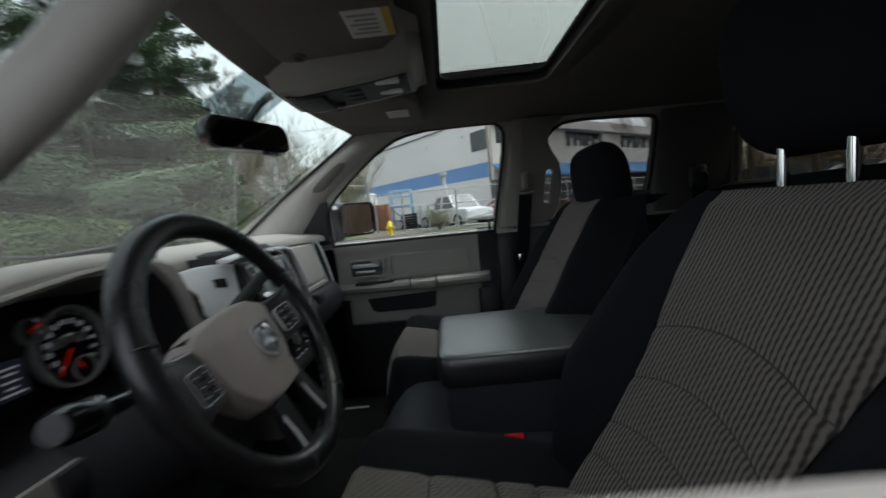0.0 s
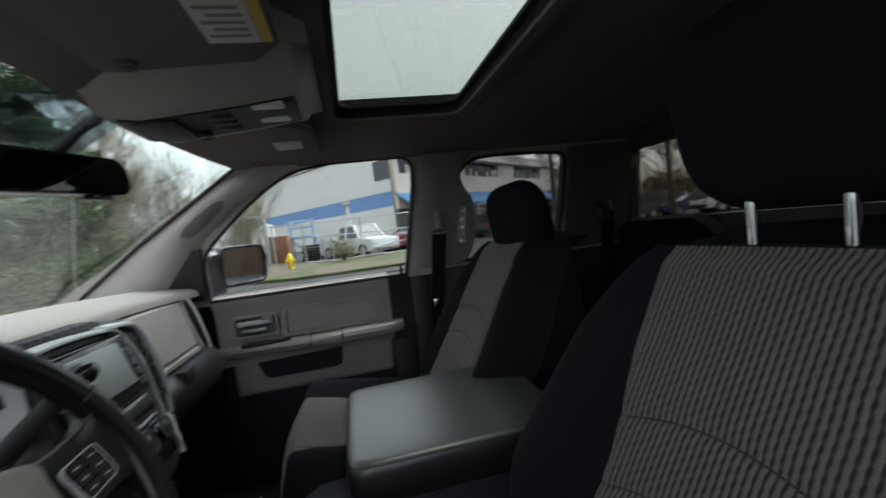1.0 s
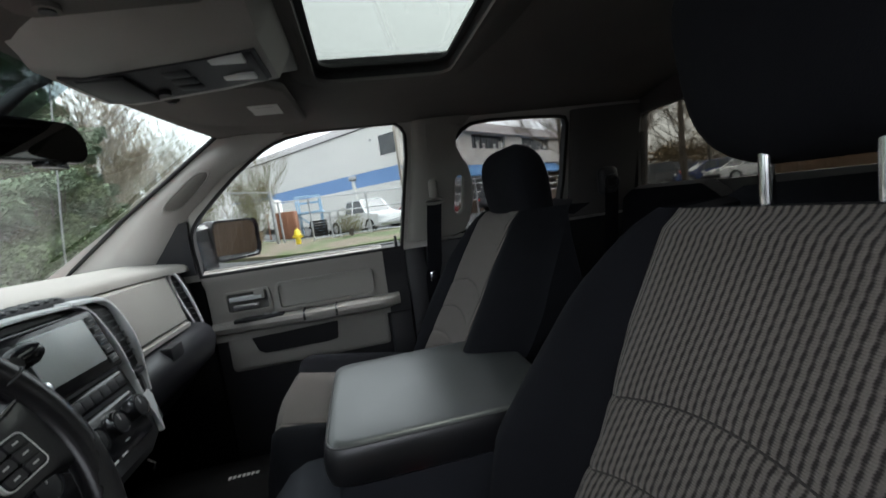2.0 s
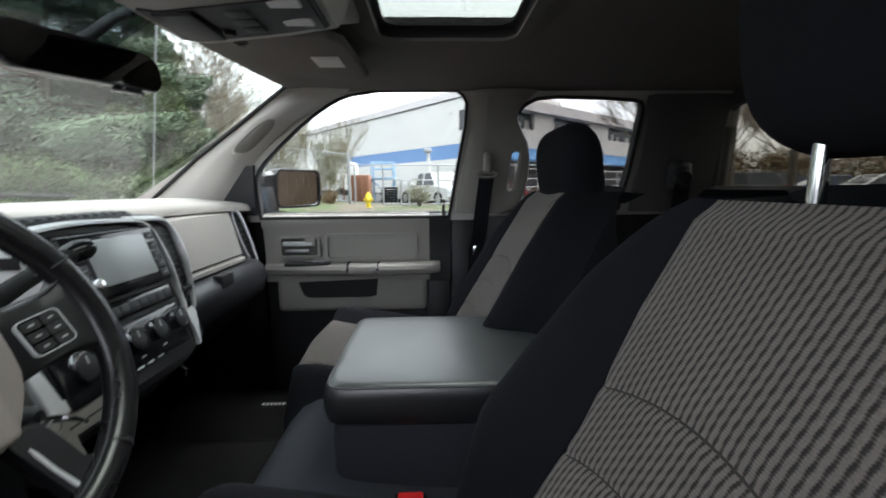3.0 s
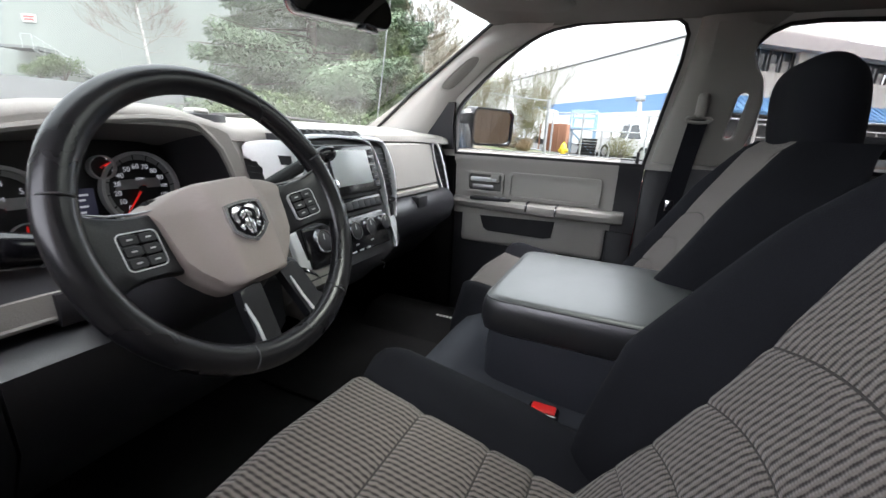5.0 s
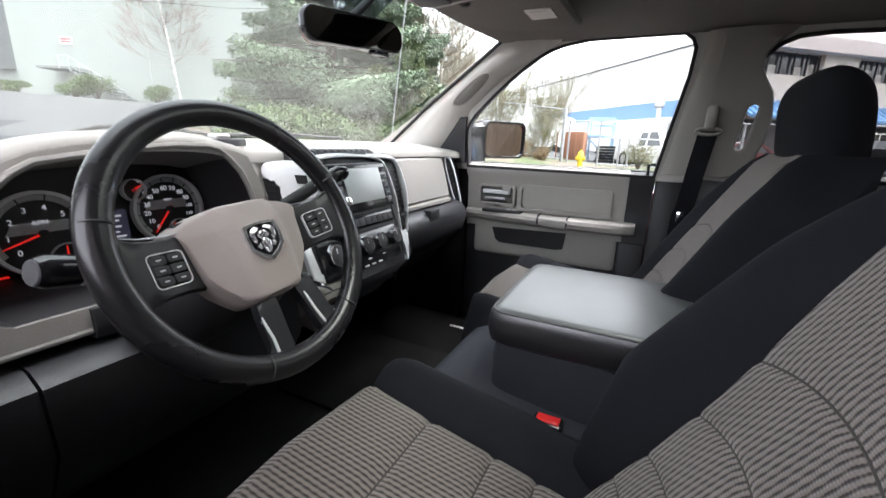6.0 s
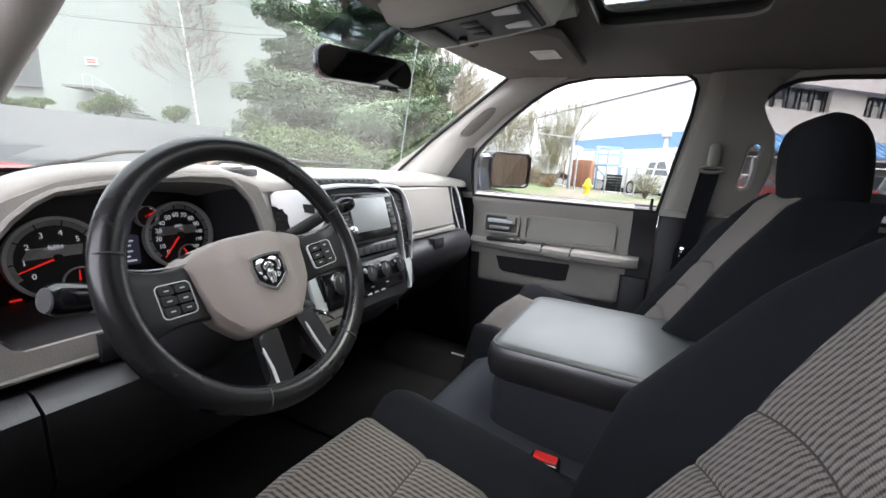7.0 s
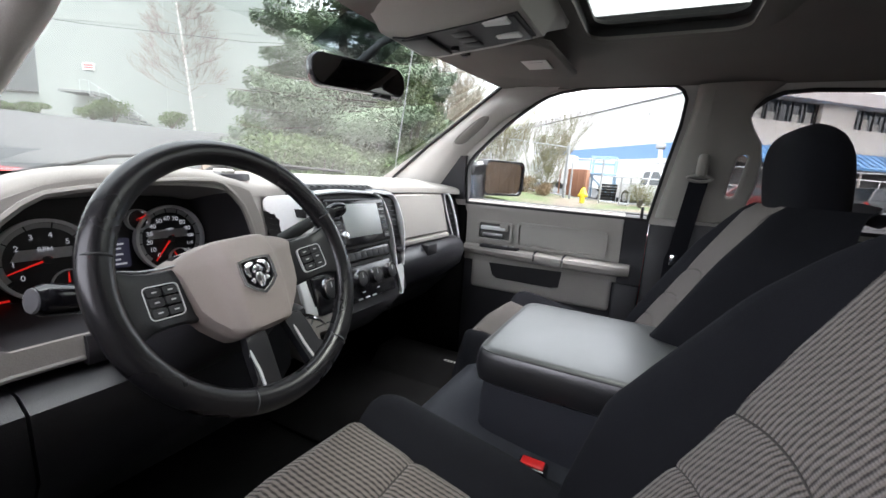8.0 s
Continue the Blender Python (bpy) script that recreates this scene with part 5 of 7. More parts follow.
D("lever_slot", prism(dense(turned([(-.120, 1.340), (-.104, 1.339), (-.103, 1.322), (-.117, 1.324)]), 2)[::-1], .0095, pm2, .001, 1), GAUGE)
# body below and beside the silver panel
sy = lambda z: .199 + LEANS * (z - 1.362)
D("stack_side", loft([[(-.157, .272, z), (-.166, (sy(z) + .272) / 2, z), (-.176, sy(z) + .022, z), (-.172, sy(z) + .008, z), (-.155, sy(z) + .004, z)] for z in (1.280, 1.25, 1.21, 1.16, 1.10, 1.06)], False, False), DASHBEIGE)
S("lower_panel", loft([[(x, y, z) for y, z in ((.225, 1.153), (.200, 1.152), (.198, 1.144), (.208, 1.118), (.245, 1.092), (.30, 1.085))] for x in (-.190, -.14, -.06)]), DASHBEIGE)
D("ignition", tube([(-.222, .160, 1.180), (-.212, .118, 1.174), (-.211, .112, 1.1735)], [.017, .016, .012], 18), DARK)

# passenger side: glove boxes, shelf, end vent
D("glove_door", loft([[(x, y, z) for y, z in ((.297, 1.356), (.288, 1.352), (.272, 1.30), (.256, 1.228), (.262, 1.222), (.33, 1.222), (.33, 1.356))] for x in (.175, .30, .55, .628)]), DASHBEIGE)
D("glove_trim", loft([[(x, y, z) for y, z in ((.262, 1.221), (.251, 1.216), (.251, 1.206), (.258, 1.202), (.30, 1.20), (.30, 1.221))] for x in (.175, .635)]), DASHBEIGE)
D("shelf", loft([[(x, y, z) for y, z in ((.275, 1.203), (.240, 1.197), (.222, 1.178), (.214, 1.150), (.228, 1.10), (.275, 1.06), (.36, 1.0), (.36, 1.203))] for x in (.150, .40, .60, .70)]), SLATE)
D("latch", box((.42, .216, 1.166), (.485, .245, 1.203), .006, 2), GAUGE, "black glove box latch")
D("end_cap", loft([[(x, y, z) for y, z in ((.36, 1.374), (.303, 1.362), (.290, 1.27), (.268, 1.15), (.265, 1.10), (.36, 1.08), (.42, 1.374))] for x in (.636, .66, .790)]), DARK)
va, vb = Vector((.668, .297, 1.357)), Vector((.735, .266, 1.160))
vx = Vector((.82, -.57, 0)).normalized()
loop_pts = []
for a in span(0, 2 * math.pi, 41)[:-1]:
    f = .5 - .5 * math.cos(a)
    loop_pts.append(va.lerp(vb, f) + vx * (.019 - .006 * f) * math.copysign(abs(math.sin(a)) ** .6, math.sin(a)) + Vector((0, -.008, 0)))
D("end_trim", tube(loop_pts, [.0048 - .0014 * math.sin(i / 40 * math.pi) for i in range(40)], 8, loop=True), SILVER, "satin silver end vent ring")
ev = bmesh.new()
ev.faces.new([ev.verts.new(p + Vector((0, .002, 0))) for p in loop_pts])
D("end_vent", ev, GAUGE)
for i in range(9):
    p = va.lerp(vb, .13 + .09 * i) + Vector((0, -.007, 0))
    w = (.016 - .005 * i / 9)
    D("vent_slat", tube([p - vx * w, p + vx * w], .0022, 6), SLATE)
# lower panels
D("knee_panel", loft([[(x, y, z) for y, z in ((.22, 1.166), (.180, 1.163), (.158, 1.148), (.150, 1.07), (.20, .98), (.34, .90), (.5, .88), (.5, 1.14))] for x in (-.80, -.555, -.553)]), SLATE)
D("knee_panel", loft([[(x, y, z) for y, z in ((.22, 1.166), (.178, 1.163), (.155, 1.148), (.148, 1.07), (.20, .98), (.34, .90), (.5, .88), (.5, 1.14))] for x in (-.550, -.40, -.20)]), SLATE)
D("lower_centre", loft([[(x, y, z) for y, z in ((.215, 1.10), (.225, 1.05), (.30, .98), (.45, .92), (.6, .92), (.6, 1.10))] for x in (-.20, .0, .24)]), DARK)
D("lower_right", loft([[(x, y, z) for y, z in ((.30, 1.08), (.32, 1.02), (.42, .92), (.6, .90), (.6, 1.10))] for x in (.235, .5, .78)]), DARK)
D("hook", tube([(.072, .128, 1.112), (.072, .118, 1.104), (.072, .122, 1.092)], .002, 6), CHROME)

mat_r = thing("floor_mat", "black carpet floor mat in the passenger footwell", "floor mat", at=(.35, .3, .62))
under(part("mat", box((.12, .0, .62), (.625, .60, .632), .006), CARPET), mat_r)
sill = thing("sill_plate", "black door sill plate with a short line of white lettering", "sill plate", at=(.72, 0, .62))
under(part("plate", loft([[(x, y, z) for x, z in ((.575, .6205), (.60, .640), (.66, .690), (.675, .697), (.788, .698), (.788, .6205))] for y in (-.35, .30, .55)]), CARPET), sill)
for i in range(7):
    under(part("print_bar", box((.684, .168 + i * .0135, .698), (.698, .177 + i * .0135, .6992), .0003, 1), PAPER), sill)

# ---- overhead ----
console = thing("overhead_console", "beige overhead console with map lights and switches", "overhead console", at=(.04, 0, 1.72))
CXO = .055
secs = []
for y, z, k in ((.115, 1.705, .90), (.105, 1.682, .97), (.06, 1.676, 1.0), (-.08, 1.690, 1.0), (-.165, 1.702, .97), (-.19, 1.745, .93)):
    secs.append([(CXO + x * k, y, zz) for x, zz in ((-.205, 1.772), (-.165, 1.738), (-.098, z + .013), (-.088, z + .004), (-.080, z), (.080, z), (.088, z + .004), (.098, z + .013), (.165, 1.738), (.205, 1.772))])
under(part("shell", loft(secs), DOORBEIGE), console)
under(part("insert", loft([[(CXO + x, y, z) for x, z in ((-.060, zz + .004), (.060, zz + .004), (.060, zz - .003), (-.060, zz - .003))] for y, zz in ((.090, 1.679), (.06, 1.676), (-.08, 1.690), (-.155, 1.7005))]), DARK), console)
for x in (.008, .078):
    under(part("light_lens", box((x - .0125, -.138, 1.6885), (x + .0125, -.084, 1.697), .003, 2), LENS, label="white map light lens"), console)
under(part("light_well", box((CXO - .058, -.15, 1.6925), (CXO + .060, -.070, 1.6985), .003, 2), DARK), console)
for x in (.025, .055, .085):
    under(part("switch", box((x - .012, -.058, 1.680), (x + .012, -.022, 1.692), .004, 2), GAUGE), console)
under(part("knob", disc(.009, .010, Matrix.Translation((.085, .0, 1.672)), 16, .002), GAUGE), console)
under(part("bin_door", box((.0, .015, 1.6705), (.105, .075, 1.678), .006, 2), GAUGE), console)


def visor(s):
    t = thing("sun_visor", "beige cloth sun visor with a white label", "sun visor", group="sun visors", at=(s * .33, -.02, 1.71))
    q, f = (.165, .092) if s > 0 else (.110, .052)
    o = [(q + .005, f), (.30, f), (.42, f - .03), (.455, .02), (.505, -.10), (.50, -.15), (.47, -.170), (q + .055, -.160), (q + .012, -.13), (q - .005, .04)]
    secs = []
    dd = dense(o, 3)
    for k, dz in ((.97, .0), (1.0, -.005), (1.0, -.013), (.97, -.018)):
        secs.append([(s * (.33 + (x - .33) * k), -.02 + (y + .02) * k, 1.7205 + dz + .02 * max(0, -y) * .3) for x, y in dd])
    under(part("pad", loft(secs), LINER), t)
    x0, x1, y0, y1 = (.298, .375, -.130, -.070) if s > 0 else (-.268, -.182, -.145, -.090)
    under(part("label_sheet", box((x0, y0, 1.7012), (x1, y1, 1.7035), .0004, 1), PAPER, label="white printed label"), t)
    if s < 0:
        under(part("label_edge", box((x0, y0 - .012, 1.7012), (x1, y0 - .0005, 1.7034), .0004, 1), YELLOWLABEL, label="yellow label edge"), t)
        for i in range(5):
            under(part("print_bar", box((x0 + .01 + .014 * i, y0 + .008, 1.7008), (x0 + .016 + .014 * i, y1 - .006 - .008 * (i % 2), 1.7013), .0002, 1), INK), t)
    else:
        under(part("print_bar", box((x0 + .012, y0 + .010, 1.7008), (x0 + .014, y1 - .012, 1.7013), .0002, 1), INK), t)
    px, py = (.206, .034) if s > 0 else (-.137, .012)
    under(part("pivot", disc(.012, .008, Matrix.Translation((px, py, 1.6965)), 18, .003), LINER), t)
    under(part("pivot_hole", disc(.0075, .004, Matrix.Translation((px, py, 1.6945)), 14), GAUGE), t)
    return t


visor(1)
visor(-1)

rv = thing("rear_view_mirror", "black rear-view mirror on a windscreen stalk", "mirror", at=(.015, .2, 1.62))
ra = axes((.012, .182, 1.613), (.225, -.066, .010), (-.02, .12, 1))
ro = rounded(.235, .062, .026, 5)
under(part("housing", loft([[ra @ Vector((x * k, y * k, d)) for x, y in ro] for k, d in ((.97, .012), (1.0, .008), (1.0, -.002), (.9, -.022), (.5, -.032))]), GLOSSBLACK), rv)
under(part("mirror_glass", prism([(x * .95, y * .88) for x, y in ro], .001, ra @ Matrix.Translation((0, 0, .0122))), DIMMIRROR), rv)
under(part("stalk", tube([(.012, .200, 1.632), (.022, .180, 1.650), (.060, .168, 1.690), (.090, .155, 1.714)], [.010, .0085, .008, .009], 12), RUBBER), rv)
under(part("key_strip", box((.045, .150, 1.578), (.09, .172, 1.586), .003, 2), GLOSSBLACK), rv)

# grab bar by the driver's pillar
gb = thing("grab_handle", "beige moulded grab handle on the driver's pillar", "grab handle", at=(-.60, .1, 1.5))
under(part("bar", tube([(-.66, .36, 1.42), (-.60, .27, 1.43), (-.575, .13, 1.475), (-.56, .05, 1.545), (-.55, -.04, 1.63), (-.58, -.09, 1.70)], [.014, .02, .022, .023, .022, .02], 16), BEIGE), gb)
for p, q in (((-.668, .372, 1.418), (-.655, .35, 1.421)), ((-.578, -.085, 1.692), (-.586, -.10, 1.712))):
    under(part("mount", tube([p, q], [.026, .022], 16), BEIGE), gb)


# ---- outside ----
def gz(x, y):
    """Height of the ground: level under the truck, rising ahead of it and a little towards the far side."""
    rise = 2.55 * smooth(1.0, 20.5, y) + .035 * max(0.0, y - 20.0)
    return rise + .40 * smooth(9, 17.5, x) * (1 - smooth(3.5, 12, y) * .6)


ASPHALT = mat("worn_asphalt", (0.050, 0.051, 0.052), 0.9, bump=0.8, scale=60, var=0.25, coarse=0.3, spec=0.3)
DRYGRASS = bpy.data.materials.new("patchy_verge")
DRYGRASS.use_nodes = True
_nt = DRYGRASS.node_tree
_p = _nt.nodes["Principled BSDF"]
_p.inputs["Roughness"].default_value = 0.95
_co, _n1, _n2, _rp, _bp = (_nt.nodes.new("ShaderNode" + k) for k in ("TexCoord", "TexNoise", "TexNoise", "ValToRGB", "Bump"))
_n1.inputs["Scale"].default_value, _n1.inputs["Detail"].default_value = 0.55, 8
_n2.inputs["Scale"].default_value = 40
_rp.color_ramp.elements[0].position, _rp.color_ramp.elements[1].position = 0.42, 0.58
_rp.color_ramp.elements[0].color, _rp.color_ramp.elements[1].color = (0.055, 0.078, 0.024, 1), (0.11, 0.088, 0.064, 1)
_nt.links.new(_co.outputs["Object"], _n1.inputs["Vector"])
_nt.links.new(_co.outputs["Object"], _n2.inputs["Vector"])
_nt.links.new(_n1.outputs["Fac"], _rp.inputs["Fac"])
_nt.links.new(_rp.outputs[0], _p.inputs["Base Color"])
_nt.links.new(_n2.outputs["Fac"], _bp.inputs["Height"])
_nt.links.new(_bp.outputs[0], _p.inputs["Normal"])
CONCRETE = mat("painted_concrete", (0.27, 0.29, 0.268), 0.8, bump=0.3, scale=30, var=0.07, coarse=0.25)
WALLWHITE = mat("white_painted_wall", (0.74, 0.73, 0.70), 0.8, bump=0.2, scale=30, var=0.05, coarse=0.2)
BLUEBAND = mat("blue_painted_band", (0.17, 0.31, 0.58), 0.6, var=0.06, coarse=0.5)
CREAM = mat("cream_stucco", (0.60, 0.55, 0.49), 0.85, bump=0.4, scale=40, var=0.05, coarse=0.5)
BLUEROOF = mat("blue_metal_roofing", (0.08, 0.22, 0.42), 0.4, var=0.08)
DARKGLASS = mat("dark_window_glass", (0.03, 0.035, 0.04), 0.08, var=0.3, coarse=2)
BLIND = mat("window_blind", (0.45, 0.43, 0.40), 0.8, var=0.15)
GALV = mat("galvanised_steel", (0.42, 0.43, 0.44), 0.45, 0.8, var=0.15)
HYDRANT = mat("yellow_paint", (0.70, 0.52, 0.02), 0.5, var=0.1)
CARWHITE = mat("white_car_paint", (0.72, 0.73, 0.74), 0.25, coat=0.5, var=0.03)
CARBLUE = mat("blue_car_paint", (0.04, 0.06, 0.16), 0.25, coat=0.5, var=0.05)
CARGREY = mat("grey_car_paint", (0.12, 0.125, 0.13), 0.25, coat=0.5, var=0.05)
TYRE = mat("tyre_rubber", (0.02, 0.02, 0.02), 0.85, var=0.2)
BARK = mat("bark", (0.09, 0.075, 0.06), 0.95, bump=0.8, scale=30, var=0.4, coarse=3)
BIRCHBARK = mat("birch_bark", (0.40, 0.385, 0.36), 0.85, bump=0.3, scale=8, var=0.65, coarse=5)
TWIG = mat("twigs", (0.23, 0.19, 0.14), 0.95, var=0.3)
SHRUBTWIG = mat("olive_twigs", (0.165, 0.15, 0.09), 0.95, var=0.3)
BIRCHTWIG = mat("birch_twigs", (0.19, 0.155, 0.14), 0.95, var=0.3)
NEEDLES = mat("fir_needles", (0.165, 0.215, 0.14), 0.85, var=0.4, coarse=1.1, scale=9, spec=0.2)
LEAVES = mat("shrub_leaves", (0.073, 0.104, 0.042), 0.8, var=0.5, coarse=1.5, scale=12, spec=0.25)
LIGHTLEAVES = mat("light_green_foliage", (0.105, 0.13, 0.058), 0.8, var=0.45, coarse=1.5, scale=12, spec=0.25)
OLIVE = mat("olive_shrub_leaves", (0.165, 0.16, 0.085), 0.85, var=0.5, coarse=1.5, scale=12, spec=0.2)
BRICKBROWN = mat("rust_brown_paint", (0.26, 0.12, 0.07), 0.8, var=0.2)
LIFTBLUE = mat("faded_blue_paint", (0.28, 0.42, 0.56), 0.6, var=0.12)
TAIL = mat("red_tail_lamp", (0.5, 0.03, 0.02), 0.3)
MULCH = mat("bark_mulch", (0.12, 0.085, 0.06), 0.95, bump=1.0, scale=25, var=0.4, coarse=1.5)

gx = sorted(set([round(v, 2) for v in span(-60, 140, 41)] + [round(v, 2) for v in span(6, 24, 19)]))
gy = sorted(set([round(v, 2) for v in span(-90, 120, 43)] + [round(v, 2) for v in span(0, 30, 31)]))
bm = grid_skin(lambda u, v: (u, v, gz(u, v)), gx, gy)
far = [(-2500, -2500), (2500, -2500), (2500, 2500), (-2500, 2500)]
inner = [(-60, -90), (140, -90), (140, 120), (-60, 120)]
loft([[(x, y, gz(x, y) if abs(x) < 200 else 0.0) for x, y in o] for o in (inner, far)], True, False, bm)
ground = tagged(part("ground", bm, ASPHALT), "worn grey asphalt lot", "ground", kind="structure")


def patch(name, outline, material, lift, label, cat, n=1):
    """Slightly raised bed that follows the ground."""
    b = bmesh.new()
    for x, y in outline:
        b.verts.new((x, y, 0))
    b.verts.ensure_lookup_table()
    b.faces.new(b.verts)
    bmesh.ops.triangulate(b, faces=b.faces[:])
    for _ in range(n):
        bmesh.ops.subdivide_edges(b, edges=b.edges[:], cuts=2, use_grid_fill=True)
    for v in b.verts:
        v.co.z = gz(v.co.x, v.co.y) + lift
    rim_e = [e for e in b.edges if e.is_boundary]
    got = bmesh.ops.extrude_edge_only(b, edges=rim_e)
    for v in got["geom"]:
        if isinstance(v, bmesh.types.BMVert):
            v.co.z -= lift + .25
    return tagged(part(name, b, material), label, cat, kind="structure")


patch("verge", [(14.5, -3), (22, -3.5), (22, 13), (14, 12.5)], DRYGRASS, .10, "grass verge with a kerb", "grass", 2)
patch("planting_bed", [(2, 35), (11.5, 27.4), (20, 14.0), (22, 15.2), (13, 29.5), (3, 37)], MULCH, .12, "mulched planting bed along the building", "planting bed", 2)
patch("hedge_bed", [(5.0, 8.2), (7.2, 5.4), (10.0, 4.6), (13.5, 7.5), (12, 13.5), (7.0, 11.5)], MULCH, .12, "mulched bed under the fir and shrubs", "planting bed", 2)


def wall_run(p, q, z0, z1, thick, bm=None):
    d = (Vector(q) - Vector(p)).normalized()
    n = Vector((d.y, -d.x)) * thick
    o = [(p[0], p[1]), (q[0], q[1]), (q[0] + n.x, q[1] + n.y), (p[0] + n.x, p[1] + n.y)]
    return loft([[(x, y, z) for x, y in o] for z in (z0, z1)], True, True, bm)


# warehouse ahead: pale tilt-up panels with grooves
wh = thing("warehouse", "pale grey-green tilt-up concrete warehouse with panel grooves", "building", at=(12, 27, 2))
d = Vector((.50, -.866))
P0 = Vector((9.93, 29.13))
LEN = 13.0
for i in range(2):
    for j, (z0, z1) in enumerate(((1.0, 7.81), (7.84, 8.94), (8.97, 14.0))):
        a, b = P0 + d * (6.5 * i + .006), P0 + d * (6.5 * (i + 1) - .006)
        under(part("panel", wall_run(a, b, z0, z1, -.06), CONCRETE), wh)
a = P0
nrm = Vector((.866, .50))
under(part("core", wall_run(a + nrm * .02, a + d * LEN + nrm * .02, 1, 13.8, -6), CONCRETE), wh)
# dock recess at its near end
b0 = P0 - d * .2
under(part("dock_wall", wall_run(b0 + nrm * 5 - d * 14, b0 + nrm * 5, .8, 13, -.4), CONCRETE), wh)
under(part("dock_door", wall_run(b0 + nrm * 4.7 - d * 9.5, b0 + nrm * 4.7 - d * 3.4, 4.69, 9.0, -.2), mat("dark_dock_door", (.10, .11, .11), .6)), wh)
sg = thing("wall_sign", "small red and white notice on the warehouse wall", "sign", at=(11, 27, 6))
sp = P0 + d * 2.64 - nrm * .04
m = axes((sp.x, sp.y, 5.62), (d.x, d.y, 0), (0, 0, 1))
under(part("plate", prism(rounded(.62, .36, .02, 2), .03, m), PAPER), sg)
for k, w in ((.06, .50), (-.06, .46)):
    under(part("print_bar", prism(rounded(w, .09, .01, 1, 0, k), .006, m @ Matrix.Translation((0, 0, .03))), mat("sign_red", (.5, .12, .12), .6)), sg)
st = thing("stairs", "concrete landing and stairs with a pipe handrail against the warehouse", "stairs", at=(11, 26, 3))
STEELDARK = mat("grey_painted_steel", (0.16, 0.17, 0.165), 0.6, var=0.15)
for i in range(9):
    q = P0 + d * (3.45 + .29 * i) - nrm * 1.3
    top = 4.12 - .175 * i
    under(part("tread", wall_run(q, q + d * .31, top - .05, top, -1.1), STEELDARK), st)
q = P0 + d * 2.0 - nrm * 1.3
under(part("landing", wall_run(q, q + d * 1.65, 4.14, 4.25, -1.25), STEELDARK), st)
for e in (1.3, .2):
    a, b = P0 + d * 3.45 - nrm * e, P0 + d * 6.1 - nrm * e
    under(part("stringer", tube([(a.x, a.y, 4.1), (b.x, b.y, 2.6)], .028, 6), STEELDARK), st)
for i in range(7):
    a = P0 + d * (3.05 + .45 * i) - nrm * 1.3
    zt = min(4.2, 4.2 - .7 * (.4 * i - .42))
    under(part("baluster", tube([(a.x, a.y, zt - .1), (a.x, a.y, zt + .55)], .010, 6), GALV), st)
a, b = P0 + d * 3.05 - nrm * 1.3, P0 + d * 6.0 - nrm * 1.3
under(part("handrail", tube([(a.x, a.y, 4.75), (a.x + d.x * .42, a.y + d.y * .42, 4.75), (b.x, b.y, 3.2)], .012, 6), GALV), st)


# trees and shrubs
def leaf_cloud(bm, c, r, n, size, rng, flat=1.0, droop=0.0):
    """Many small leaf blades in a clump."""
    for _ in range(n):
        while True:
            p = Vector((rng.uniform(-1, 1), rng.uniform(-1, 1), rng.uniform(-1, 1)))
            if p.length <= 1:
                break
        p = Vector((p.x * r, p.y * r, p.z * r * flat)) + Vector(c)
        a = Vector((rng.uniform(-1, 1), rng.uniform(-1, 1), rng.uniform(-1, 1) - droop)).normalized()
        b = a.orthogonal().normalized()
        b = (Matrix.Rotation(rng.uniform(0, 6.28), 3, a) @ b)
        s = size * rng.uniform(.6, 1.4)
        v = [bm.verts.new(p + a * s), bm.verts.new(p + b * s * .35), bm.verts.new(p - a * s), bm.verts.new(p - b * s * .35)]
        bm.faces.new(v)


def fir(x, y, h, r, seed, bare=0.0):
    rng = random.Random(seed)
    z0 = gz(x, y)
    t = thing("fir_tree", "tall dark green fir tree with drooping layered boughs", "tree", at=(x, y, z0))
    under(part("trunk", tube([(x, y, z0 - .2), (x + .05, y, z0 + h * .4), (x, y + .05, z0 + h)], [.18, .12, .02], 10), BARK), t)
    boughs, leaf = bmesh.new(), bmesh.new()
    k = bare
    while k < 1.0:
        zc = z0 + h * (.05 + .93 * k)
        L = r * (1 - k) ** .75 * rng.uniform(.75, 1.12) + .3
        a = rng.uniform(0, 2 * math.pi)
        dv = Vector((math.cos(a), math.sin(a), 0))
        pts = [Vector((x, y, zc)) + dv * L * f + Vector((0, 0, -.04 * L * f - .22 * L * f * f + .20 * L * f ** 3)) for f in (0, .35, .7, 1)]
        tube(pts, [.030, .02, .012, .005], 5, boughs)
        side = Vector((-dv.y, dv.x, 0))
        n = int(320 + 620 * L)
        for _ in range(n):
            f = rng.random() ** .7
            q = pts[0].lerp(pts[1], f / .35) if f < .35 else (pts[1].lerp(pts[2], (f - .35) / .35) if f < .7 else pts[2].lerp(pts[3], (f - .7) / .3))
            w = .38 * L * (1 - f) ** .6 * .9 + .08
            sgn = rng.choice((-1, 1))
            off = rng.random() * w
            q = q + side * sgn * off + Vector((0, 0, -.30 * off - rng.random() * .12 * L))
            dr = (dv * .6 + side * sgn * .8 + Vector((0, 0, rng.uniform(-.9, .1)))).normalized()
            s = rng.uniform(.07, .16)
            b = dr.cross(Vector((rng.uniform(-.4, .4), rng.uniform(-.4, .4), 1))).normalized() * s * .15
            v = [leaf.verts.new(q - dr * .02), leaf.verts.new(q + dr * s * .5 + b), leaf.verts.new(q + dr * s), leaf.verts.new(q + dr * s * .5 - b)]
            leaf.faces.new(v)
        k += .0068 + .006 * k
    under(part("boughs", boughs, BARK), t)
    under(part("crown", leaf, NEEDLES, smooth=False), t)
    return t


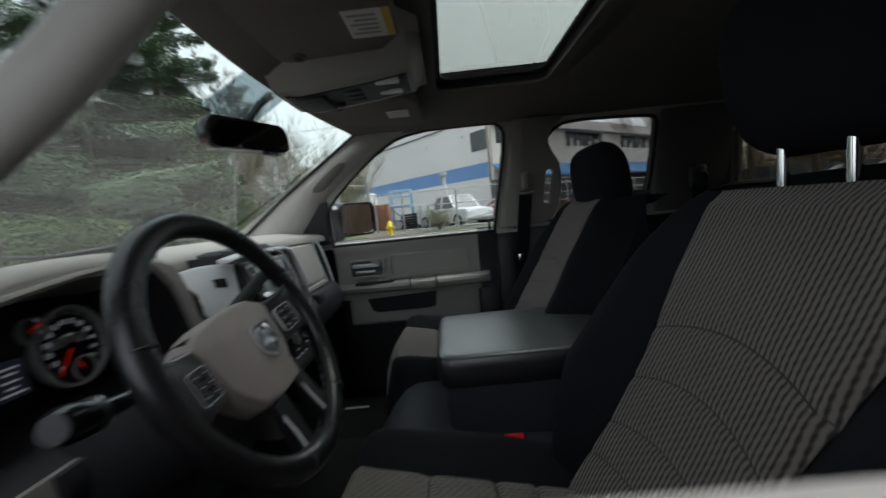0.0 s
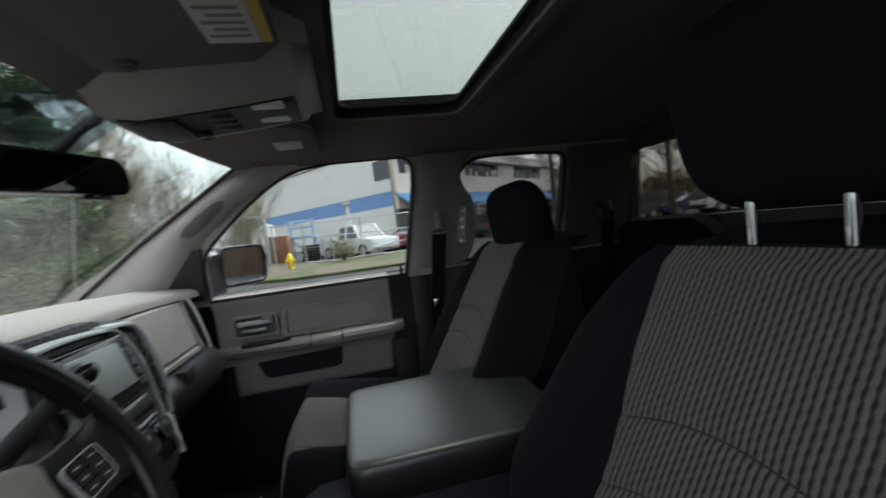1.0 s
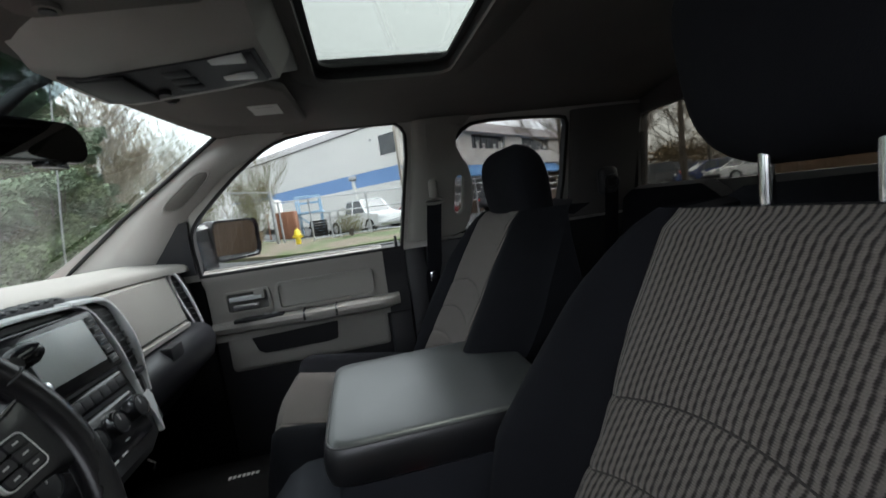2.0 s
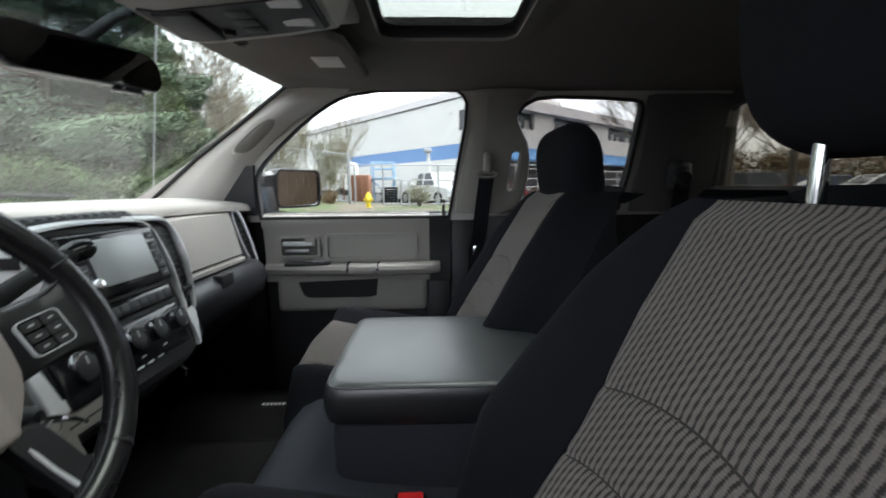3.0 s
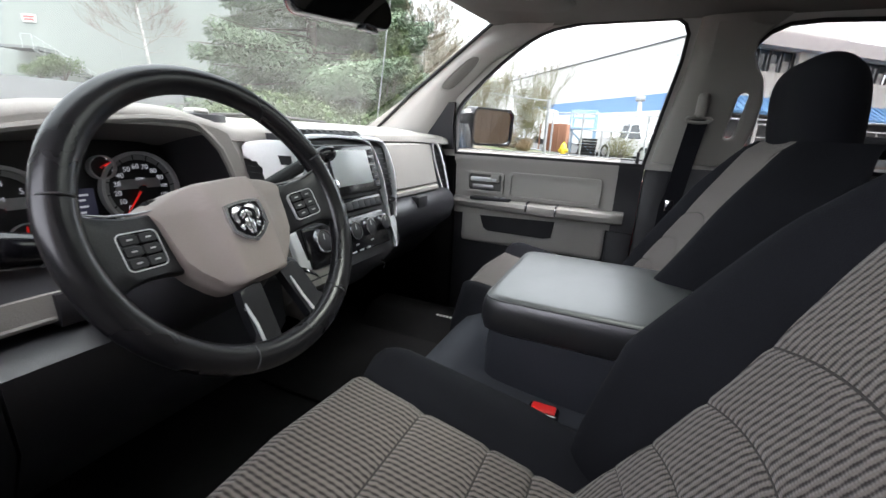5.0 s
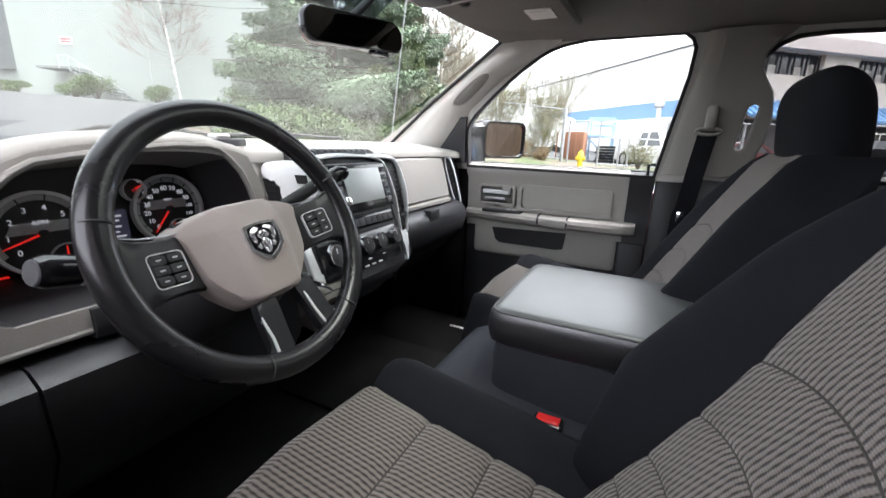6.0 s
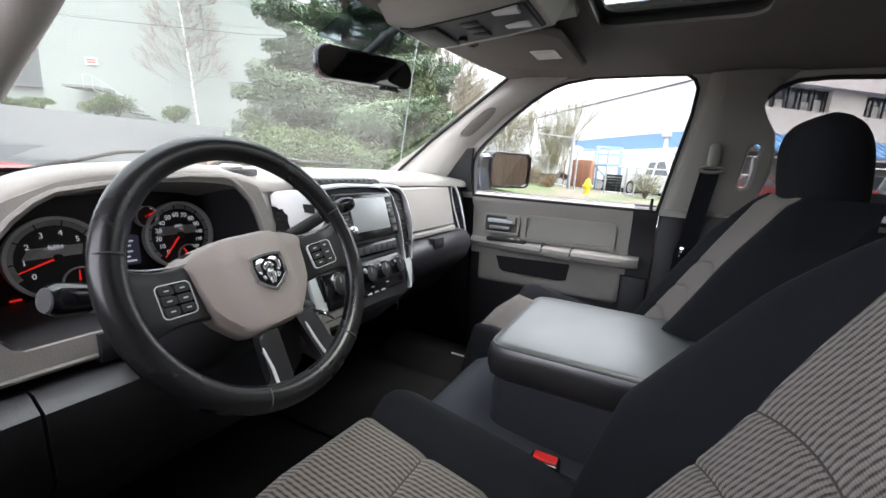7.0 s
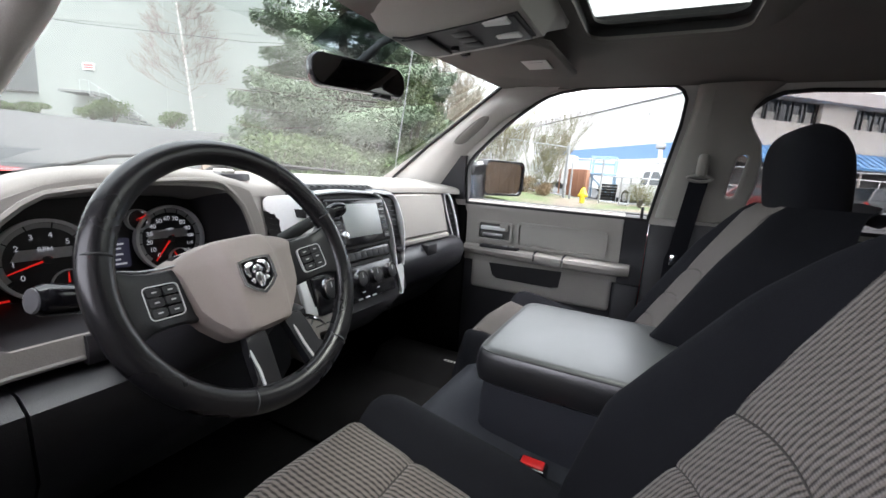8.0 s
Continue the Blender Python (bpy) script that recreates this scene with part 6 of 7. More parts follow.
def branch(bm, p, d, L, r, depth, rng, spread=.55, up=.15, n=3):
    q = p + d * L
    r = max(r, .0055)
    mid = p + d * L * .5 + Vector((rng.uniform(-1, 1), rng.uniform(-1, 1), rng.uniform(-1, 1))) * L * .05
    tube([p, mid, q], [r, r * .8, r * .62], 5 if r > .03 else 3, bm, caps=False)
    if depth == 0:
        return
    for i in range(n):
        dd = (d + Vector((rng.uniform(-1, 1), rng.uniform(-1, 1), rng.uniform(-.6, .9) + up)) * spread).normalized()
        s = p.lerp(q, rng.uniform(.45, 1.0)) if i else q
        branch(bm, s, dd, L * rng.uniform(.55, .85), r * .58, depth - 1, rng, spread, up, n)


def bare_tree(x, y, h, seed, bark, label, r=.10, depth=5, n=3, spread=.6, lean=(0, 0)):
    rng = random.Random(seed)
    z0 = gz(x, y)
    t = thing("bare_tree", label, "tree", at=(x, y, z0))
    top = Vector((x + lean[0], y + lean[1], z0 + h))
    base = Vector((x, y, z0 - .2))
    under(part("trunk", tube([base, base.lerp(top, .3) + Vector((.06, .04, 0)), base.lerp(top, .65), top], [r, r * .8, r * .5, r * .12], 8), bark), t)
    b = bmesh.new()
    N = 64 if bark is BIRCHBARK else 32
    for i in range(N):
        f = (.17 if N > 50 else .24) + .74 * i / N
        p = base.lerp(top, f)
        a = i * 2.4 + rng.uniform(-.4, .4)
        dv = Vector((math.cos(a), math.sin(a), .22 if N > 50 else .75)).normalized()
        branch(b, p, dv, h * (.095 if N > 50 else .17) * (1.2 - f), r * (.20 if N > 50 else .22) * (1.15 - f), depth - 1, rng, spread, .25, n)
    under(part("limbs", b, BIRCHTWIG if N > 50 else TWIG), t)
    return t


def shrub(x, y, w, h, seed, material, label, n=900, leaf=.07, lift=0.0, name="shrub", twigs=0):
    rng = random.Random(seed)
    z0 = gz(x, y) + lift
    t = thing(name, label, "shrub", group="shrubs", at=(x, y, z0))
    st = bmesh.new()
    for i in range(7):
        a = rng.uniform(0, 6.28)
        tube([(x, y, z0), (x + .3 * w * math.cos(a), y + .3 * w * math.sin(a), z0 + h * .7)], [.03, .01], 5, st)
    for i in range(twigs):
        a = rng.uniform(0, 6.28)
        branch(st, Vector((x + .2 * w * math.cos(a), y + .2 * w * math.sin(a), z0)), Vector((.35 * math.cos(a), .35 * math.sin(a), 1)).normalized(), h * rng.uniform(.35, .6), .014, 4, rng, .45, .5, 3)
    under(part("stems", st, SHRUBTWIG if twigs else BARK), t)
    b = bmesh.new()
    k = 9 if not twigs else 22
    for i in range(k):
        a, f = rng.uniform(0, 6.28), rng.random() ** .5
        c = (x + .36 * w * f * math.cos(a), y + .36 * w * f * math.sin(a), z0 + h * rng.uniform(.3, .78))
        leaf_cloud(b, c, w * rng.uniform(.16, .30), n // k, leaf, rng, min(1.1, h / w))
    under(part("crown", b, material, smooth=False), t)
    return t


fir(10.15, 9.0, 13.0, 3.4, 3)
fir(12.4, 8.4, 10.0, 2.6, 8)
for i, (x, y, w, h) in enumerate(((6.4, 7.7, 2.2, 1.35), (7.2, 7.0, 2.2, 1.4), (8.2, 6.5, 2.2, 1.5), (9.2, 6.1, 2.2, 1.7), (7.4, 8.4, 2.4, 1.5), (10.4, 6.3, 2.2, 2.1))):
    shrub(x, y, w, h, 20 + i, LEAVES, "dense green juniper shrub at the edge of the lot", 6500, .05)
for i, (x, y, w, h, n) in enumerate(((10.2, 6.5, 1.7, 4.1, 5200), (11.2, 6.9, 1.9, 3.2, 4200), (12.2, 6.7, 2.4, 2.3, 4200))):
    shrub(x, y, w, h, 130 + i, LIGHTLEAVES, "tall light green conifer shrub beside the fir", n * 2, .045)
for i, (x, y, w, h) in enumerate(((11.6, 9.6, 3.2, 2.6), (9.0, 8.0, 2.6, 1.9), (13.6, 9.2, 3.0, 2.6))):
    shrub(x, y, w, h, 150 + i, LEAVES, "dense green shrub under the fir", 7000, .055)
for i, (x, y, h) in enumerate(((14.5, 7.4, 6.6), (14.0, 7.0, 5.6), (15.2, 7.3, 6.0))):
    bare_tree(x, y, h, 5 + 7 * i, TWIG, "slender leafless stem in a clump beside the fence", .045, 5, 3, .62, lean=(.5 * (i - 1), .2))
bare_tree(13.15, 21.2, 10.5, 6, BIRCHBARK, "slim leafless birch with white bark by the warehouse", .068, 5, 3, .5, lean=(-.9, .5))
bare_tree(4.2, 33.5, 9.0, 16, BIRCHBARK, "slim leafless birch with white bark by the warehouse", .12, 4, 3, .5)
for i, (f, w, h) in enumerate(((.2, 1.6, .7), (1.5, 1.5, .7), (4.2, 1.6, 1.1), (5.2, 1.7, 1.25), (7.9, 1.7, 1.0), (11.8, 2.2, 1.1), (14.2, 2.6, 1.4), (-2.5, 2.2, 1.2), (-5.0, 2.2, 1.2))):
    q = P0 + d * f - nrm * 2.2
    shrub(q.x, q.y, w, h, 40 + i, LEAVES, "low green shrub in the bed along the warehouse", 2600, .05)
for i, (x, y, w, h) in enumerate(((20.0, 9.0, 3.0, 3.8), (20.4, 6.9, 2.7, 3.8), (21.5, 5.0, 2.1, 3.5), (20.6, 11.0, 2.6, 3.8))):
    shrub(x, y, w, h, 60 + i, OLIVE, "straggly olive-green shrub behind the fence", 5200, .05, twigs=16)
for i, (x, y, w, h) in enumerate(((19.2, .2, 1.3, 1.5), (20.2, 5.2, 1.5, 1.2))):
    shrub(x, y, w, h, 70 + i, OLIVE, "scrubby weeds at the foot of the fence", 1600, .04)
DRYWEED = mat("dry_weeds", (0.17, 0.125, 0.075), 0.95, var=0.4, coarse=1.5, scale=14, spec=0.1)
for i, (y, w, h) in enumerate(((4.3, 1.2, .7), (5.4, 1.6, .9), (6.8, 1.8, 1.1), (8.3, 1.8, 1.0), (9.9, 2.0, 1.2), (11.6, 2.0, 1.3))):
    shrub(18.9 - .1 * (i % 2), y, w, h, 80 + i, DRYWEED, "dry brown weeds along the fence", 1500, .045)

# chain-link fence of pipe posts and rails
fence = thing("fence", "galvanised pipe fence along the far side of the road", "fence", at=(19.6, 4, .6))
for y in (13.0, 10.2, 7.4, 3.55):
    z = gz(19.7, y) + .1
    under(part("post", tube([(19.7, y, z - .3), (19.7, y, z + 2.42)], .045 if y > 4 else .08, 8), GALV), fence)
for z in (2.36, .12):
    under(part("rail", tube([(19.7, y, gz(19.7, y) + .1 + z) for y in (13.0, 10.2, 7.4, 3.55)], .028, 6), GALV), fence)
gate = thing("gate", "galvanised pipe gate in the fence", "gate", at=(19.7, 1, .6))
for y, top in ((3.3, 2.50), (1.95, 2.50), (1.08, 1.76), (.70, 1.74), (-.72, 2.46), (-3.4, 2.40), (-6.2, 2.36)):
    under(part("post", tube([(19.8, y, .3), (19.8, y, top)], .045, 8), GALV), gate)
for y0, y1, z0, z1 in ((3.6, -9.0, 2.48, 2.40), (1.72, -3.4, 1.77, 1.70), (1.95, -3.4, .62, .58)):
    under(part("rail", tube([(19.8, y0, z0), (19.8, y1, z1)], .028, 6), GALV), gate)
under(part("brace", tube([(19.75, 1.0, .55), (18.6, -3.6, 1.30)], .026, 6), GALV), gate)
# chain-link mesh of the fence: crossing wires between the posts
wires = bmesh.new()
for k in range(0, 64):
    y = 3.6 + k * .15
    for sgn in (1, -1):
        ya, yb = y, y + sgn * 2.2
        if 3.55 <= min(ya, yb) and max(ya, yb) <= 13.0:
            tube([(19.7, ya, gz(19.7, ya) + .2), (19.7, yb, gz(19.7, yb) + 2.4)], .004, 3, wires, caps=False)
under(part("mesh", wires, GALV, label="thin chain-link mesh"), fence)

hyd = thing("fire_hydrant", "yellow painted fire hydrant on the grass verge", "fire hydrant", at=(18, 2.42, .48))
HX, HY, HZ = 18.0, 2.42, .48
under(part("barrel", loft([[(HX + r * math.cos(a), HY + r * math.sin(a), HZ + z) for a in span(0, 2 * math.pi, 17)[:-1]] for r, z in ((.17, 0), (.17, .05), (.11, .06), (.11, .42), (.16, .43), (.16, .47), (.13, .5), (.12, .6), (.07, .68), (.03, .70), (.03, .76))]), HYDRANT), hyd)
for a in (0, math.pi / 2, math.pi):
    dd = Vector((-math.sin(a), math.cos(a), 0)) if a != math.pi / 2 else Vector((-1, 0, 0))
    under(part("outlet", tube([Vector((HX, HY, HZ + .38)), Vector((HX, HY, HZ + .38)) + dd * .2], .06, 10), HYDRANT), hyd)


def car(name, label, x, y, yaw, paint, length=4.6, kind_of="sedan", group="parked cars"):
    """Parked vehicle: shaped body with cabin glass, wheels and lamps."""
    z0 = gz(x, y)
    t = thing(name, label, "pickup" if kind_of == "pickup" else "car", group=group, at=(x, y, z0))
    m = Matrix.Translation((x, y, z0)) @ Matrix.Rotation(yaw, 4, "Z")
    w = .92
    L = length / 2

    def Q(nm, b, material, lab="", parent=None):
        bmesh.ops.transform(b, matrix=m, verts=b.verts)
        return under(part(nm, b, material, label=lab), t)

    if kind_of == "pickup":
        low = [(L, .55, .62), (L - .05, .95, .9), (L - 1.1, 1.08, .94), (L - 1.2, 1.1, .94), (-L + .02, 1.1, .94), (-L, .6, .92)]
        cab = [(L - 1.15, 1.08, .86), (L - 1.75, 1.78, .70), (L - 2.6, 1.80, .70), (L - 3.0, 1.75, .72), (L - 3.1, 1.08, .86)]
    elif kind_of == "suv":
        low = [(L, .5, .7), (L - .03, .85, .88), (L - 1.0, 1.02, .92), (-L + .05, 1.05, .92), (-L, .55, .9)]
        cab = [(L - 1.0, 1.02, .84), (L - 1.7, 1.66, .70), (-L + .5, 1.68, .70), (-L + .08, 1.05, .84)]
    else:
        low = [(L, .45, .7), (L - .03, .72, .86), (L - 1.1, .90, .9), (-L + .9, .95, .9), (-L + .02, .92, .86), (-L, .5, .8)]
        cab = [(L - 1.2, .90, .82), (L - 1.95, 1.40, .66), (-L + 1.5, 1.42, .66), (-L + .75, .95, .80)]
    secs = []
    for px, pz, pw in low:
        secs.append([(px, sy * pw, pz if k else .32) for k, sy in ((0, -1), (1, -1), (1, 1), (0, 1))])
    bm2 = bmesh.new()
    loft(secs, True, True, bm2)
    bmesh.ops.bevel(bm2, geom=bm2.edges[:], offset=.05, segments=2, affect="EDGES")
    Q("body", bm2, paint)
    bm2 = bmesh.new()
    loft([[(px, -pw, pz) for px, pz, pw in cab], [(px, pw, pz) for px, pz, pw in cab]], True, True, bm2)
    bmesh.ops.bevel(bm2, geom=bm2.edges[:], offset=.04, segments=2, affect="EDGES")
    Q("cabin_glass", bm2, DARKGLASS, "dark cabin windows")
    top = [p for p in cab if p[1] > 1.3]
    Q("roof", loft([[(px + e, sy * pw * 1.005, pz + .012), (px + e, sy * pw * 1.005, pz - .05)] for px, pz, pw, e, sy in [(top[0][0], top[0][1], top[0][2], .02, -1), (top[-1][0], top[-1][1], top[-1][2], -.02, -1)]], False, False), paint)
    Q("roof_skin", box((top[-1][0], -.67, top[0][1] - .02), (top[0][0], .67, top[0][1] + .03), .02), paint)
    for (ax, az, aw), (bx, bz, bw) in ((cab[0], cab[1]), (cab[-1], cab[-2])):
        for sy in (-1, 1):
            Q("pillar", tube([(ax, sy * aw, az), (bx, sy * bw, bz)], .05, 6), paint)
    midx = (top[0][0] + top[-1][0]) / 2
    for sy in (-1, 1):
        Q("pillar", tube([(midx, sy * cab[0][2], cab[0][1]), (midx, sy * top[0][2] * 1.01, top[0][1])], .045, 6), paint)
    R = .38 if kind_of == "pickup" else .33
    for wx in (L - .85, -L + .95):
        for sy in (-1, 1):
            wmx = axes((wx, sy * (w - .2), R), (1, 0, 0), (0, 0, 1)) if sy > 0 else axes((wx, sy * (w - .2), R), (-1, 0, 0), (0, 0, 1))
            wl = Q("wheel", disc(R, -.24, wmx, 20), TYRE)
            rm = disc(R * .62, -.02, wmx @ Matrix.Translation((0, 0, -.235)), 16)
            bmesh.ops.transform(rm, matrix=m, verts=rm.verts)
            o = part("rim", rm, GALV)
            o.parent = wl
    for sy in (-1, 1):
        Q("headlight", box((L - .10, sy * .72 - .16, .70), (L + .005, sy * .72 + .16, .86), .02), CLEARLAMP)
        Q("tail_light", box((-L - .005, sy * .78 - .10, .78), (-L + .08, sy * .78 + .10, .98), .02), TAIL)
    Q("bumper", box((L - .06, -.85, .36), (L + .06, .85, .55), .03), DARK if kind_of != "pickup" else STEEL)
    Q("bumper", box((-L - .06, -.85, .40), (-L + .06, .85, .58), .03), DARK if kind_of != "pickup" else STEEL)
    if kind_of == "pickup":
        Q("bed_rail", box((-L + .05, -.95, 1.06), (L - 3.1, -.88, 1.16), .02), paint)
        Q("bed_rail", box((-L + .05, .88, 1.06), (L - 3.1, .95, 1.16), .02), paint)
    return t


CARMAROON = mat("maroon_car_paint", (0.16, 0.02, 0.02), 0.3, coat=0.4, var=0.05)
CLEARLAMP = mat("lamp_lens", (0.6, 0.62, 0.64), 0.15, var=0.05)
car("pickup_truck", "white pickup truck parked behind the fence", 23.1, -.55, radians(-145), CARWHITE, 5.0, "pickup")
car("parked_car", "grey sport utility car in the rear lot", 24.0, -18.5, radians(60), CARGREY, 4.7, "suv")
car("parked_car", "dark blue sedan in the rear lot", 22.0, -22.0, radians(70), CARBLUE, 4.6)
car("parked_car", "pale sedan in the rear lot", 19.5, -22.5, radians(75), CARWHITE, 4.6)
car("parked_car", "dark green sport utility car in the rear lot", 26.5, -22.0, radians(60), CARGREY, 4.8, "suv")
car("parked_car", "white sedan parked across the lot", 17.0, -27.0, radians(10), CARWHITE, 4.7)
car("parked_car", "red car parked before the office", 26.0, -4.4, radians(-60), CARMAROON, 4.5)
car("parked_car", "dark green car parked before the office", 29.0, -11.2, radians(-60), CARGREY, 4.6, "suv")

# blue scissor lift, crates and trailers in the yard
lift = thing("scissor_lift", "faded blue lift platform standing in the yard", "lift", at=(27, 1.8, .5))
for y in (2.05, 3.45):
    for x in (26.6, 27.8):
        under(part("leg", tube([(x, y, .4), (x, y, 3.0)], .06, 6), LIFTBLUE), lift)
under(part("deck", box((26.4, 1.9, 1.9), (28.0, 3.6, 2.05), .03), LIFTBLUE), lift)
for z in (2.6, 3.0):
    under(part("rail", tube([(26.6, 2.05, z), (26.6, 3.45, z), (27.8, 3.45, z), (27.8, 2.05, z)], .04, 6, loop=True), LIFTBLUE), lift)
under(part("brace", tube([(26.6, 2.05, .6), (26.6, 3.45, 1.9)], .05, 6), LIFTBLUE), lift)
for i, (x, y, sx, sy, h, mt, lb) in enumerate(((26, 3.97, 1.4, 1.1, 1.62, BRICKBROWN, "rust-brown steel waste container"), (26.4, .6, 1.4, 1.9, 1.1, DARK, "stack of black pallets"), (27.2, 2.2, 1.5, 1.4, 1.0, TYRE, "heap of dark machine parts"))):
    t = thing("container" if i == 0 else "pallet_stack", lb, "container" if i == 0 else "pallets", at=(x, y, .5))
    if i == 0:
        under(part("body", box((x - sx / 2, y - sy / 2, .3), (x + sx / 2, y + sy / 2, .55 + h), .04), mt), t)
        for k in range(5):
            under(part("rib", box((x - sx / 2 - .05, y - sy / 2 + .1 + k * .35, .6), (x - sx / 2, y - sy / 2 + .18 + k * .35, .5 + h), .01), mt), t)
    else:
        for k in range(6):
            under(part("pallet", box((x - sx / 2 + .05 * (k % 2), y - sy / 2, .45 + k * h / 6), (x + sx / 2, y + sy / 2 - .06 * (k % 3), .45 + (k + .8) * h / 6), .02), mt), t)
for x, y, L in ((34, 8.2, 5.0), (36, 15.0, 7)):
    t = thing("box_trailer", "white box trailer parked in the yard", "trailer", group="trailers", at=(x, y, .6))
    under(part("body", box((x - 1.2, y - L / 2, 1.2), (x + 1.2, y + L / 2, 3.4), .05), WALLWHITE), t)
    for k in (-.3, .3):
        under(part("wheel", tube([(x - 1.2, y + L * k, .95), (x + 1.2, y + L * k, .95)], .45, 14), TYRE), t)
    under(part("skirt", box((x - 1.0, y - L / 2 + .2, .5), (x + 1.0, y + L / 2 - .2, 1.2), .03), DARK), t)

# white and blue hall beyond the yard
hall = thing("industrial_hall", "long white industrial hall with a blue band", "building", at=(55, 8, 0))
A, B = Vector((37.5, -4.6)), Vector((84.9, 32.2))
dv = (B - A).normalized()
nv = Vector((-dv.y, dv.x))
for i in range(8):
    a, b = A + (B - A) * i / 8 + dv * .006, A + (B - A) * (i + 1) / 8 - dv * .006
    under(part("panel", wall_run(a, b, 0, 4.05, .3), WALLWHITE), hall)
    under(part("blue_panel", wall_run(a - nv * .03, b - nv * .03, 4.05, 5.42, .3), BLUEBAND, label="blue painted panel"), hall)
    under(part("upper_panel", wall_run(a, b, 5.42, 9.5, .3), WALLWHITE), hall)
under(part("gutter", wall_run(A + nv * .12, B + nv * .12, 9.50, 9.60, .5), mat("dark_gutter", (0.07, 0.07, 0.075), 0.6)), hall)
under(part("parapet", wall_run(A + nv * .02, B + nv * .02, 9.60, 10.3, .6), mat("pale_fascia_metal", (.70, .67, .67), .7, var=.05, coarse=.4)), hall)
under(part("core", wall_run(A - nv * .35, B - nv * .35, 0, 10.2, 12), WALLWHITE), hall)
for f in (.06, .16):
    a = A + (B - A) * f + nv * .06
    under(part("wall_lamp", box((a.x - .10, a.y - .10, 8.2), (a.x + .10, a.y + .10, 8.36), .03), GALV), hall)
a = A + dv * .2 + nv * .05
under(part("window", wall_run(a, a + dv * 2.2, 6.6, 8.4, .1), DARKGLASS), hall)

# two-storey office with blue metal awning
office = thing("office_building", "cream two-storey office with ribbon windows and a blue metal awning", "building", at=(30, -8, 0))
O0 = Vector((28.9, -3.58))
od = Vector((.64, -.768))
on = Vector((-.768, -.64))
LN = 34.0
m0 = lambda f, e=0.0: O0 + od * f + on * e
under(part("lower_wall", wall_run(m0(0), m0(LN), 0, 3.2, .3), mat("dark_shopfront", (.10, .10, .10), .7)), office)
under(part("middle_wall", wall_run(m0(0), m0(LN), 3.2, 5.72, .3), CREAM), office)
under(part("upper_wall", wall_run(m0(0), m0(LN), 6.97, 7.02, .3), CREAM), office)
under(part("fascia", wall_run(m0(-.3, .25), m0(LN, .25), 7.0, 7.75, .6), mat("pale_fascia", (.56, .51, .49), .8)), office)
oe = Vector((.98, -.20)) * 9
under(part("roof", loft([[(p.x, p.y, z) for p in (m0(-.3), m0(LN), m0(LN) + oe, m0(-.3) + oe)] for z in (7.75, 8.0)]), CREAM), office)
under(part("end_wall", loft([[(p.x, p.y, z) for p in (m0(.02, -.2), m0(.3, -.2), m0(.3) + oe, m0(.02) + oe)] for z in (0, 7.75)]), CREAM), office)
wins = [(.45, 5.7), (8.85, 5.75), (17.9, 6.4), (27.3, 5.0)]
edge = 0.0
for f, wd in wins + [(LN, 0)]:
    if f > edge:
        under(part("pier", wall_run(m0(edge), m0(f), 5.72, 6.97, .3), CREAM), office)
    edge = f + wd
for f, wd in wins:
    w = under(part("window", wall_run(m0(f, -.2), m0(f + wd, -.2), 5.72, 6.97, .05), DARKGLASS), office)
    n = int(wd / .95)
    for k in range(n + 1):
        q = m0(f + wd * k / n, -.05)
        o = part("mullion", wall_run(q - od * .04, q + od * .04, 5.72, 6.97, .1), DARK)
        o.parent = w
        if k < n and k % 3 != 0:
            q2 = m0(f + wd * (k + .12) / n, -.16)
            o = part("blind", wall_run(q2, q2 + od * wd * .72 / n, 5.72, 5.72 + (.55 + .2 * (k % 2)), .02), BLIND)
            o.parent = w
aw = thing("awning", "blue standing-seam metal awning over the ground floor", "awning", at=(30, -8, 3))
secs = [[(*m0(f, e), z) for e, z in ((.05, 4.45), (1.7, 3.35), (1.7, 3.2), (.05, 4.25))] for f in (0, LN)]
under(part("sheet", loft(secs), BLUEROOF), aw)
for k in range(56):
    f = .3 + .6 * k
    under(part("seam", tube([(*m0(f, .05), 4.48), (*m0(f, 1.7), 3.38)], .035, 4), BLUEROOF), aw)
for k in range(6):
    q = m0(2.5 + 6 * k, 1.5)
    under(part("post", tube([(q.x, q.y, 0), (q.x, q.y, 3.3)], .06, 8), WALLWHITE), aw)
ramp = thing("handrail", "white pipe handrails along the office walkway", "handrail", at=(26, -6, 0))
for z in (2.55, 1.9, 1.35):
    q, r2 = m0(.5, 3.2), m0(26, 3.2)
    under(part("rail", tube([(q.x, q.y, z), (r2.x, r2.y, z)], .03, 6), WALLWHITE), ramp)
for k in range(12):
    q = m0(.5 + 2.3 * k, 3.2)
    under(part("post", tube([(q.x, q.y, .3), (q.x, q.y, 2.55)], .03, 6), WALLWHITE), ramp)
bk = patch("walkway", [tuple(m0(-2, 3.0)), tuple(m0(30, 3.0)), tuple(m0(30, .2)), tuple(m0(-2, .2))], MULCH, .9, "raised brick-red walkway before the office", "walkway", 1)
bare_tree(21.5, -12.0, 9.5, 31, BARK, "leafless tree before the office", .16, 5, 4, .65)
bare_tree(19.5, -15.0, 9.0, 34, BARK, "leafless spreading tree beside the parked cars", .17, 5, 4, .75)
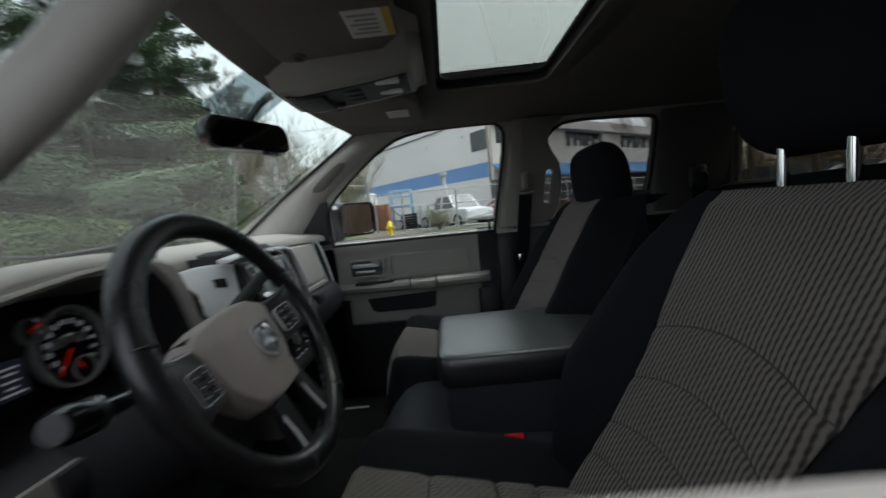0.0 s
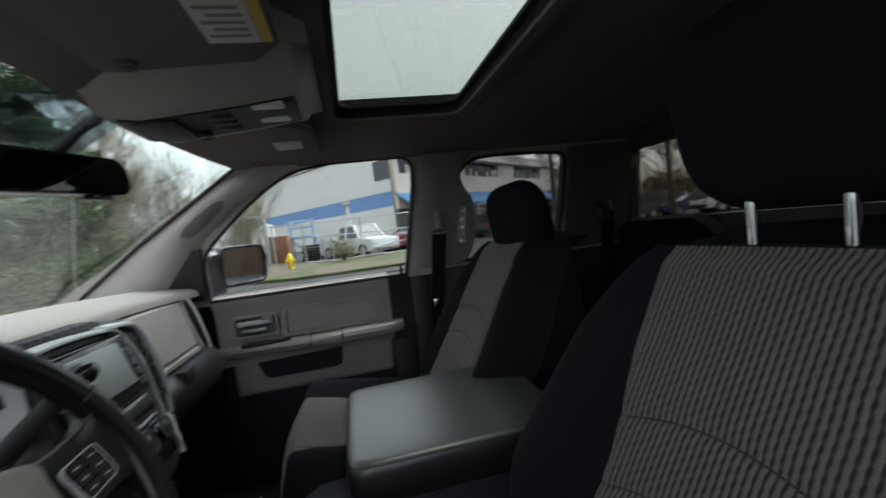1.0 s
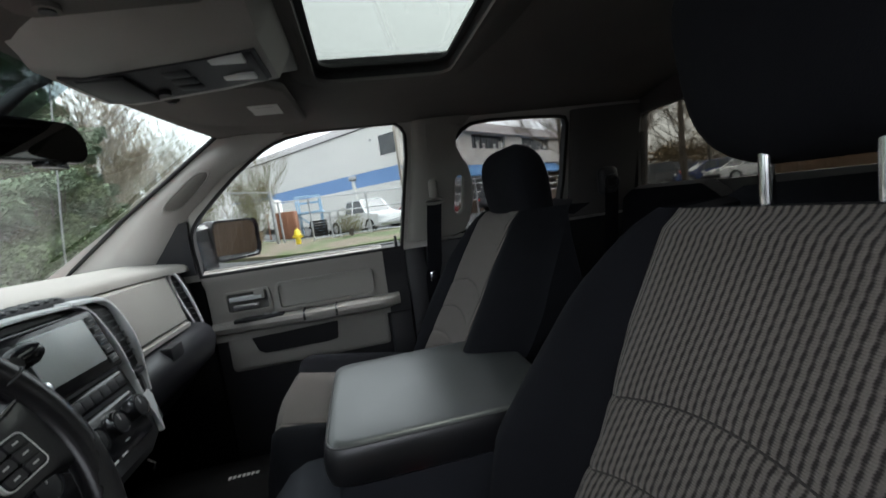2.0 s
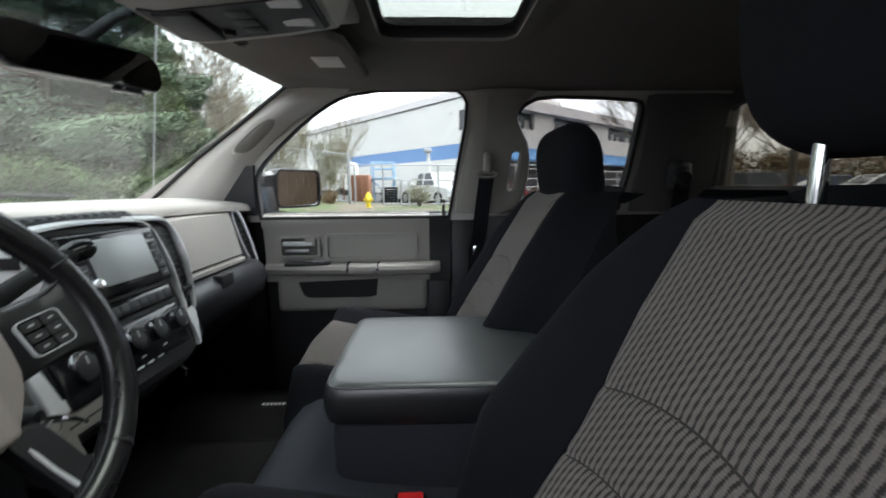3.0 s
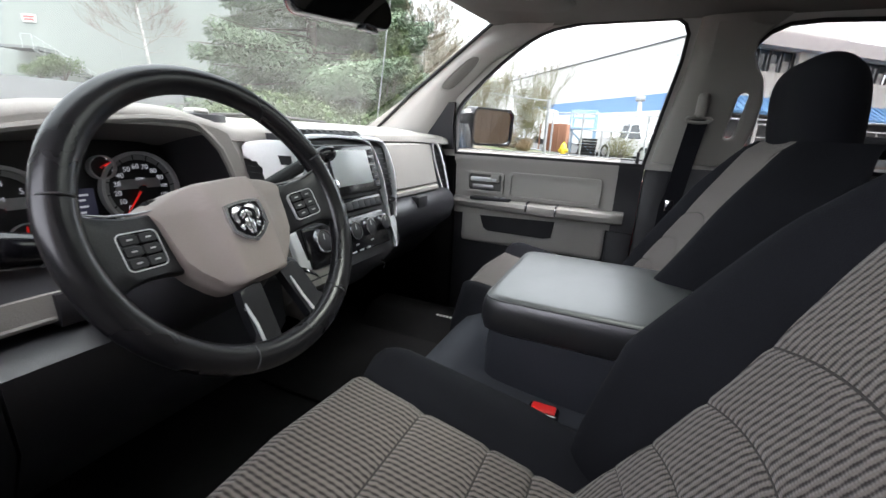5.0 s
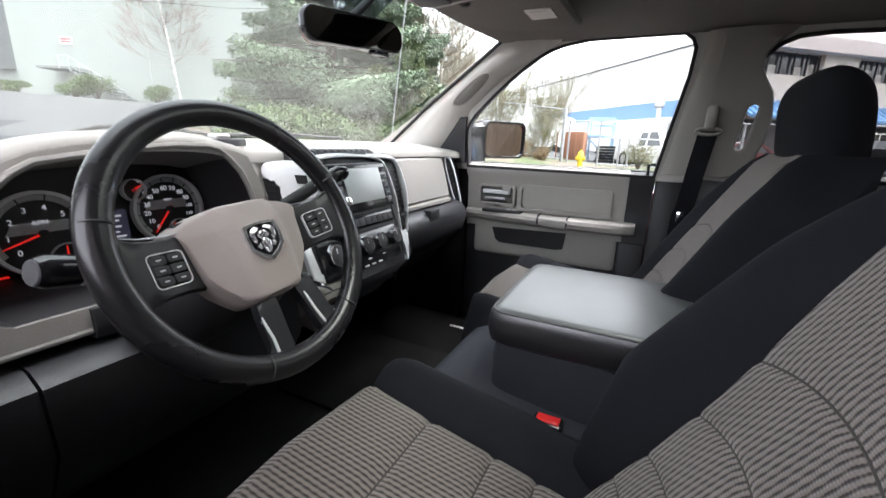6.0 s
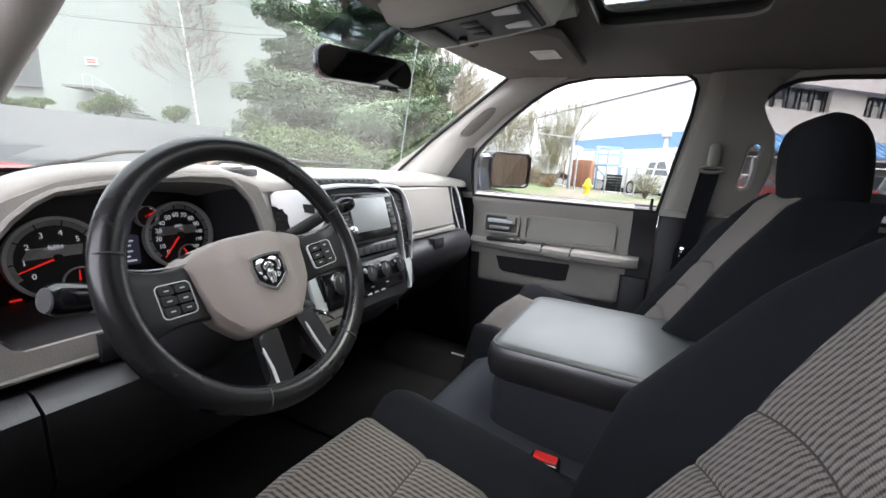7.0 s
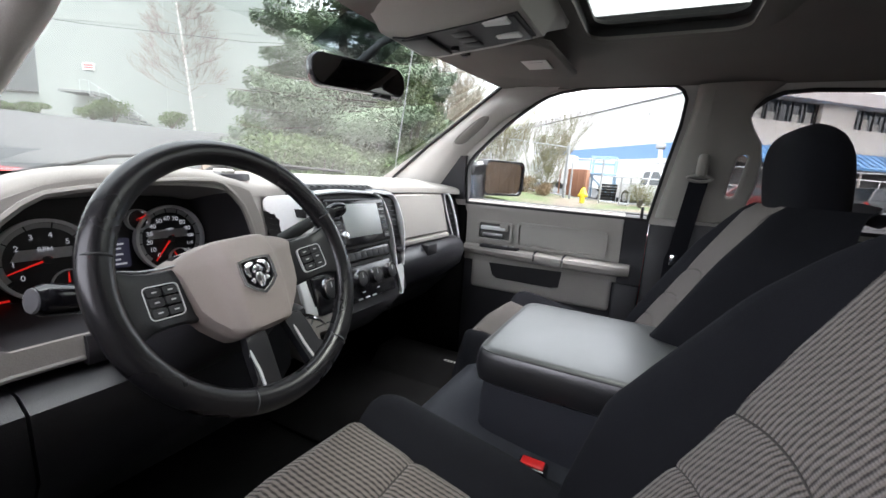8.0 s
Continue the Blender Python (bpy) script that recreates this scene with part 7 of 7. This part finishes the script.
bare_tree(14.6, -13.8, 8.0, 35, BARK, "leafless spreading tree beside the parked cars", .15, 5, 4, .75)
bare_tree(22.0, -26.5, 10.5, 32, BARK, "leafless tree behind the parked cars", .18, 5, 4, .65)
bare_tree(30.0, -30.0, 11, 33, BARK, "leafless tree behind the parked cars", .18, 5, 4, .65)
for i in range(7):
    shrub(30 + 5 * i * .6, -42 + 1.5 * (i % 3) + 3 * i, 7.5, 4.5, 90 + i, DRYWEED, "brown leafless thicket at the far edge of the lot", 2600, .16, twigs=10)

# overhead wire and antenna
wire = thing("power_line", "black overhead power line crossing the sky", "cable", at=(30, 5, 9))
under(part("cable", tube([(22, -14, 8.1), (24, -6, 7.6), (27, 4, 7.6), (33, 18, 8.6), (40, 34, 10.5)], .011, 5), DARK), wire)
wire = thing("power_line", "thin black overhead cable before the warehouse", "cable", at=(8, 14, 5))
under(part("cable", tube([(-13.9, 27.5, 4.0), (5.93, 14.84, 4.92), (9.54, 12.53, 5.3), (14.2, 9.6, 6.2)], .008, 5), DARK), wire)
pole = thing("utility_pole", "grey wooden utility pole beyond the fence", "pole", at=(40, 34, 4))
under(part("shaft", tube([(40, 34, gz(40, 34) - .5), (40, 34, 11)], [.18, .12], 8), BARK), pole)
under(part("crossarm", box((38.9, 33.93, 10.2), (41.1, 34.07, 10.4), .02), BARK), pole)
ant = thing("antenna", "thin steel whip antenna on the truck fender", "antenna", at=(.78, 1.25, 1.35))
under(part("mast", tube([(1.0, .757, 1.25), (1.0, .735, 1.475), (1.0, .655, 2.1)], [.004, .003, .0022], 6), STEEL), ant)
under(part("foot", disc(.02, .03, Matrix.Translation((1.0, .757, 1.24)), 14, .006), RUBBER), ant)
mast = thing("floodlight_mast", "white floodlight mast standing in the yard", "light mast", at=(30, -.25, .5))
under(part("shaft", tube([(30, -.25, .3), (30, -.25, 3.1), (30, -.2, 3.9)], [.16, .14, .12], 10), WALLWHITE), mast)
under(part("lamp_head", box((29.8, -.48, 3.85), (30.2, .10, 4.16), .05, 2), GALV), mast)
